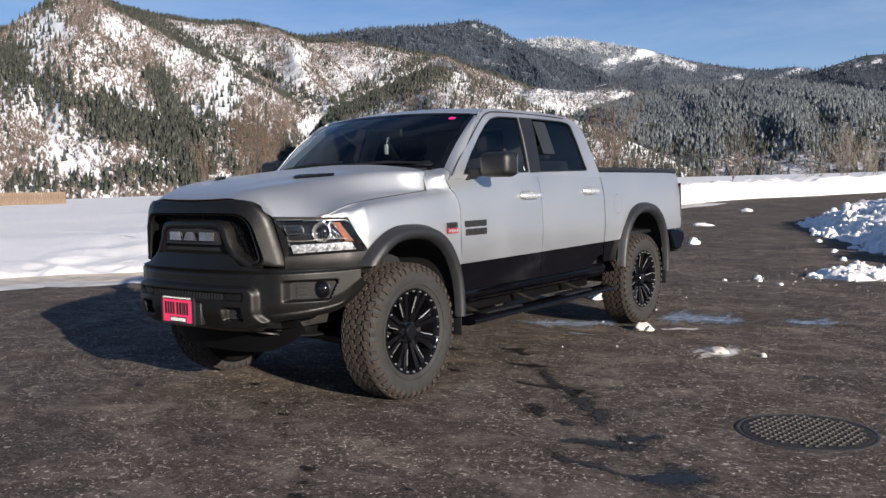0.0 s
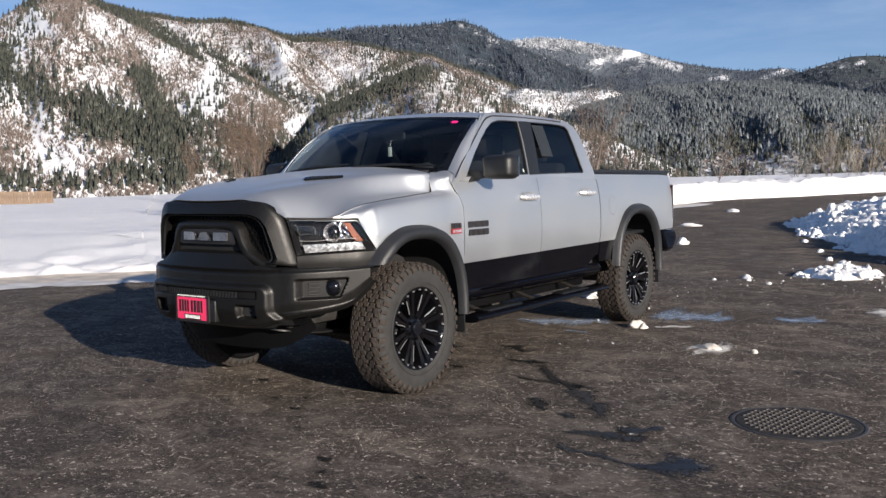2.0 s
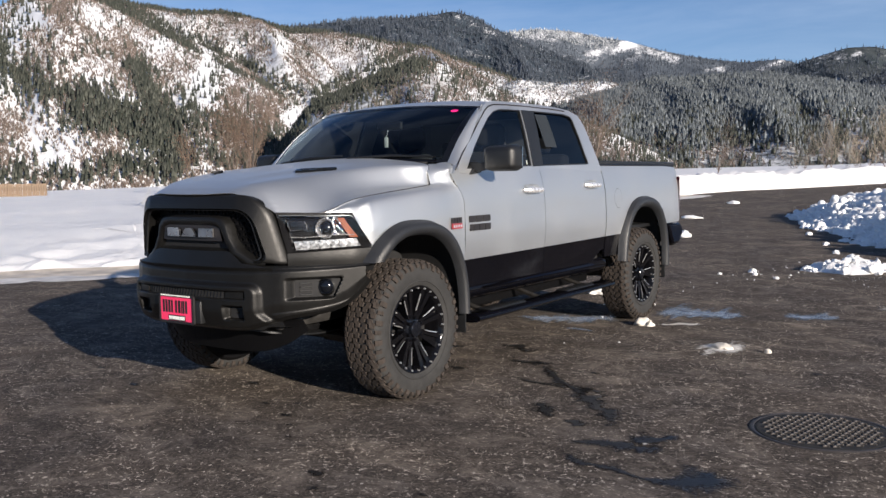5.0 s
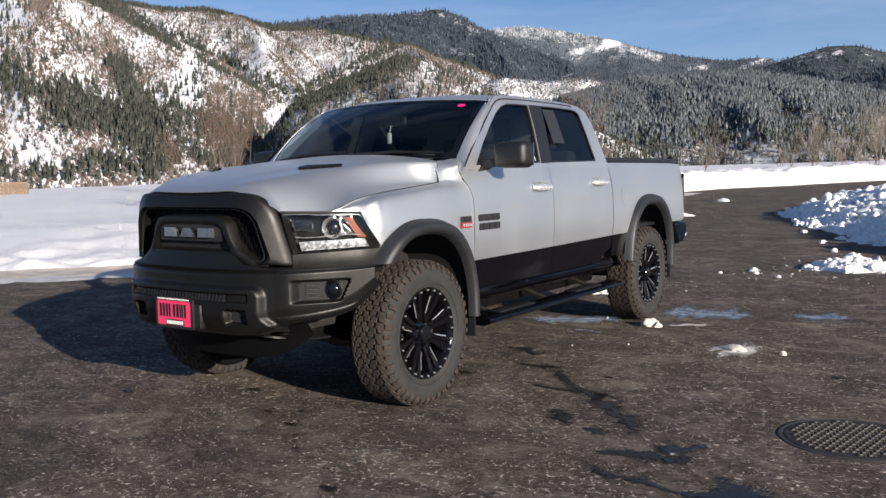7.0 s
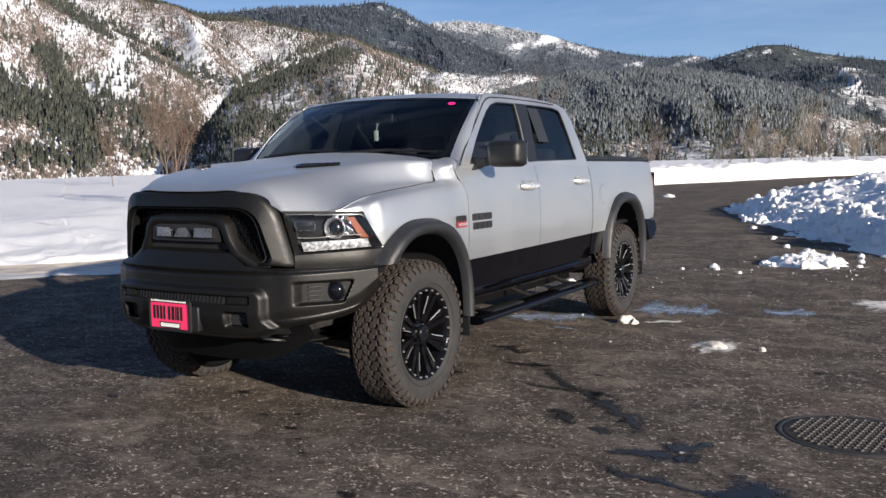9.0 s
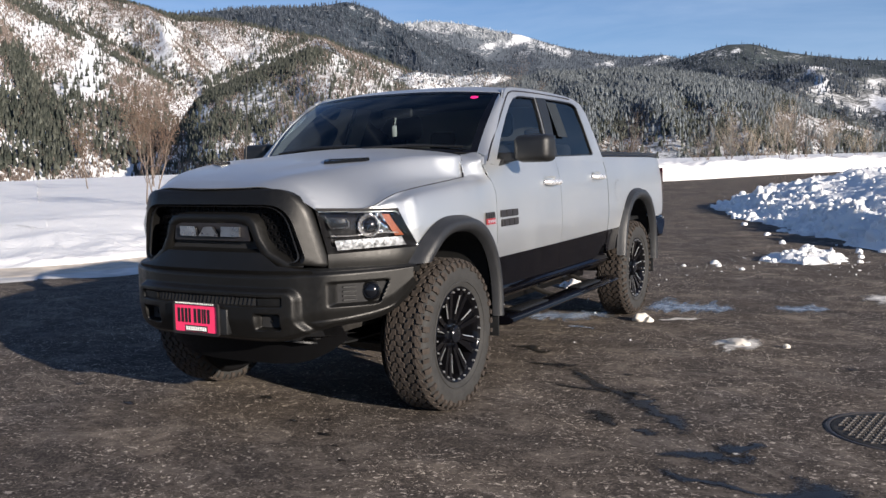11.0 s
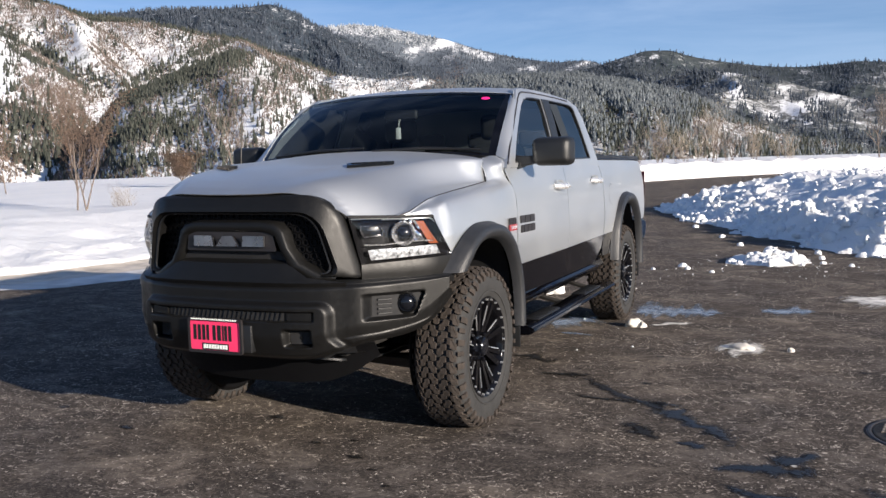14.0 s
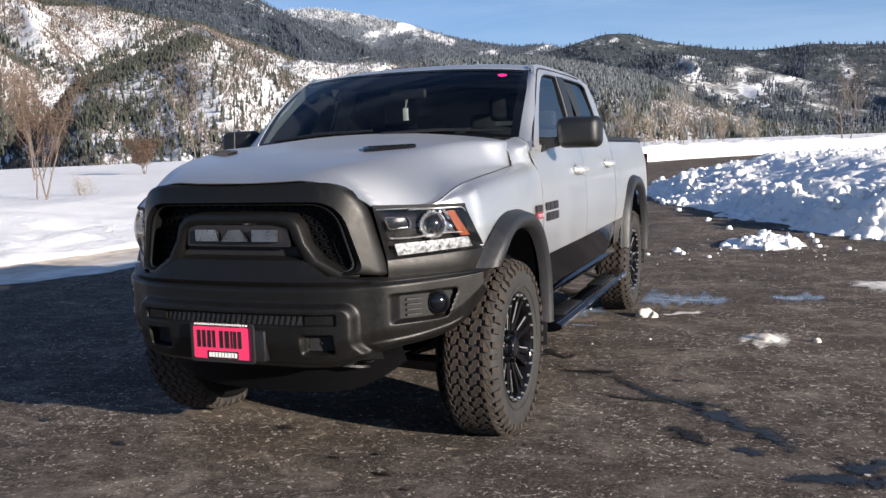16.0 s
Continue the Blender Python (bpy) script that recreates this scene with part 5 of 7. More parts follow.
both("mud_flap", block(0.76, 0.985, 0.495, 0.508, 0.335, 0.66, 0.004), P_PLASTIC, truck, "black mud flap")
both("mud_flap", block(0.76, 0.985, WB + 0.50, WB + 0.513, 0.34, 0.66, 0.004), P_PLASTIC, truck, "black mud flap")

# ---- sills, steps, frame ----
both("sill", sheet(lambda u, v: (0.918 + 0.026 * math.sin(v * 3.1416) - 0.03 * (1 - v), 0.53 + 2.28 * u, 0.535 + 0.10 * v), 20, 9, flip=True), P_BLACK, truck, "gloss black sill", thick=-0.02)


def sill_strip(u, v):
    y = 0.80 + 1.95 * u
    return 0.957 - 0.045 * v, y, 0.604 + 0.046 * v * (0.3 + 0.7 * ease(0, 0.35, u))


both("sill_ledge", sheet(sill_strip, 20, 3, flip=True), P_BLACK, truck, "gloss black sill ledge", thick=-0.006)
for sgn in (1, -1):
    board = tube([(sgn * 0.955, 0.585, 0.415), (sgn * 0.958, 0.66, 0.418), (sgn * 0.958, 1.6, 0.424), (sgn * 0.958, 2.66, 0.432), (sgn * 0.955, 2.74, 0.432)], 0.050, 14)
    for v in board.verts:
        v.co.x = sgn * 0.945 + (v.co.x - sgn * 0.945) * 1.75
        v.co.z = 0.424 + (v.co.z - 0.424) * 0.62
    step = part("side_step", board, P_BLACK, truck, "black side step bar")
    for yc in (1.02, 2.16):
        pad = block(sgn * 0.965 - 0.062, sgn * 0.965 + 0.050, yc - 0.24, yc + 0.24, 0.448, 0.460, 0.006)
        pd = part("step_pad", pad, P_PLASTIC, step)
        for k in range(9):
            part("pad_rib", block(sgn * 0.965 - 0.052, sgn * 0.965 + 0.040, yc - 0.205 + k * 0.05, yc - 0.185 + k * 0.05, 0.459, 0.465, 0.002), P_PLASTIC, pd)
    for yc in (0.86, 1.65, 2.45):
        part("step_bracket", tube([(sgn * 0.95, yc, 0.42), (sgn * 0.82, yc, 0.45), (sgn * 0.60, yc, 0.52)], 0.020, 6), P_STEEL, step)
    part("frame_rail", block(sgn * 0.48 - 0.045, sgn * 0.48 + 0.045, -0.75, 4.5, 0.50, 0.64, 0.01), P_STEEL, truck)
    part("cab_rail", block(sgn * 0.60 - 0.05, sgn * 0.60 + 0.05, 0.46, 3.02, 0.405, 0.64, 0.02), P_VOID, truck, "black frame rail under the cab")
part("underbody", block(-0.86, 0.86, 0.45, 4.4, 0.64, 0.68), P_DARK, truck)
part("engine_block", block(-0.42, 0.42, -0.70, 0.46, 0.55, 1.10, 0.02), P_DARK, truck)
part("skid_plate", sheet(lambda u, v: ((u * 2 - 1) * 0.50, -0.80 + 1.0 * v, 0.50 - 0.07 * math.sin(min(1, v * 2) * 1.57)), 8, 12), P_PLASTIC, truck, "black skid plate", thick=0.01)
part("radiator_wall", block(-0.50, 0.50, -0.74, -0.70, 0.62, 1.12), P_DARK, truck)
part("front_crossmember", tube([(-0.55, 0.02, 0.46), (-0.25, -0.02, 0.36), (0.25, -0.02, 0.36), (0.55, 0.02, 0.46)], 0.05, 8), P_STEEL, truck)
# assumed dam, not seen: hung low to stop sun passing under the bumper
part("assumed_air_dam", sheet(lambda u, v: ((u * 2 - 1) * 0.64, -0.80 + 0.12 * (u * 2 - 1) ** 2 + 0.05 * v, 0.57 - (0.57 - curve(abs(u * 2 - 1), (0, 0.35), (0.55, 0.36), (0.8, 0.41), (1.0, 0.50))) * v), 28, 6), P_VOID, truck, "assumed black dam, unseen, blocking sun under the bumper", thick=0.012)
# beam added to block sun from the far tyre, deep black to stay unnoticed
part("sun_block_beam", block(-0.40, 0.40, -0.40, 0.10, 0.40, 0.56, 0.04), P_VOID, truck)
part("front_differential", block(-0.22, 0.10, -0.14, 0.16, 0.33, 0.55, 0.05, 3), P_STEEL, truck)
both("lower_arm", tube([(0.30, -0.12, 0.36), (0.56, -0.05, 0.335), (0.80, 0.0, 0.33)], [0.035, 0.045, 0.03], 8), P_STEEL, truck)
both("tie_rod", tube([(0.2, -0.26, 0.40), (0.82, -0.18, 0.37)], 0.016, 6), P_STEEL, truck)
both("damper", tube([(0.66, 0.05, 0.40), (0.60, 0.05, 0.95)], 0.045, 10), P_STEEL, truck)
part("rear_axle", tube([(-0.80, WB, HUB), (-0.18, WB, HUB), (0, WB, HUB), (0.18, WB, HUB), (0.80, WB, HUB)], [0.045, 0.06, 0.15, 0.06, 0.045], 12), P_STEEL, truck)
part("drive_shaft", tube([(0, 0.6, 0.50), (0, WB - 0.1, HUB + 0.02)], 0.045, 8), P_STEEL, truck)
part("exhaust", tube([(-0.35, 0.5, 0.46), (-0.35, 1.5, 0.44), (-0.45, 3.0, 0.46), (-0.55, 4.4, 0.52)], 0.035, 8), P_STEEL, truck)
part("fuel_tank", block(0.12, 0.42, 1.6, 2.9, 0.46, 0.66, 0.04, 3), P_PLASTIC, truck)

# ---- tail lamps and rear bumper ----
both("tail_lamp", sheet(lambda u, v: (flank(4.56 + 0.10 * u, 1.1) + 0.006 - 0.05 * u ** 3, 4.565 + 0.115 * u, 0.985 + 0.36 * v), 8, 8, flip=True), P_REDLAMP, truck, "smoked red tail lamp", thick=-0.03)
both("rear_bumper_end", extruded([(4.30, 0.865), (4.60, 0.865), (4.68, 0.84), (4.69, 0.74), (4.60, 0.65), (4.44, 0.65)], [], 0.10, lambda a, b2, d: (0.940 - d, a, b2)), P_BLACK, truck, "black rear bumper end", soft=0.02)
part("rear_bumper", block(-0.87, 0.87, 4.60, 4.74, 0.62, 0.85, 0.03, 3), P_GRAPH, truck)

# ---- front end: grille ----


def rounded(points, r, seg=5):
    out = []
    n = len(points)
    for i in range(n):
        p, a, b2 = Vector(points[i]), Vector(points[i - 1]), Vector(points[(i + 1) % n])
        ri = r[i] if isinstance(r, (list, tuple)) else r
        da, db = (a - p), (b2 - p)
        k = min(ri, da.length * 0.45, db.length * 0.45)
        if k < 1e-4:
            out.append(tuple(p))
            continue
        p0, p1 = p + da.normalized() * k, p + db.normalized() * k
        for j in range(seg + 1):
            t = j / seg
            out.append(tuple((1 - t) ** 2 * p0 + 2 * t * (1 - t) * p + t * t * p1))
    return out


def loft(loops, close_first=False, close_last=False):
    """A skin over closed 3D loops with the same number of points."""
    bm = bmesh.new()
    rows = [[bm.verts.new(p) for p in lp] for lp in loops]
    n = len(rows[0])
    for r1, r2 in zip(rows, rows[1:]):
        for k in range(n):
            bm.faces.new((r1[k], r1[(k + 1) % n], r2[(k + 1) % n], r2[k]))
    if close_first:
        bm.faces.new(rows[0][::-1])
    if close_last:
        bm.faces.new(rows[-1])
    bmesh.ops.recalc_face_normals(bm, faces=bm.faces)
    return bm


def scaled(pts, dx, dz, cz):
    return [(x * dx, cz + (z - cz) * dz) for x, z in pts]


OUT = rounded([(-0.635, 0.893), (0.635, 0.893), (0.543, 1.292), (-0.543, 1.292)], [0.02, 0.02, 0.16, 0.16], 8)
MID = rounded([(-0.606, 0.900), (0.606, 0.900), (0.522, 1.278), (-0.522, 1.278)], [0.02, 0.02, 0.15, 0.15], 8)
INN = rounded([(-0.540, 0.918), (0.540, 0.918), (0.462, 1.205), (-0.462, 1.205)], [0.05, 0.05, 0.11, 0.11], 8)


def on_nose(pts, push):
    return [(x, nose(x) - push, z) for x, z in pts]


surround = part("grille_surround", loft([on_nose(OUT, -0.03), on_nose(OUT, 0.006), on_nose(MID, 0.018), on_nose(scaled(INN, 1.05, 1.06, 1.06), 0.032), on_nose(INN, 0.008), on_nose(scaled(INN, 0.985, 0.985, 1.06), -0.075)]), P_GRAPH, truck, "dark graphite grille surround", sharp=50)
part("grille_trim", loft([on_nose(scaled(INN, 0.992, 0.992, 1.06), 0.014), on_nose(scaled(INN, 0.975, 0.972, 1.06), 0.012), on_nose(scaled(INN, 0.972, 0.968, 1.06), 0.002)]), P_PLASTIC, surround, "thin grille trim edge")
mesh = part("grille_mesh", sheet(lambda u, v: ((u * 2 - 1) * 0.53, nose((u * 2 - 1) * 0.53) + 0.062, 0.91 + 0.30 * v), 24, 4), P_VOID, surround, "black grille backing")
k = 0
for iz in range(9):
    for ix in range(-13, 14):
        x, z = ix * 0.038 + (0.019 if iz % 2 else 0), 0.935 + iz * 0.032
        if abs(x) < 0.50 and (abs(x) > 0.27 or z > 1.155):
            ring = bmesh.new()
            pts = [(x + 0.019 * math.cos(j * 1.0472 + 0.5236), z + 0.018 * math.sin(j * 1.0472 + 0.5236)) for j in range(6)]
            ins = [(x + 0.013 * math.cos(j * 1.0472 + 0.5236), z + 0.012 * math.sin(j * 1.0472 + 0.5236)) for j in range(6)]
            ring.free()
            part("grille_cell", loft([[(a, nose(a) + 0.060, b2) for a, b2 in pts], [(a, nose(a) + 0.048, b2) for a, b2 in pts], [(a, nose(a) + 0.048, b2) for a, b2 in ins], [(a, nose(a) + 0.060, b2) for a, b2 in ins]]), P_VOID, mesh)

# inner arch: bar over the letters, legs that flare outwards
def arch_line(off):
    return [(-0.545 + off * 0.2, 0.905 - off * 0.4), (-0.47 + off * 0.5, 0.915 - off), (-0.375 + off, 0.965 - off * 0.7), (-0.322 + off, 1.04), (-0.298 + off, 1.115 - off * 0.4), (-0.262 + off * 0.8, 1.150 - off), (-0.20, 1.160 - off),
            (0.20, 1.160 - off), (0.262 - off * 0.8, 1.150 - off), (0.298 - off, 1.115 - off * 0.4), (0.322 - off, 1.04), (0.375 - off, 0.965 - off * 0.7), (0.47 - off * 0.5, 0.915 - off), (0.545 - off * 0.2, 0.905 - off * 0.4)]


def strip(rows):
    bm = bmesh.new()
    vs = [[bm.verts.new(p) for p in r] for r in rows]
    for r1, r2 in zip(vs, vs[1:]):
        for j in range(len(r1) - 1):
            bm.faces.new((r1[j], r1[j + 1], r2[j + 1], r2[j]))
    bmesh.ops.recalc_face_normals(bm, faces=bm.faces)
    return bm


def arch_row(off, push):
    return [(x, nose(x) - push, z) for x, z in arch_line(off)]


inner_arch = part("grille_arch", strip([arch_row(-0.012, -0.055), arch_row(-0.006, 0.006), arch_row(0.004, 0.016), arch_row(0.036, 0.012), arch_row(0.046, -0.002), arch_row(0.052, -0.055)]), P_GRAPH, surround, "graphite inner grille arch", sharp=60)
part("name_panel", extruded(rounded([(-0.262, 1.025), (0.262, 1.025), (0.248, 1.118), (-0.248, 1.118)], 0.012), [], 0.01, lambda a, b2, d: (a, nose(a) - 0.004 + d, b2)), P_INK, inner_arch, "black name panel")
part("name_slot", extruded([(-0.335, 0.955), (0.335, 0.955), (0.268, 1.024), (-0.268, 1.024)], [], 0.01, lambda a, b2, d: (a, nose(a) + 0.02 + d, b2)), P_DARK, inner_arch)
GL = [
    [(-0.205, 1.048), (-0.205, 1.098), (-0.100, 1.098), (-0.090, 1.088), (-0.084, 1.048)],
    [(-0.068, 1.048), (-0.028, 1.098), (0.028, 1.098), (0.068, 1.048)],
    [(0.084, 1.048), (0.088, 1.098), (0.205, 1.098), (0.205, 1.048)],
]
for o in GL:
    part("grille_emblem", extruded(o, [], 0.012, lambda a, b2, d: (a, nose(a) - 0.016 + d, b2)), P_EMBLEM, inner_arch, "bright raised emblem shape")

# discs added inside the wheels to keep sun off the far tyre's tread
both("tyre_sun_screen", loft([[(x, -0.03 + r * math.cos(j / 36 * 6.28318), 0.425 + r * math.sin(j / 36 * 6.28318)) for j in range(36)] for x, r in ((0.675, 0.04), (0.672, 0.20), (0.668, 0.335), (0.680, 0.352), (0.690, 0.350))]), P_VOID, truck, "added black disc behind the wheel that blocks sun")

# ---- headlamps ----


def lamp_pt(u, v, push=0.0):
    """u from the grille outwards, v from below upwards."""
    top_x, bot_x = 0.590 + (0.883 - 0.590) * u, 0.632 + (0.934 - 0.632) * u
    zt, zb = 1.180 - 0.010 * u, 0.956 + 0.016 * u
    x = bot_x + (top_x - bot_x) * v
    y = curve(x, (0.55, -0.845), (0.602, -0.803), (0.645, -0.763), (0.72, -0.690), (0.80, -0.600), (0.883, -0.492), (0.935, -0.380))
    n_ = Vector((0.72, -0.69, 0)) * push
    return x + n_.x, y + n_.y, zb + (zt - zb) * v


for sgn in (1, -1):
    mir = (lambda b2: b2) if sgn > 0 else (lambda b2: mirrored(b2))
    lamp = part("headlamp", mir(sheet(lambda u, v: lamp_pt(u, v, -0.05 * math.sin(min(1, u * 8) * 1.5708) * math.sin(min(1, (1 - u) * 8) * 1.5708) * math.sin(min(1, v * 6) * 1.5708) * math.sin(min(1, (1 - v) * 6) * 1.5708)), 40, 24)), P_BOWL, truck, "black headlamp with clear lens")
    lens = part("lens", mir(sheet(lambda u, v: lamp_pt(u, v, 0.004 + 0.026 * math.sin(u * 3.1416) * math.sin(v * 3.1416)), 24, 14)), P_LENS, lamp, "clear lamp lens")
    lens.visible_shadow = False
    pc = Vector(lamp_pt(0.60, 0.61, -0.012))
    ax = Vector((0.42, -0.90, 0.0)).normalized()
    ring_r = (0.050, 0.057, 0.059, 0.054, 0.047, 0.038)
    ring_d = (-0.02, 0.0, 0.008, 0.012, 0.006, -0.012)
    e1, e2 = Vector((0, 0, 1)), ax.cross(Vector((0, 0, 1))).normalized()
    rg = loft([[pc + ax * d + (e1 * math.cos(j * 0.2244) + e2 * math.sin(j * 0.2244)) * r for j in range(28)] for r, d in zip(ring_r, ring_d)])
    part("projector_ring", mir(rg), P_RING, lamp, "chrome projector ring")
    bowl = loft([[pc + ax * d + (e1 * math.cos(j * 0.2244) + e2 * math.sin(j * 0.2244)) * r for j in range(28)] for r, d in ((0.040, -0.012), (0.036, 0.0), (0.026, 0.010), (0.012, 0.015), (0.002, 0.016))], close_last=True)
    part("projector_lens", mir(bowl), P_BOWL, lamp, "dark projector lens")
    part("light_bar", mir(sheet(lambda u, v: lamp_pt(0.13 + 0.78 * u, 0.06 + 0.225 * v + 0.015 * u, -0.008 + 0.0012 * abs(math.sin(u * 26)) * math.sin(v * 3.1416)), 120, 6)), P_WHITE, lamp, "white daytime light bar")
    box = [(0.13, 0.56), (0.36, 0.58), (0.38, 0.70), (0.36, 0.80), (0.13, 0.80), (0.11, 0.68)]
    grown = lambda k, push: [lamp_pt(0.245 + (a - 0.245) * k, 0.68 + (b2 - 0.68) * k, push) for a, b2 in box]
    part("inner_reflector", mir(loft([grown(1.0, -0.030), grown(1.0, -0.012), grown(0.96, -0.011), grown(0.92, -0.028)])), P_RING, lamp, "chrome framed turn lamp")
    part("inner_lens", mir(loft([grown(0.93, -0.024), grown(0.3, -0.020)], close_last=True)), P_BOWL, lamp)
    for k_ in range(3):
        u0, v0 = 0.44 + 0.055 * k_, 0.36
        part("facet", mir(loft([[lamp_pt(u0 + du, v0 + dv, -0.026) for du, dv in ((0, 0), (0.035, 0.0), (0.03, 0.07), (0.004, 0.06))], [lamp_pt(u0 + du, v0 + dv, -0.016) for du, dv in ((0.008, 0.012), (0.026, 0.014), (0.022, 0.05), (0.01, 0.045))]], close_last=True)), P_CHROME, lamp)
    part("lamp_divider", mir(tube([lamp_pt(0.10 + 0.08 * k_, 0.40 - 0.02 * math.sin(k_ * 0.6), -0.012) for k_ in range(11)], 0.0035, 6)), P_RING, lamp, "thin chrome divider")
    part("reflector_bezel", mir(sheet(lambda u, v: lamp_pt(0.60 + 0.22 * u, 0.42 + 0.50 * v, -0.036 + 0.01 * u + 0.012 * math.sin(u * 9) * math.sin(v * 7)), 14, 12)), P_CHROME, lamp, "bright reflector")
    part("amber_marker", mir(sheet(lambda u, v: lamp_pt(0.795 + 0.085 * u + 0.055 * (1 - v), 0.33 + 0.56 * v, -0.010), 8, 10)), P_AMBER, lamp, "amber side marker")
    part("lamp_rim", mir(strip([[lamp_pt(u / 20, 0.980, 0.006) for u in range(21)], [lamp_pt(u / 20, 0.99, 0.009) for u in range(21)], [lamp_pt(u / 20, 1.030, 0.008) for u in range(21)], [lamp_pt(u / 20, 1.045, -0.002) for u in range(21)]])), P_DARK, lamp)
    bez = sheet(lambda u, v: (lambda q: (q[0], q[1], 0.884 + 0.070 * v + 0.018 * u * v))(lamp_pt(u, 0.0, 0.004 + 0.004 * math.sin(v * 3.1416))), 24, 5)
    part("lamp_bezel", mir(bez), P_GRAPH, truck, "graphite panel under headlamp", thick=0.02)

# ---- front bumper ----


def bump_y(x):
    return curve(abs(x), (0, -0.985), (0.35, -0.965), (0.5, -0.925), (0.58, -0.885), (0.66, -0.838), (0.75, -0.745), (0.83, -0.635), (0.90, -0.545), (0.955, -0.475))


def in_rect(x, z, x0, x1, z0, z1, f):
    return ease(x0 - f, x0 + f, x) * (1 - ease(x1 - f, x1 + f, x)) * ease(z0 - f, z0 + f, z) * (1 - ease(z1 - f, z1 + f, z))


def bumper_fn(u, v):
    x = 0.955 * (u * 2 - 1)
    ax_ = abs(x)
    top = curve(ax_, (0, 0.868), (0.6, 0.874), (0.955, 0.878))
    bot = curve(ax_, (0, 0.515), (0.45, 0.52), (0.56, 0.552), (0.66, 0.585), (0.80, 0.612), (0.88, 0.665), (0.955, 0.79))
    z = bot + (top - bot) * v
    y = bump_y(x)
    # proud middle with rounded shoulders, its sides sweeping out into the lower lip
    hw = 0.548 + 0.045 * (1 - ease(0.555, 0.630, z))
    qx, qz = ax_ - (hw - 0.06), z - (0.790 - 0.06)
    edge = math.hypot(qx, qz) - 0.06 if qx > 0 and qz > 0 else max(qx, qz) - 0.06
    y -= 0.042 * (1 - ease(-0.020, 0.006, edge))
    lip = curve(ax_, (0.5, 0.600), (0.62, 0.622), (0.75, 0.640), (0.86, 0.672), (0.955, 0.74))
    y -= 0.007 * (1 - ease(lip - 0.008, lip + 0.003, z)) * ease(0.01, 0.05, edge)
    y += 0.035 * (1 - ease(0.0, 0.10, v)) ** 2 + 0.022 * ease(0.90, 1.0, v) ** 2
    y += 0.030 * ease(0.36, 0.0, v)
    # lamp pockets and slots
    y += 0.055 * in_rect(ax_, z, 0.672, 0.862 - 0.30 * (0.80 - z) * (z < 0.80), 0.700, 0.812, 0.010)
    y += 0.020 * in_rect(ax_, z, -1, 0.475, 0.704, 0.748, 0.005)
    y += 0.058 * in_rect(ax_, z, 0.335, 0.458, 0.586, 0.660, 0.009)
    return x, y, z


bumper = part("front_bumper", sheet(bumper_fn, 300, 84), P_GRAPH, truck, "dark graphite front bumper", sharp=60)
hump = strip([[(0.30 * t, nose(0.30 * t) + 0.03, 0.985) for t in np.linspace(-1, 1, 15)],
              [(0.325 * t, nose(0.33 * t) - 0.010, 0.968) for t in np.linspace(-1, 1, 15)],
              [(0.43 * t, bump_y(0.43 * t) + 0.010, 0.905) for t in np.linspace(-1, 1, 15)],
              [(0.60 * t, bump_y(0.60 * t) + 0.000, 0.880) for t in np.linspace(-1, 1, 15)],
              [(0.60 * t, bump_y(0.60 * t) + 0.012, 0.860) for t in np.linspace(-1, 1, 15)]])
part("bumper_hump", hump, P_GRAPH, bumper)
shelf = strip([[(x, bump_y(x) + 0.024, 0.874) for x in np.linspace(-0.955, 0.955, 60)], [(x, bump_y(x) + 0.06, 0.884) for x in np.linspace(-0.955, 0.955, 60)], [(x * 0.96, bump_y(x) + 0.14, 0.886) for x in np.linspace(-0.955, 0.955, 60)]])
part("bumper_step", shelf, P_PLASTIC, bumper)
valance = strip([[(x, bump_y(x) + 0.055, 0.60) for x in np.linspace(-0.6, 0.6, 40)], [(x, bump_y(x) + 0.10, 0.53 - 0.02 * (abs(x) < 0.5)) for x in np.linspace(-0.6, 0.6, 40)], [(x, bump_y(x) + 0.40, 0.50) for x in np.linspace(-0.6, 0.6, 40)]])
part("valance", valance, P_PLASTIC, bumper)
part("slot_mesh", sheet(lambda u, v: ((u * 2 - 1) * 0.335, bump_y((u * 2 - 1) * 0.335) - 0.025, 0.706 + 0.040 * v), 30, 3), P_DARK, bumper, "black slot mesh")
for i in range(-12, 13):
    part("slot_rib", tube([(i * 0.026, bump_y(i * 0.026) - 0.028, 0.707), (i * 0.026 + 0.012, bump_y(i * 0.026) - 0.028, 0.745)], 0.003, 4), P_PLASTIC, bumper)
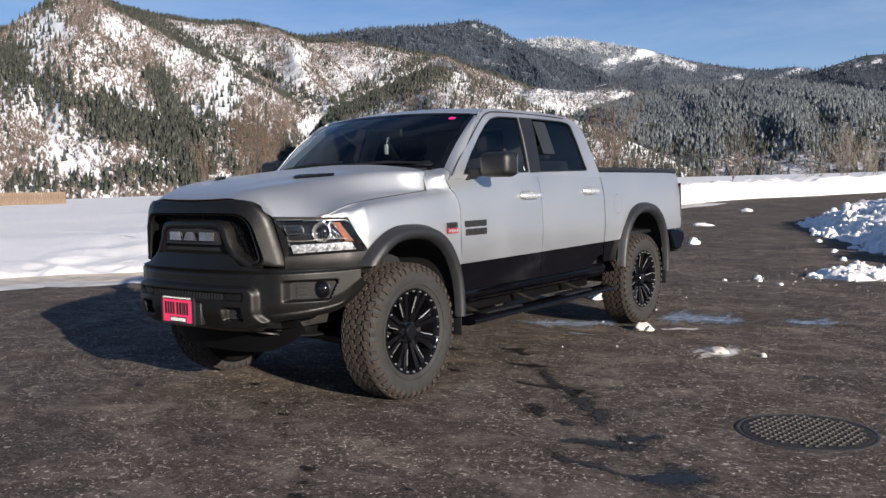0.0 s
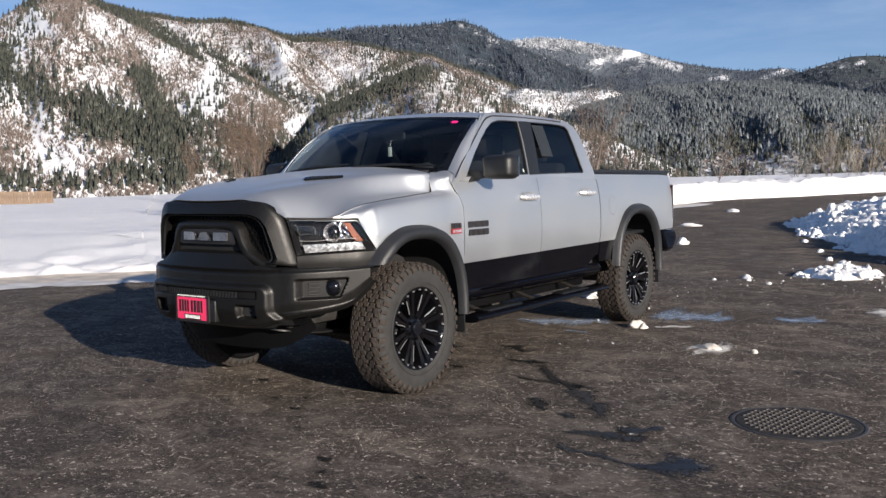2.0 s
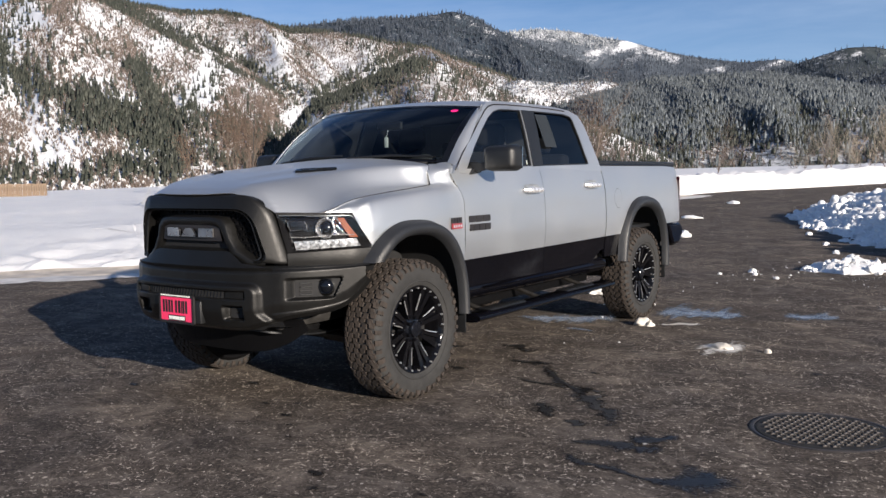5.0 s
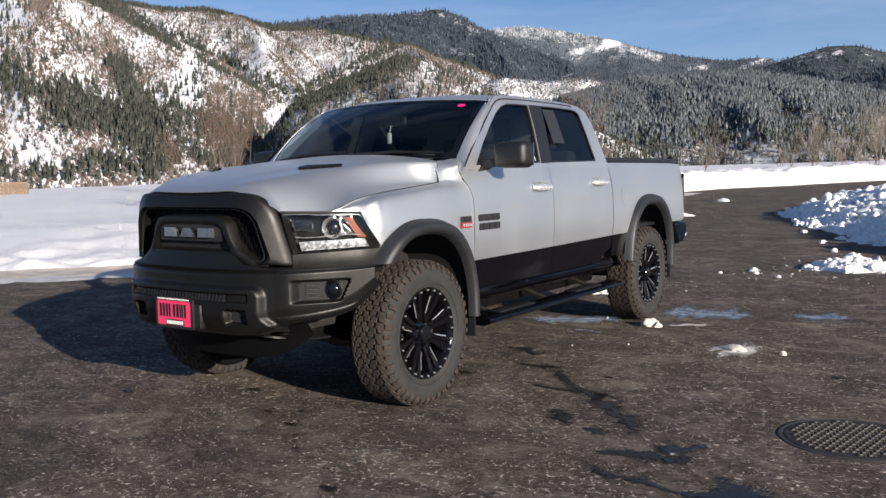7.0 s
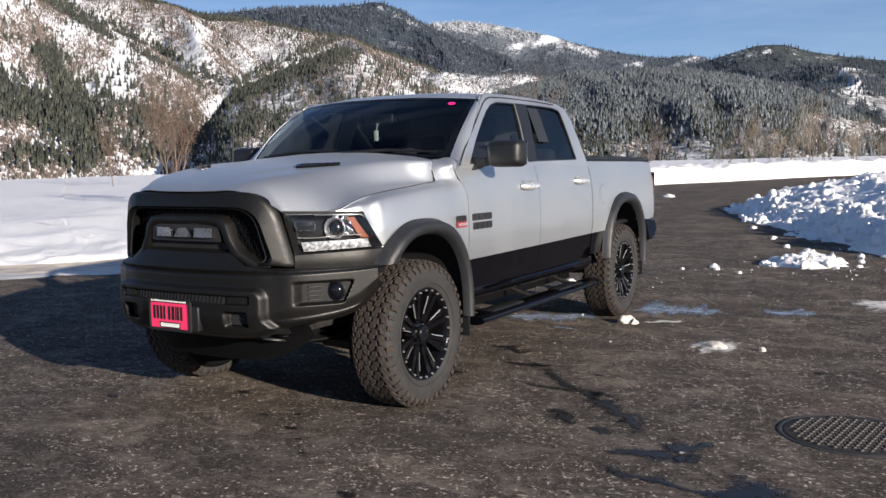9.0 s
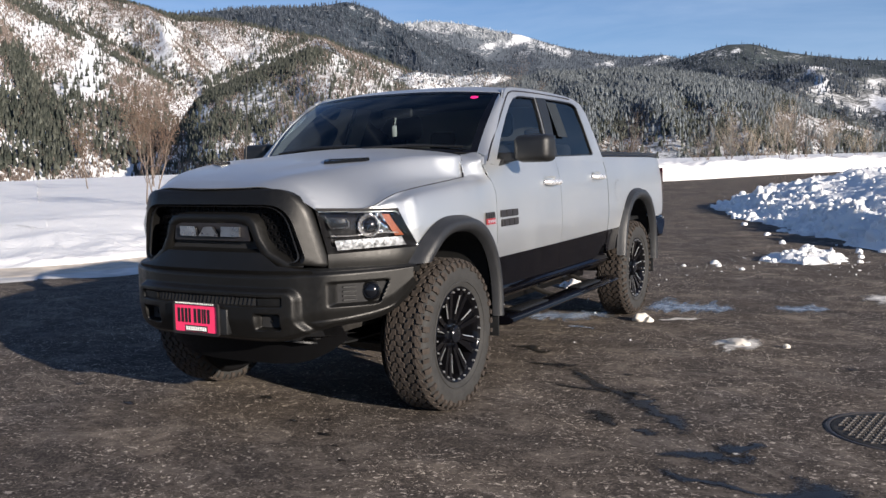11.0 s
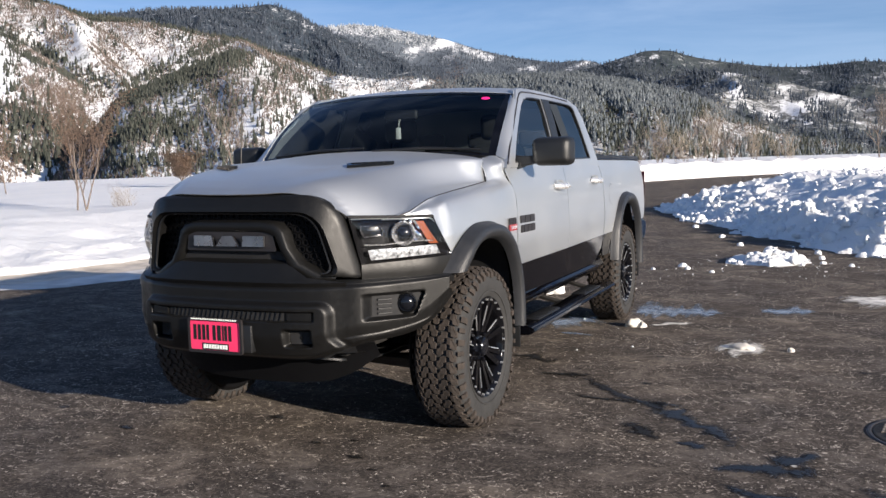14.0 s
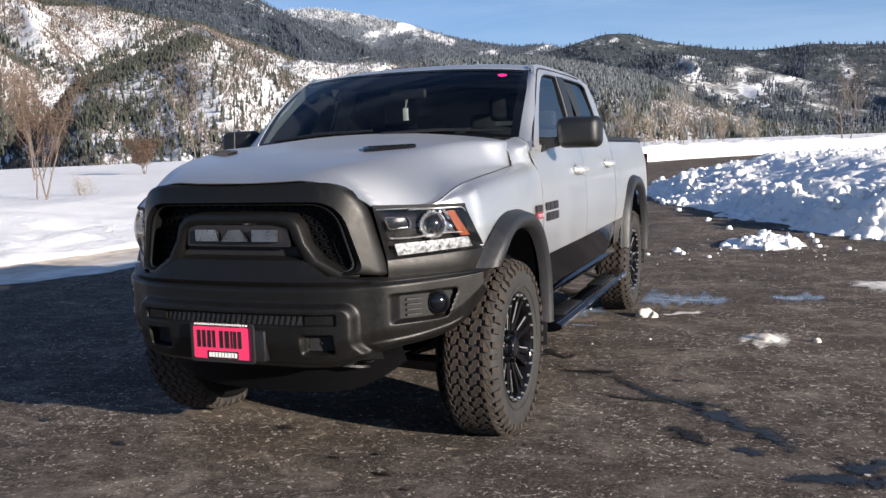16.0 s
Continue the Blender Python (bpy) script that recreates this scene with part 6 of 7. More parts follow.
for sgn in (1, -1):
    mir = (lambda b2: b2) if sgn > 0 else (lambda b2: mirrored(b2))
    part("slot_pad", mir(sheet(lambda u, v: (0.350 + 0.118 * u, bump_y(0.350 + 0.118 * u) - 0.031, 0.708 + 0.036 * v), 8, 4)), P_GRAPH, bumper, thick=0.01)
    part("tow_window", mir(sheet(lambda u, v: (0.343 + 0.105 * u, bump_y(0.343 + 0.105 * u) + 0.010, 0.592 + 0.060 * v), 6, 4)), P_DARK, bumper, "dark tow hook opening")
    part("tow_hook", mir(tube([(0.375, -0.90, 0.61), (0.40, -0.945, 0.625), (0.425, -0.90, 0.61)], 0.010, 6)), P_PLASTIC, bumper)
    # fog lamp
    fc = Vector((0.800, bump_y(0.80) + 0.035, 0.762))
    fa = Vector((0.45, -0.89, 0)).normalized()
    f1, f2 = Vector((0, 0, 1)), fa.cross(Vector((0, 0, 1))).normalized()
    fl = loft([[fc + fa * d + (f1 * math.cos(j * 0.2618) + f2 * math.sin(j * 0.2618)) * r for j in range(24)] for r, d in ((0.040, -0.02), (0.044, 0.012), (0.040, 0.018), (0.036, 0.012), (0.028, 0.02), (0.012, 0.025), (0.002, 0.026))], close_last=True)
    fog = part("fog_lamp", mir(fl), P_HUB, truck, "round dark fog lamp")
    cr = loft([[fc + fa * d + (f1 * math.cos(j * 0.2618) + f2 * math.sin(j * 0.2618)) * r for j in range(24)] for r, d in ((0.050, -0.006), (0.054, 0.006), (0.047, 0.012), (0.044, 0.004))])
    part("fog_ring", mir(cr), P_GRAPH, fog)
    part("fog_backing", mir(sheet(lambda u, v: (0.680 + 0.17 * u, bump_y(0.680 + 0.17 * u) + 0.050, 0.705 + 0.10 * v), 8, 4)), P_DARK, bumper)
    for j in range(4):
        part("pocket_rib", mir(tube([(0.705, bump_y(0.705) + 0.040, 0.722 + j * 0.022), (0.752, bump_y(0.752) + 0.036, 0.722 + j * 0.022)], 0.005, 5)), P_PLASTIC, bumper)

# licence plate
PX0, PX1, PZ0, PZ1, PY = -0.182, 0.122, 0.548, 0.702, -1.040
plate = part("licence_plate", extruded(rounded([(PX0, PZ0), (PX1, PZ0), (PX1, PZ1), (PX0, PZ1)], 0.012), [], 0.006, lambda a, b2, d: (a, PY + d, b2)), P_RED, truck, "red licence plate in a black frame")
part("plate_frame", extruded(rounded([(PX0 - 0.006, PZ0 - 0.008), (PX1 + 0.006, PZ0 - 0.008), (PX1 + 0.006, PZ1 + 0.008), (PX0 - 0.006, PZ1 + 0.008)], 0.014), [rounded([(PX0 + 0.006, PZ0 + 0.006), (PX1 - 0.006, PZ0 + 0.006), (PX1 - 0.006, PZ1 - 0.006), (PX0 + 0.006, PZ1 - 0.006)], 0.01)], 0.014, lambda a, b2, d: (a, PY - 0.006 + d, b2)), P_INK, plate)
part("plate_holder", block(PX0 - 0.02, PX1 + 0.05, PY + 0.007, PY + 0.05, PZ0 + 0.0, PZ1 - 0.02, 0.008), P_PLASTIC, truck, "black plate holder")


def plate_bar(x0, x1, z0, z1, mat, lift):
    part("plate_bar", extruded([(x0, z0), (x1, z0), (x1, z1), (x0, z1)], [], 0.002, lambda a, b2, d: (a, PY - lift + d, b2)), mat, plate)


x = PX0 + 0.022
for w in (0.026, 0.026, 0.026, 0.022, 0.0, 0.026, 0.032, 0.012, 0.022, 0.026):
    if w:
        plate_bar(x + 0.16 * w, x + 0.78 * w, 0.602, 0.676, P_INK, 0.002)
    x += w if w else 0.014
plate_bar(-0.105, 0.048, 0.556, 0.588, P_INK, 0.0025)
for k in range(9):
    plate_bar(-0.098 + k * 0.0160, -0.087 + k * 0.0160, 0.562, 0.582, P_CARD, 0.005)
for k in range(20):
    plate_bar(-0.165 + k * 0.0135, -0.157 + k * 0.0135, 0.700, 0.708, P_CARD, 0.0085)

# ---- wheels ----


def wheel():
    """One wheel about its own axis x, outer face towards +x."""
    hub = new("wheel")
    R, RIM = 0.435, 0.272
    nar = lambda x: x * 0.76 if x < 0 else x
    prof = [(-0.135, RIM - 0.01), (-0.150, RIM + 0.02), (-0.152, 0.345), (-0.150, 0.385), (-0.138, 0.412), (-0.115, 0.4235), (0.115, 0.4235), (0.138, 0.412), (0.150, 0.385), (0.152, 0.345), (0.148, RIM + 0.02), (0.130, RIM - 0.005)]
    n = 96
    tyre = part("tyre", loft([[(nar(x), r * math.cos(j / n * 6.28318), r * math.sin(j / n * 6.28318)) for j in range(n)] for x, r in prof]), P_RUBBER, hub, "knobbly black all-terrain tyre", sharp=60)
    # tread blocks: interlocking hooked lugs
    verts, faces = [], []

    def lug(poly, r0, r1, tip=0.93):
        b0 = len(verts)
        cx = sum(a for a, b3 in poly) / len(poly)
        cb = sum(b3 for a, b3 in poly) / len(poly)
        m_ = len(poly)
        for r, sc in ((r0, 1.0), (r1, tip)):
            for a, b3 in poly:
                xx, th = cx + (a - cx) * sc, (cb + (b3 - cb) * sc) / R
                rr_ = r - (0.012 * max(0, abs(xx) - 0.105) / 0.03 if r > r0 else 0)
                verts.append((nar(xx), rr_ * math.cos(th), rr_ * math.sin(th)))
        for j in range(m_):
            faces.append((b0 + j, b0 + (j + 1) % m_, b0 + m_ + (j + 1) % m_, b0 + m_ + j))
        faces.append(tuple(b0 + m_ + j for j in range(m_)))
    count = 44
    pitch = 2 * math.pi * R / count
    for k in range(count):
        s0 = k * pitch
        for sg in (1, -1):
            o = s0 + (0 if sg > 0 else pitch * 0.5)
            if sg > 0:
                for row in range(5):
                    x0, ob_ = -0.1335 + row * 0.0540, s0 + (0.5 * pitch if row % 2 else 0)
                    zz = [(0.0, 0.02), (0.30, 0.0), (0.62, 0.08), (0.66, 0.36), (0.97, 0.46), (0.97, 0.97), (0.68, 0.99), (0.38, 0.90), (0.34, 0.62), (0.0, 0.52)]
                    if row % 2:
                        zz = [(1 - a, b4) for a, b4 in zz]
                    lug([(x0 + a * 0.0515, ob_ + b4 * pitch) for a, b4 in zz], 0.420, 0.4365, 0.965)
            # shoulder lugs down the sidewall
            th0, th1 = (o + 0.10 * pitch) / R, (o + (0.62 if k % 2 else 0.50) * pitch) / R
            b0 = len(verts)
            for xx, r in ((0.140, 0.424), (0.160, 0.404), (0.159, 0.378 if k % 2 else 0.388), (0.148, 0.376 if k % 2 else 0.386)):
                for th in (th0, th1):
                    verts.append((nar(sg * xx), r * math.cos(th), r * math.sin(th)))
            for j in range(3):
                faces.append((b0 + 2 * j, b0 + 2 * j + 1, b0 + 2 * j + 3, b0 + 2 * j + 2))
            faces.append((b0, b0 + 2, b0 + 4, b0 + 6))
            faces.append((b0 + 1, b0 + 7, b0 + 5, b0 + 3))
    tr = mesh_ob("tread", verts, faces, P_TREAD, smooth=False, parent=tyre, label="dusty brown tread blocks")
    # raised ring on the sidewall
    part("sidewall_ring", loft([[(x, r * math.cos(j / 64 * 6.28318), r * math.sin(j / 64 * 6.28318)) for j in range(64)] for x, r in ((0.149, 0.300), (0.1545, 0.303), (0.1545, 0.308), (0.151, 0.311))]), P_RUBBER, tyre)
    # rim barrel and lip
    rim = part("rim", loft([[(x, r * math.cos(j / 72 * 6.28318), r * math.sin(j / 72 * 6.28318)) for j in range(72)] for x, r in ((-0.10, 0.25), (0.02, 0.235), (0.10, 0.243), (0.128, 0.252), (0.138, 0.262), (0.142, 0.270), (0.136, 0.275), (0.120, 0.272))]), P_RIM, hub, "gloss black alloy rim", sharp=50)
    part("rim_back", loft([[(x, r * math.cos(j / 48 * 6.28318), r * math.sin(j / 48 * 6.28318)) for j in range(48)] for x, r in ((0.010, 0.240), (0.006, 0.12), (0.010, 0.02))], close_last=True), P_DARK, rim)
    for k in range(24):
        a = k / 24 * 6.28318 + 0.1
        part("rivet", tube([(0.132, 0.258 * math.cos(a), 0.258 * math.sin(a)), (0.1445, 0.258 * math.cos(a), 0.258 * math.sin(a))], [0.0062, 0.0050], 6), P_MILL, rim)
    for k in range(8):
        a = k / 8 * 6.28318 + 0.20
        for da in (-0.135, 0.135):
            c0, c1 = a + da * 0.9, a + da
            ca, sa = math.cos(c1), math.sin(c1)

            def sp(r, t, xx):
                return xx, r * ca - t * sa, r * sa + t * ca
            w0, w1 = 0.013, 0.017
            body = loft([[sp(0.060, -w0, 0.055), sp(0.060, w0, 0.055), sp(0.060, w0, 0.095), sp(0.060, -w0, 0.095)],
                         [sp(0.15, -w0, 0.050), sp(0.15, w0, 0.050), sp(0.15, w0, 0.108), sp(0.15, -w0, 0.108)],
                         [sp(0.238, -w1, 0.060), sp(0.238, w1, 0.060), sp(0.238, w1, 0.122), sp(0.238, -w1, 0.122)],
                         [sp(0.252, -w1, 0.085), sp(0.252, w1, 0.085), sp(0.252, w1, 0.126), sp(0.252, -w1, 0.126)]], True, True)
            spoke = part("spoke", body, P_RIM, rim)
            sd_ = 1 if da > 0 else -1
            ml = loft([[sp(0.115, sd_ * (w0 - 0.0015), 0.102), sp(0.115, sd_ * (w0 + 0.001), 0.102), sp(0.115, sd_ * (w0 + 0.001), 0.105), sp(0.115, sd_ * (w0 - 0.0015), 0.1055)],
                       [sp(0.15, sd_ * (w0 - 0.004), 0.107), sp(0.15, sd_ * (w0 + 0.001), 0.106), sp(0.15, sd_ * (w0 + 0.001), 0.1095), sp(0.15, sd_ * (w0 - 0.004), 0.1105)],
                       [sp(0.222, sd_ * (w1 - 0.0040), 0.120), sp(0.222, sd_ * (w1 + 0.001), 0.119), sp(0.222, sd_ * (w1 + 0.001), 0.1225), sp(0.222, sd_ * (w1 - 0.0040), 0.1235)]], True, True)
            if da > 0:
                part("milled_edge", ml, P_MILL, spoke, "bright milled spoke edge")
            else:
                ml.free()
    for k in range(8):
        a0 = k / 8 * 6.28318 + 0.20
        web = loft([[(xx, r_ * math.cos(a0 + da * 0.135), r_ * math.sin(a0 + da * 0.135)) for da in (-1, 1)] + [(xx - 0.02, r_ * math.cos(a0 + da * 0.135), r_ * math.sin(a0 + da * 0.135)) for da in (1, -1)] for r_, xx in ((0.08, 0.085), (0.16, 0.090), (0.248, 0.105))], True, True)
        part("spoke_web", web, P_RIM, rim)
    part("hub_cap", loft([[(x, r * math.cos(j / 24 * 6.28318), r * math.sin(j / 24 * 6.28318)) for j in range(24)] for x, r in ((0.04, 0.085), (0.090, 0.083), (0.096, 0.070), (0.100, 0.052), (0.122, 0.050), (0.128, 0.044), (0.130, 0.02), (0.130, 0.002))], close_last=True), P_HUB, rim, "blue-black hub cap")
    for k in range(6):
        a = k / 6 * 6.28318 + 0.3
        part("lug_nut", tube([(0.085, 0.068 * math.cos(a), 0.068 * math.sin(a)), (0.118, 0.068 * math.cos(a), 0.068 * math.sin(a)), (0.124, 0.068 * math.cos(a), 0.068 * math.sin(a))], [0.012, 0.012, 0.007], 6), P_RIM, rim)
    return hub


w = wheel()
w.parent = truck
w["label"] = "black alloy wheel with a knobbly all-terrain tyre"
FX = 0.828
w.matrix_basis = pose(FX, 0, HUB - 0.003, 8, 0, 0)
copy_thing(w, pose(FX, WB, HUB - 0.003, 31, 0, 0))
copy_thing(w, pose(-FX, 0, HUB - 0.003, 15, 0, 180))
copy_thing(w, pose(-FX, WB, HUB - 0.003, 50, 0, 180))

# ---- cabin ----
part("dashboard", sheet(lambda u, v: ((u * 2 - 1) * 0.80, 0.46 + 0.10 * abs(u * 2 - 1) ** 2 + 0.45 * v, 1.455 + 0.02 * math.sin(v * 3.1) - (0.16 * ease(0.75, 1, v))), 20, 12), P_DASH, truck, "black dashboard", thick=0.05)
part("cabin_floor", block(-0.84, 0.84, 0.55, 2.72, 0.70, 0.74), P_DARK, truck)
both("door_lining", block(0.84, 0.87, 0.62, 2.70, 0.72, 1.40, 0.02), P_DASH, truck)
part("headlining", sheet(lambda u, v: ((u * 2 - 1) * 0.70, 1.02 + 1.46 * v, 1.885 - 0.02 * abs(u * 2 - 1) ** 2), 8, 8, flip=True), P_HEADLINER, truck)
part("steering_wheel", loft([[Vector((0.40 + (0.185 + 0.017 * math.cos(b2)) * math.cos(a), 1.02 + (0.185 + 0.017 * math.cos(b2)) * math.sin(a) * 0.45 + 0.017 * math.sin(b2) * 0.9, 1.36 + (0.185 + 0.017 * math.cos(b2)) * math.sin(a) * 0.89)) for b2 in [j / 8 * 6.28318 for j in range(8)]] for a in [k / 28 * 6.28318 for k in range(29)]]), P_DASH, truck, "black steering wheel")
for sx, nm in ((0.40, "driver_seat"), (-0.40, "passenger_seat")):
    seat = part(nm, block(sx - 0.27, sx + 0.27, 1.10, 1.62, 0.86, 1.05, 0.06, 3), P_SEAT, truck, "charcoal cloth front seat")
    bb = block(sx - 0.26, sx + 0.26, 1.52, 1.68, 1.00, 1.58, 0.07, 3)
    for v in bb.verts:
        v.co.y += (v.co.z - 1.0) * 0.28
        v.co.x = sx + (v.co.x - sx) * (1 - 0.22 * ease(1.25, 1.6, v.co.z))
    part("seat_back", bb, P_SEAT, seat)
    part("headrest", block(sx - 0.13, sx + 0.13, 1.71, 1.81, 1.61, 1.80, 0.045, 3), P_SEAT, seat)
bench = part("rear_bench", block(-0.72, 0.72, 2.05, 2.45, 0.90, 1.10, 0.05, 3), P_SEAT, truck, "charcoal cloth rear bench")
part("bench_back", block(-0.72, 0.72, 2.42, 2.56, 1.05, 1.56, 0.05, 3), P_SEAT, bench)
for sx in (-0.45, 0.0, 0.45):
    part("headrest", block(sx - 0.12, sx + 0.12, 2.42, 2.50, 1.57, 1.70, 0.035, 3), P_SEAT, bench)
rv = part("rear_view_mirror", block(-0.125, 0.125, 0.945, 0.975, 1.735, 1.805, 0.02, 3), P_DASH, truck, "interior rear-view mirror")
tag = part("hanging_tag", block(-0.018, 0.018, 0.915, 0.918, 1.608, 1.684, 0.001), P_CARD, rv, "white paper tag on a string")
part("string", tube([(-0.005, 0.94, 1.74), (0, 0.917, 1.684)], 0.0012, 4), P_CARD, tag)
part("string", tube([(0.006, 0.94, 1.74), (0, 0.917, 1.684)], 0.0012, 4), P_CARD, tag)
part("window_sticker", sheet(lambda u, v: (gx_side(0, 1.50 + 0.34 * v) - 0.020, 1.815 + 0.19 * u, 1.60 + 0.26 * v), 4, 6), P_STICK, truck, "paper window sticker with the glass's shade in its colour")
part("small_label", sheet(lambda u, v: (gx_side(0, 1.48 + 0.04 * v) - 0.010, 1.492 + 0.014 * u, 1.462 + 0.030 * v), 3, 3), P_CARD, truck, "small white window label")
part("whip_aerial", tube([(-0.895, 0.37, 1.36), (-0.895, 0.40, 1.70), (-0.895, 0.43, 2.08)], [0.005, 0.0035, 0.002], 6), P_STEEL, truck, "thin whip aerial")

# ---- on the asphalt: manhole cover, damp stains, ice, snow lumps ----
# rim and lugs: lighter iron, lit tops and glints put into the colour
M_IRON = simple("cast_iron", (0.050, 0.044, 0.041), 0.5, 0.2, var=0.35, scale=12, grain=0.4, grain_scale=300)
# lid plate: the same iron darkened in colour as shade around the lugs
M_IRON2 = simple("shaded_iron", (0.020, 0.018, 0.016), 0.8, 0.0, var=0.35, scale=12, grain=0.4, grain_scale=300)
M_LUMP = snow_mat("snow_lumps", 0.22)
M_OLD = simple("old_snow", (0.64, 0.60, 0.535), 0.75, 0, 0, 0.12, 14, 0.6, 90, 0.2)


def faded(name, col, rough, spec=0.5, scale=22.0, density=1.0):
    """A film on the road whose ragged rim thins out into the asphalt."""
    m, n, l, b = shade(name, rough, 0, 0, spec)
    p = world_pos(n)
    f = noise_tex(n, l, p, scale, 7.0, 0.82, 0.8)
    l.new(ramp(n, l, noise_tex(n, l, p, 9.0, 5.0), [(0.3, tuple(c * 0.6 for c in col)), (0.7, tuple(c * 1.4 for c in col))]), b.inputs["Base Color"])
    at = n.new("ShaderNodeAttribute")
    at.attribute_name = "core"
    ad = n.new("ShaderNodeMath")
    ad.operation = 'MULTIPLY_ADD'
    ad.inputs[1].default_value = 0.48
    l.new(at.outputs["Fac"], ad.inputs[0])
    l.new(f, ad.inputs[2])
    k_ = ramp(n, l, ad.outputs[0], [(0.66, 0.0), (0.92, density)])
    tr, mx = n.new("ShaderNodeBsdfTransparent"), n.new("ShaderNodeMixShader")
    l.new(k_, mx.inputs[0])
    l.new(tr.outputs[0], mx.inputs[1])
    l.new(b.outputs[0], mx.inputs[2])
    l.new(mx.outputs[0], n["Material Output"].inputs[0])
    bump(n, l, b, noise_tex(n, l, p, 110.0, 3.0), 0.35, 0.004)
    return m


M_WET = faded("damp_asphalt", (0.010, 0.0098, 0.0098), 0.42, 0.45, 15.0, 0.95)
M_SOOT = faded("dark_stain", (0.011, 0.0105, 0.010), 0.6, 0.3, 17.0, 0.95)
M_ICE = faded("thin_ice", (0.23, 0.255, 0.29), 0.22, 0.5, 9.0, 0.85)
M_CRUST = faded("melting_snow", (0.72, 0.69, 0.64), 0.7, 0.2, 12.0)

cover_x, cover_y, cover_r = 3.215, 0.545, 0.335
lid = part("manhole_cover", loft([[(r * math.cos(j / 64 * 6.28318), r * math.sin(j / 64 * 6.28318), z) for j in range(64)] for r, z in ((0.335, -0.02), (0.335, 0.002), (0.325, 0.005), (0.316, 0.004), (0.0005, 0.004))]), M_IRON2, None, sharp=30)
tagged(lid, "round cast-iron manhole cover with raised lugs set in asphalt", "manhole cover")
part("cover_rim", loft([[(r * math.cos(j / 64 * 6.28318), r * math.sin(j / 64 * 6.28318), z) for j in range(64)] for r, z in ((0.340, -0.02), (0.340, 0.001), (0.344, 0.004), (0.356, 0.004), (0.364, -0.002))]), M_IRON, lid)
stud = bpy.data.meshes.new("lug")
bm = loft([[(0.0175 * math.sin(a) * w, 0.0065 * math.cos(a) + dy - 0.011 * math.sin(a) ** 2, z) for a in [j / 12 * 6.28318 for j in range(12)]] for w, dy, z in ((1.0, 0.0, 0.0), (0.96, 0.0, 0.005), (0.80, 0.001, 0.009))], False, True)
for v in bm.verts:
    v.co.y *= 0.80 if v.co.z > 0.012 else 0.95
bm.to_mesh(stud)
bm.free()
stud.materials.append(M_IRON)
for i in range(-7, 8):
    for j in range(-8, 9):
        x, y = i * 0.0455 + (0.02275 if j % 2 else 0), j * 0.0415
        if math.hypot(x, y) < 0.292:
            o = new("lug", stud)
            o.parent = lid
            o.matrix_basis = pose(x, y, 0.0035, 0, 0, 0)
lid.matrix_basis = pose(cover_x, cover_y, 0.002, 0, 0, 20)


def blot(name, label, category, path, widths, mat, seed, z=0.005, ragged=0.35):
    """A thin flat patch along a line of points, with a ragged outline."""
    g = np.random.default_rng(seed)
    p = np.array(path, dtype=float)
    d = np.r_[0, np.cumsum(np.hypot(*np.diff(p, axis=0).T))]
    n = max(10, int(d[-1] / 0.02))
    t = np.linspace(0, d[-1], n)
    q_ = np.stack([np.interp(t, d, p[:, 0]), np.interp(t, d, p[:, 1])], -1)
    tg = np.gradient(q_, axis=0)
    tg /= np.maximum(1e-6, np.linalg.norm(tg, axis=1))[:, None]
    nn = np.stack([-tg[:, 1], tg[:, 0]], -1)
    w_ = np.interp(t, d, widths) * np.sqrt(np.clip(np.minimum(t, d[-1] - t) / (0.12 * d[-1] + 0.02), 0, 1))
    l1, l2 = Lumps(seed), Lumps(seed + 100)
    a = w_ * (1 + ragged * 2.4 * l1(t * 9, t * 0 + 1.5, 4, 0.7))
    b3 = w_ * (1 + ragged * 2.4 * l2(t * 9, t * 0 + 2.5, 4, 0.7))
    sway = (0.35 * np.interp(t, d, widths) * l1(t * 5, t * 0 + 8, 3))[:, None]
    q_ = q_ + nn * sway
    a, b3 = a * 1.6, b3 * 1.6
    rows = np.stack([q_ + nn * a[:, None], q_ + nn * a[:, None] * 0.45, q_, q_ - nn * b3[:, None] * 0.45, q_ - nn * b3[:, None]], 1)
    zz = lie(rows[..., 1]) + z
    ob = mesh_ob(name, np.concatenate([rows, zz[..., None]], -1), grid_faces(n, 5)[:, ::-1], mat)
    at = ob.data.attributes.new("core", 'FLOAT', 'POINT')
    fade = np.clip(np.minimum(t, d[-1] - t) / (0.18 * d[-1] + 0.02), 0, 1)
    at.data.foreach_set("value", (np.array([0.0, 0.62, 1.0, 0.62, 0.0])[None] * fade[:, None]).ravel().astype(np.float32))
    return tagged(ob, label, category, kind="structure")


DS = "dark damp stain running over the asphalt"
blot("damp_trickle", DS, "stain", [(0.45, 1.76), (0.69, 1.71), (0.91, 1.52)], [0.04, 0.07, 0.03], M_SOOT, 51, ragged=0.9)
blot("damp_trickle", DS, "stain", [(0.80, 1.25), (1.00, 1.25), (1.12, 1.28), (1.26, 1.34)], [0.02, 0.035, 0.06, 0.03], M_SOOT, 54, ragged=0.8)
blot("damp_trickle", DS, "stain", [(1.06, 1.29), (1.37, 1.00), (1.54, 0.80), (1.68, 0.68), (1.79, 0.62), (1.94, 0.45), (2.03, 0.33), (2.12, 0.25), (2.24, 0.10), (2.38, -0.08)], [0.05, 0.045, 0.05, 0.06, 0.10, 0.065, 0.04, 0.06, 0.05, 0.03], M_WET, 52, ragged=0.8)
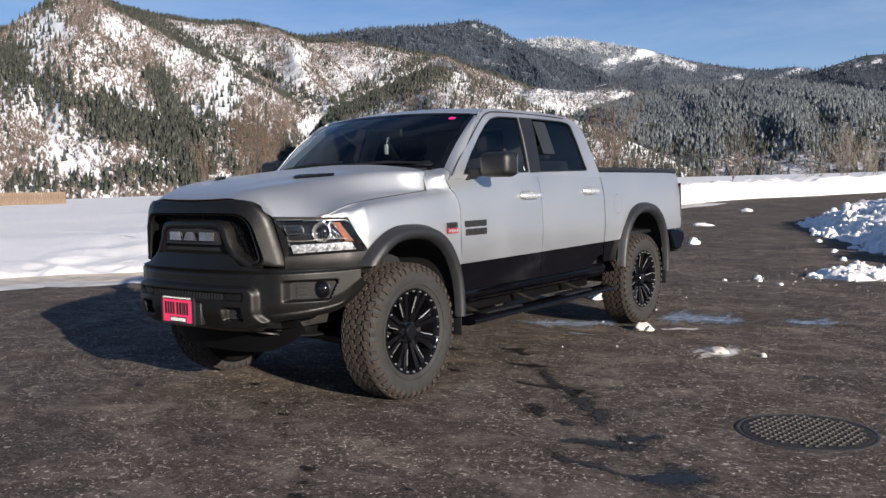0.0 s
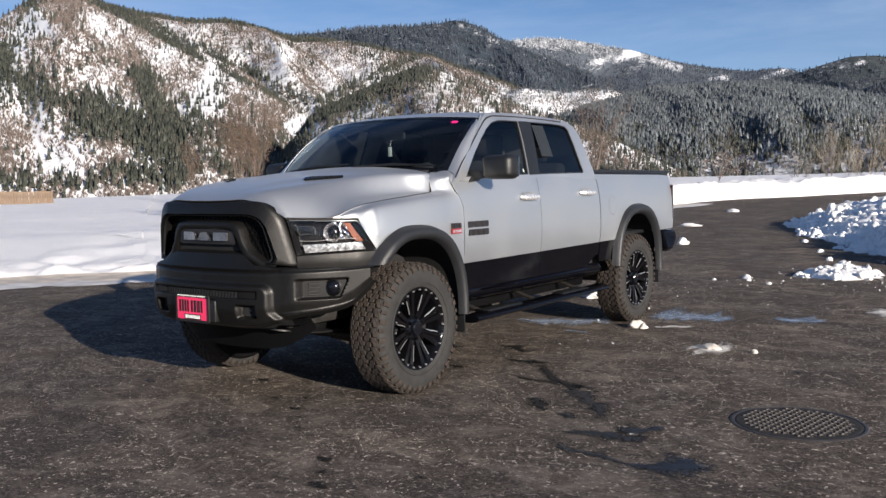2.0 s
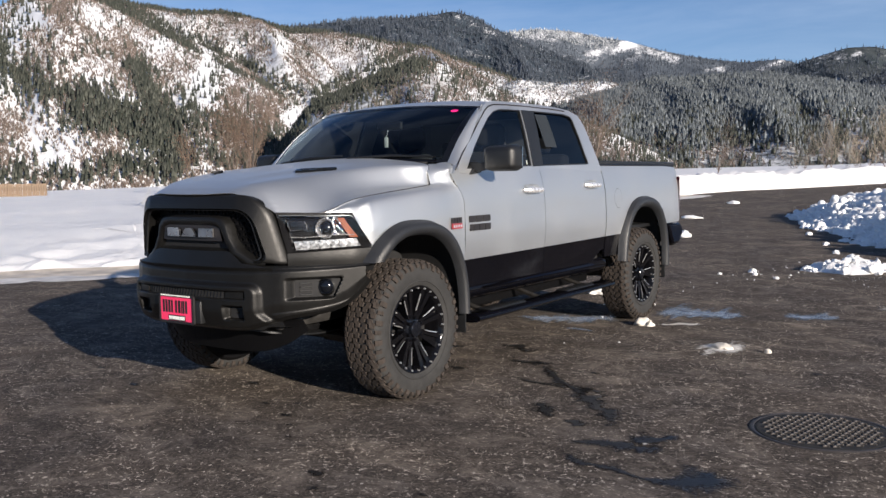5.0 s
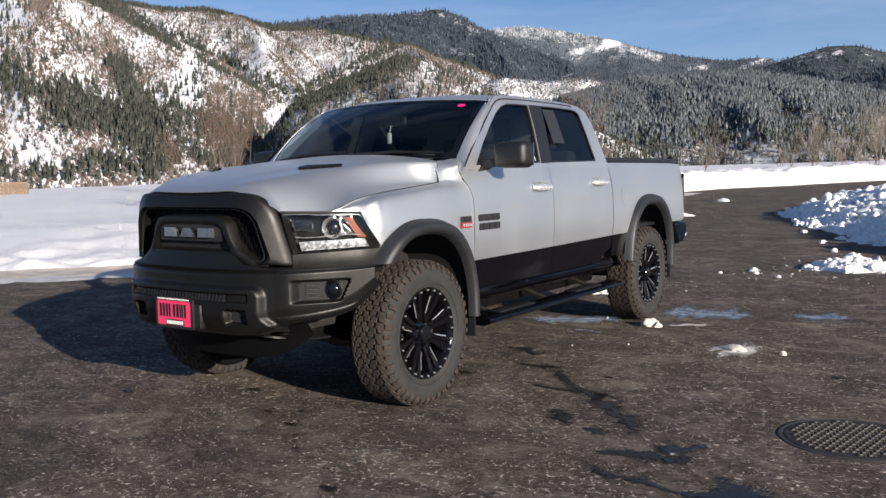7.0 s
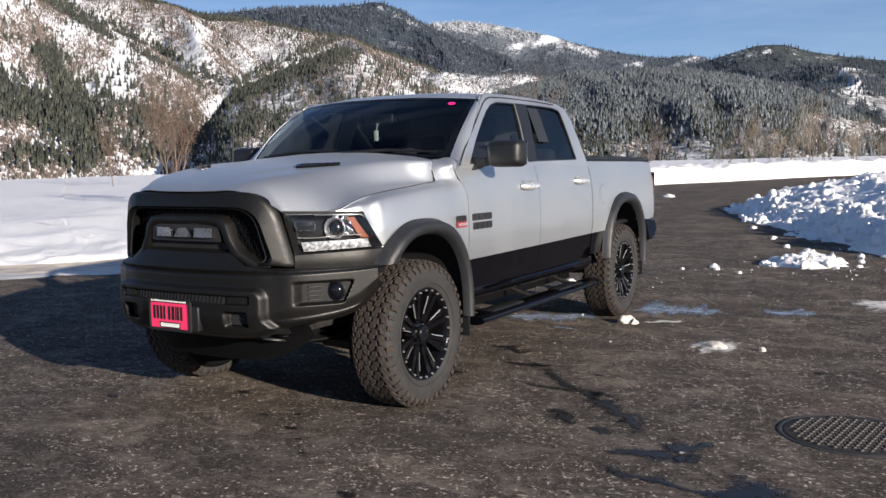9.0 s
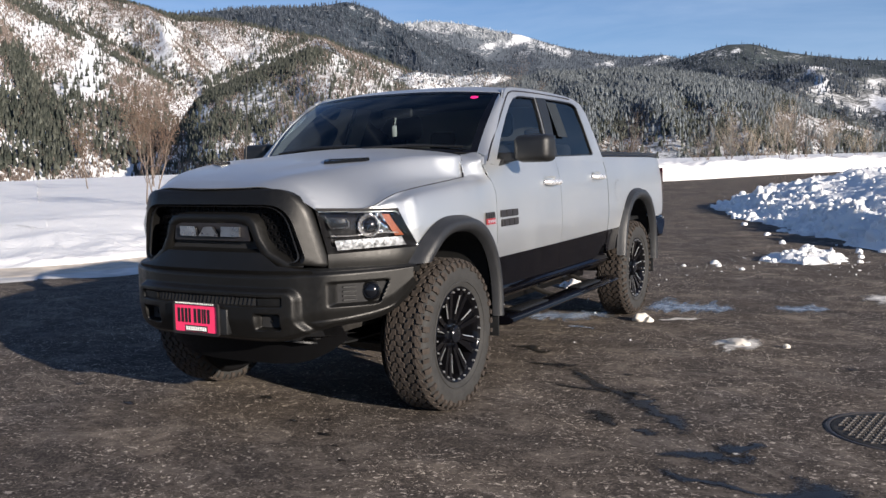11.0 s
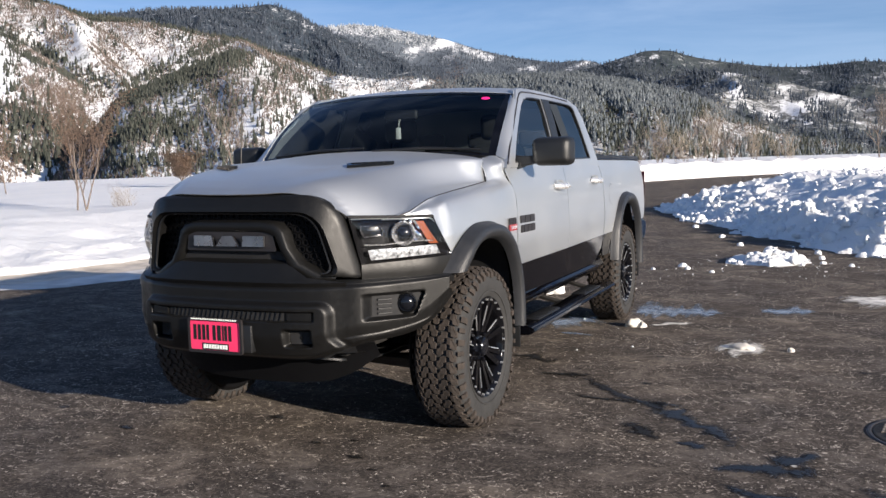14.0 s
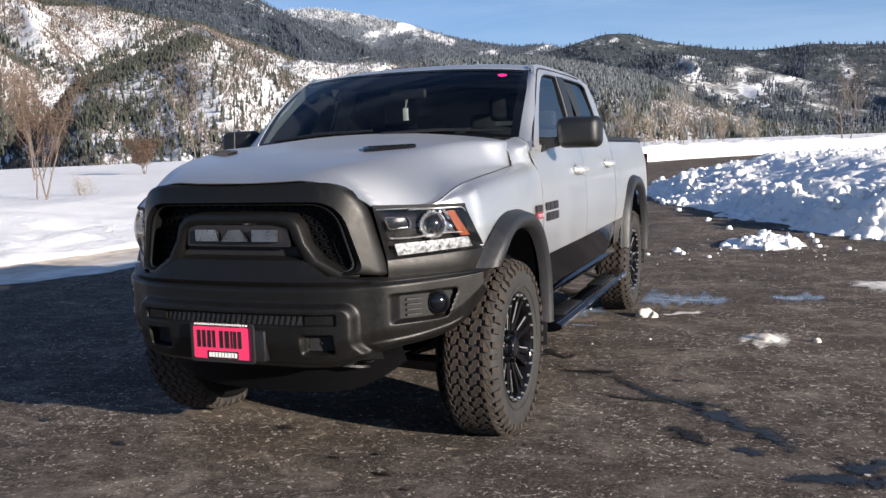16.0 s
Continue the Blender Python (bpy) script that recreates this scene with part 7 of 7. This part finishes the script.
blot("damp_trickle", DS, "stain", [(1.20, 0.78), (1.39, 0.72), (1.55, 0.72), (1.68, 0.65)], [0.015, 0.022, 0.022, 0.03], M_SOOT, 55, ragged=0.8)
blot("damp_patch", DS, "stain", [(1.70, 0.66), (1.83, 0.71), (1.92, 0.68)], [0.06, 0.09, 0.05], M_WET, 53, ragged=0.8)
blot("damp_patch", DS, "stain", [(1.62, 0.31), (1.75, 0.18), (1.93, -0.01)], [0.025, 0.045, 0.03], M_SOOT, 57, ragged=0.9)
blot("damp_patch", DS, "stain", [(1.94, 0.03), (2.04, -0.02), (2.14, -0.07)], [0.03, 0.06, 0.03], M_WET, 58, ragged=0.8)
blot("damp_patch", "dark damp patch with a chip of ice on asphalt", "stain", [(2.12, -0.36), (2.26, -0.29), (2.36, -0.25), (2.47, -0.23), (2.56, -0.20), (2.66, -0.13)], [0.015, 0.03, 0.06, 0.11, 0.13, 0.07], M_WET, 56, ragged=0.8)
blot("damp_patch", DS, "stain", [(2.42, -0.20), (2.54, -0.08), (2.64, 0.09)], [0.04, 0.06, 0.02], M_WET, 61, z=0.007, ragged=0.8)
blot("ice_chip", "small white star of ice on the damp asphalt", "ice", [(2.49, -0.185), (2.52, -0.17), (2.56, -0.165)], [0.008, 0.020, 0.008], M_CRUST, 156, 0.009, 0.9)
blot("damp_trickle", DS, "stain", [(2.14, -0.43), (2.29, -0.54), (2.40, -0.61), (2.50, -0.60), (2.60, -0.62), (2.69, -0.65), (2.80, -0.65), (2.93, -0.57), (3.07, -0.47), (3.20, -0.47)], [0.012, 0.03, 0.035, 0.03, 0.03, 0.035, 0.06, 0.10, 0.11, 0.06], M_WET, 59, ragged=0.7)
drop = random.Random(12)
for i in range(26):
    a = i / 26
    x, y = 0.75 + 1.75 * a + drop.gauss(0, 0.10), 1.62 - 1.75 * a + drop.gauss(0, 0.10)
    w = drop.uniform(0.012, 0.032)
    blot("damp_spot", "small dark damp spot on the asphalt", "stain", [(x - w * 1.8, y + 0.5 * w), (x, y), (x + w * 1.8, y - 0.6 * w)], [w * 0.3, w * 0.7, w * 0.3], M_SOOT, 200 + i, ragged=0.7)
k = 61
for x, y, w in ((1.41, -1.40, 0.05), (1.66, -1.70, 0.06), (-0.22, -0.29, 0.06), (0.69, 0.83, 0.07), (0.25, -0.62, 0.03), (0.55, -0.75, 0.045), (0.72, -0.88, 0.03), (0.42, -0.52, 0.03), (0.88, -1.05, 0.025), (1.55, -1.55, 0.03), (0.2, 1.5, 0.08), (0.50, 0.98, 0.04), (2.0, -1.35, 0.03), (-0.9, -0.75, 0.05), (-1.6, -0.55, 0.05), (1.05, -0.2, 0.02), (2.9, 1.9, 0.04), (1.55, 2.0, 0.035)):
    blot("damp_spot", "small dark damp spot on the asphalt", "stain", [(x - w * 1.6, y + 0.4 * w), (x, y), (x + w * 1.6, y - 0.3 * w)], [w * 0.3, w * 0.62, w * 0.25], M_SOOT, k, ragged=0.6)
    k += 1
IC = "thin bluish ice sheet on the asphalt"
blot("ice_patch", IC, "ice", [(-0.2, 3.05), (0.45, 3.20), (0.85, 3.48)], [0.10, 0.26, 0.14], M_ICE, 91, 0.004, 0.6)
blot("ice_patch", IC, "ice", [(0.85, 3.98), (1.2, 4.03), (1.65, 4.05), (1.85, 4.06)], [0.16, 0.36, 0.26, 0.10], M_ICE, 92, 0.004, 0.6)
blot("ice_patch", IC, "ice", [(2.02, 4.33), (2.3, 4.32), (2.62, 4.32)], [0.10, 0.20, 0.10], M_ICE, 93, 0.004, 0.6)
blot("ice_patch", IC, "ice", [(0.55, 2.72), (0.75, 2.70), (0.92, 2.64)], [0.02, 0.05, 0.02], M_ICE, 94, 0.004, 0.6)
blot("frost_streak", "crusted snow streak beside a tyre", "snow", [(1.20, 3.22), (1.40, 3.36), (1.62, 3.48)], [0.05, 0.09, 0.03], M_CRUST, 95, 0.007, 0.7)
blot("snow_patch", "thin melting snow patch on the asphalt", "snow", [(2.72, 5.35), (3.0, 5.15), (3.5, 4.95), (4.2, 5.0)], [0.12, 0.30, 0.40, 0.28], M_CRUST, 96, 0.012, 0.4)
blot("snow_patch", "thin melting snow patch on the asphalt", "snow", [(1.86, 2.50), (2.06, 2.45), (2.28, 2.47)], [0.10, 0.26, 0.14], M_CRUST, 97, 0.010, 0.5)


def snow_lump(x, y, sx, sy, h, seed, label="lump of white snow lying on the asphalt"):
    bm = bmesh.new()
    bmesh.ops.create_icosphere(bm, subdivisions=3, radius=1)
    off = Vector((seed * 3.1, seed * 1.7, 0))
    for v in bm.verts:
        n_ = noise.fractal(v.co * 1.3 + off, 1.0, 2.0, 3) * 0.40 + noise.noise(v.co * 4.5 + off) * 0.14
        c_ = v.co * (1 + n_)
        v.co = Vector((c_.x * sx, c_.y * sy, max(-0.15, c_.z) * h))
    ob = part("snow_lump", bm, M_OLD if y < 4 else M_LUMP, None, sharp=60)
    ob.matrix_basis = pose(x, y, float(lie(y)) + 0.10 * h, 0, 0, seed * 47 % 360)
    return tagged(ob, label, "snow lump", "snow lumps on the asphalt")


LUMPS = [(1.12, 3.20, 0.075, 0.055, 0.060), (1.19, 3.19, 0.05, 0.04, 0.035), (2.08, 2.47, 0.10, 0.065, 0.040), (2.42, 2.48, 0.025, 0.022, 0.03),
         (-1.70, 12.06, 0.10, 0.09, 0.11), (-2.0, 12.1, 0.10, 0.05, 0.04), (-4.45, 24.1, 0.20, 0.15, 0.09), (-3.4, 17.2, 0.25, 0.12, 0.07), (-0.10, 4.88, 0.12, 0.10, 0.10), (-0.25, 4.95, 0.08, 0.06, 0.05),
         (0.92, 7.35, 0.05, 0.045, 0.05), (1.02, 7.10, 0.035, 0.03, 0.035), (2.62, 7.95, 0.04, 0.035, 0.035), (2.37, 7.75, 0.035, 0.03, 0.03), (2.95, 7.75, 0.035, 0.03, 0.03), (1.35, 6.85, 0.03, 0.03, 0.03), (0.6, 7.0, 0.025, 0.025, 0.025),
         (2.12, 8.25, 0.10, 0.08, 0.08), (2.28, 8.35, 0.07, 0.06, 0.06), (1.85, 8.15, 0.12, 0.10, 0.09), (1.48, 7.85, 0.10, 0.07, 0.05), (2.60, 8.45, 0.045, 0.04, 0.045),
         (1.42, 10.0, 0.05, 0.045, 0.045), (1.0, 11.3, 0.06, 0.05, 0.05), (0.3, 13.2, 0.07, 0.06, 0.06), (2.55, 9.0, 0.05, 0.045, 0.05)]
for i, (x, y, sx, sy, h) in enumerate(LUMPS):
    snow_lump(x, y, sx, sy, h, i + 1)

# crumbs of snow and pale grit strewn about
g = np.random.default_rng(5)
n = 300
cx = np.r_[g.normal(2.0, 0.9, 150), g.uniform(-2, 3.5, 60), g.uniform(-5, 2, 90)]
cy = np.r_[g.normal(7.3, 0.45, 150), g.uniform(2, 9, 60), g.uniform(8, 24, 90)]
r = 0.003 + 0.012 * g.random(n) ** 4
ov = np.array([(1, 0, 0), (-1, 0, 0), (0, 1, 0), (0, -1, 0), (0, 0, 1), (0, 0, -0.4)])
of = np.array([(0, 2, 4), (2, 1, 4), (1, 3, 4), (3, 0, 4), (2, 0, 5), (1, 2, 5), (3, 1, 5), (0, 3, 5)])
cv = np.stack([cx, cy, lie(cy) + r * 0.4], -1)[:, None] + ov[None] * r[:, None, None] * (0.7 + 0.6 * g.random((n, 6, 1)))
crumbs = mesh_ob("snow_crumbs", cv.reshape(-1, 3), (np.arange(n)[:, None, None] * 6 + of[None]).reshape(-1, 3), M_LUMP, smooth=False)
tagged(crumbs, "small crumbs of snow strewn over the asphalt", "snow crumbs", kind="stuff")

# ---- trees and brush at the edge of the bench ----


def ground_at(x, y):
    return float(lie(y)) + 0.10


def bare_tree(x, y, height, seed, spread=0.34, trunks=1, leaf=0.0, label="bare deciduous tree standing in snow", twig_mat=None, name="bare_tree", fine=1.0, orders=4, bare_below=0.0):
    g2 = random.Random(seed)
    verts, faces, stems = [], [], []
    tv, tf = [], []

    def seg(p0, p1, r0, r1, sides, V, F):
        d = (p1 - p0).normalized()
        a = d.orthogonal().normalized()
        b3 = d.cross(a)
        i0 = len(V)
        for p, r_ in ((p0, r0), (p1, r1)):
            for k_ in range(sides):
                V.append(p + (a * math.cos(6.2832 * k_ / sides) + b3 * math.sin(6.2832 * k_ / sides)) * r_)
        for k_ in range(sides):
            F.append((i0 + k_, i0 + (k_ + 1) % sides, i0 + sides + (k_ + 1) % sides, i0 + sides + k_))

    def grow(p, d, length, r_, depth):
        steps = 4 if depth < 2 else 3
        for k_ in range(steps):
            d = (d + Vector((g2.gauss(0, 0.10), g2.gauss(0, 0.10), 0.06 + g2.gauss(0, 0.05)))).normalized()
            q5 = p + d * (length / steps)
            r2 = r_ * 0.82
            if depth < 2:
                seg(p, q5, r_, r2, 6, verts, faces)
            else:
                seg(p, q5, r_, r2, 3, tv, tf)
            p, r_ = q5, r2
            if depth < orders and k_ >= (1 if depth == 0 else 0):
                for _ in range(2 if depth < 3 else 1):
                    ang = g2.uniform(0, 6.2832)
                    side = Vector((math.cos(ang), math.sin(ang), g2.uniform(0.1, 0.7)))
                    grow(p, (d * (1 - spread) + side * (spread + 0.25)).normalized(), length * g2.uniform(0.42, 0.62), r_ * 0.55, depth + 1)
        if leaf and depth >= orders - 1 and p.z > bare_below * height:
            for _ in range(1 if orders > 3 else 3):
                c_ = p + Vector((g2.gauss(0, 0.08), g2.gauss(0, 0.08), g2.gauss(0, 0.08)))
                i0 = len(tv)
                e_ = Vector((g2.uniform(-1, 1), g2.uniform(-1, 1), g2.uniform(-1, 1))).normalized()
                f_ = e_.orthogonal().normalized()
                tv.extend([c_ - e_ * leaf, c_ + f_ * leaf * 0.6, c_ + e_ * leaf, c_ - f_ * leaf * 0.6])
                tf.append((i0, i0 + 1, i0 + 2, i0 + 3))
    for t_ in range(trunks):
        base = Vector((g2.gauss(0, 0.12) if trunks > 1 else 0, g2.gauss(0, 0.12) if trunks > 1 else 0, -0.3))
        lean = Vector((g2.gauss(0, 0.16 if trunks > 1 else 0.03), g2.gauss(0, 0.1 if trunks > 1 else 0.03), 1)).normalized()
        grow(base, lean, height * 0.72 * g2.uniform(0.85, 1.1), 0.011 * height * fine, 0)
        stems.append((list(verts), list(faces)))
        verts.clear()
        faces.clear()
    tree = new(name)
    tagged(tree, label, "tree")
    for stem_v, stem_f in stems:
        mesh_ob("trunk", stem_v, stem_f, M_BARK, parent=tree)
    if tv:
        mesh_ob("crown", tv, tf, twig_mat or M_BARK, smooth=False, parent=tree)
    tree.matrix_basis = pose(x, y, ground_at(x, y), 0, 0, seed * 31 % 360)
    return tree


bare_tree(-16.9, 14.4, 3.3, 8, 0.18, 3, 0.030, "slender russet-leaved tree standing in the snow field", M_TWIG, fine=0.8, orders=3, bare_below=0.62)
bare_tree(-17.2, 16.3, 1.1, 4, 0.45, 4, 0.0, "low bare bush in the snow field", M_DRY, "bush")
bare_tree(-9.6, 37.5, 3.0, 5, 0.36, 2, 0.0, "bare many-branched tree behind the snow bank", M_BARK)
bare_tree(-12.5, 30.5, 4.5, 6, 0.46, 1, 0.018, "reddish bare tree standing behind the truck", M_TWIG)
bare_tree(-14.0, 33.0, 4.1, 16, 0.46, 1, 0.018, "reddish bare tree standing behind the truck", M_TWIG)
for x, y, h, sd_ in ((-29.0, 37.5, 5.6, 7), (-28.3, 38.2, 4.6, 8), (-27.6, 38.6, 3.8, 9)):
    bare_tree(x, y, h, sd_, 0.22, 1, 0.0, "thin bare aspen sapling", M_BARK, "sapling", 0.7)
bare_tree(-31.5, 36.0, 2.1, 10, 0.5, 5, 0.04, "reddish brown bush on the snow field", M_TWIG, "bush")
bare_tree(-34.5, 31.0, 4.6, 17, 0.38, 1, 0.03, "reddish bare tree beyond the snow field", M_TWIG)
bare_tree(-37.5, 29.0, 3.4, 18, 0.38, 1, 0.03, "reddish bare tree beyond the snow field", M_TWIG)
for i, (x, y, h) in enumerate(((-6.9, 43.5, 2.3), (-5.8, 44.2, 2.9), (-4.6, 45.2, 2.6), (-3.4, 47.0, 3.6), (-2.4, 48.0, 3.0), (-1.2, 49.5, 2.6), (0.4, 51.5, 2.2))):
    bare_tree(x, y, h, 20 + i, 0.20, 4, 0.0, "pale dry brush clump behind the snow bank", M_DRY, "bush", 0.8)
bare_tree(5.6, 56.0, 4.8, 30, 0.34, 2, 0.0, "bare tree behind the snow bank", M_BARK)

# ---- board fence on the far side of the snow field ----
fence = new("fence")
tagged(fence, "weathered brown board fence beyond the snow field", "fence")
board = bpy.data.meshes.new("board")
bm = block(-0.068, 0.068, -0.012, 0.012, 0, 1.45, 0.004, 1)
bm.to_mesh(board)
bm.free()
board.materials.append(M_FENCE)
post = block(-0.05, 0.05, 0.02, 0.12, 0, 1.5, 0.006, 1)
pm = bpy.data.meshes.new("post")
post.to_mesh(pm)
post.free()
pm.materials.append(M_FENCE)
f0, f1 = np.array([-56.5, 18.0]), np.array([-47.6, 25.9])
ln = float(np.hypot(*(f1 - f0)))
rot = math.degrees(math.atan2(*(f1 - f0)[::-1]))
nb = int(ln / 0.146)
for i in range(nb):
    c = f0 + (f1 - f0) * (i + 0.5) / nb
    o = new("board", board)
    o.parent = fence
    o.matrix_basis = pose(c[0], c[1], 0.02 + 0.03 * random.random(), 0, 0.6 * (random.random() - 0.5), rot)
    if i % 16 == 0:
        o = new("post", pm)
        o.parent = fence
        o.matrix_basis = pose(c[0], c[1], 0.0, 0, 0, rot)
for z in (0.35, 1.15):
    me = bpy.data.meshes.new("rail")
    bm = block(-ln / 2, ln / 2, 0.014, 0.05, z, z + 0.09, 0.004, 1)
    bm.to_mesh(me)
    bm.free()
    me.materials.append(M_FENCE)
    o = new("rail", me)
    o.parent = fence
    c = (f0 + f1) / 2
    o.matrix_basis = pose(c[0], c[1], 0.0, 0, 0, rot)
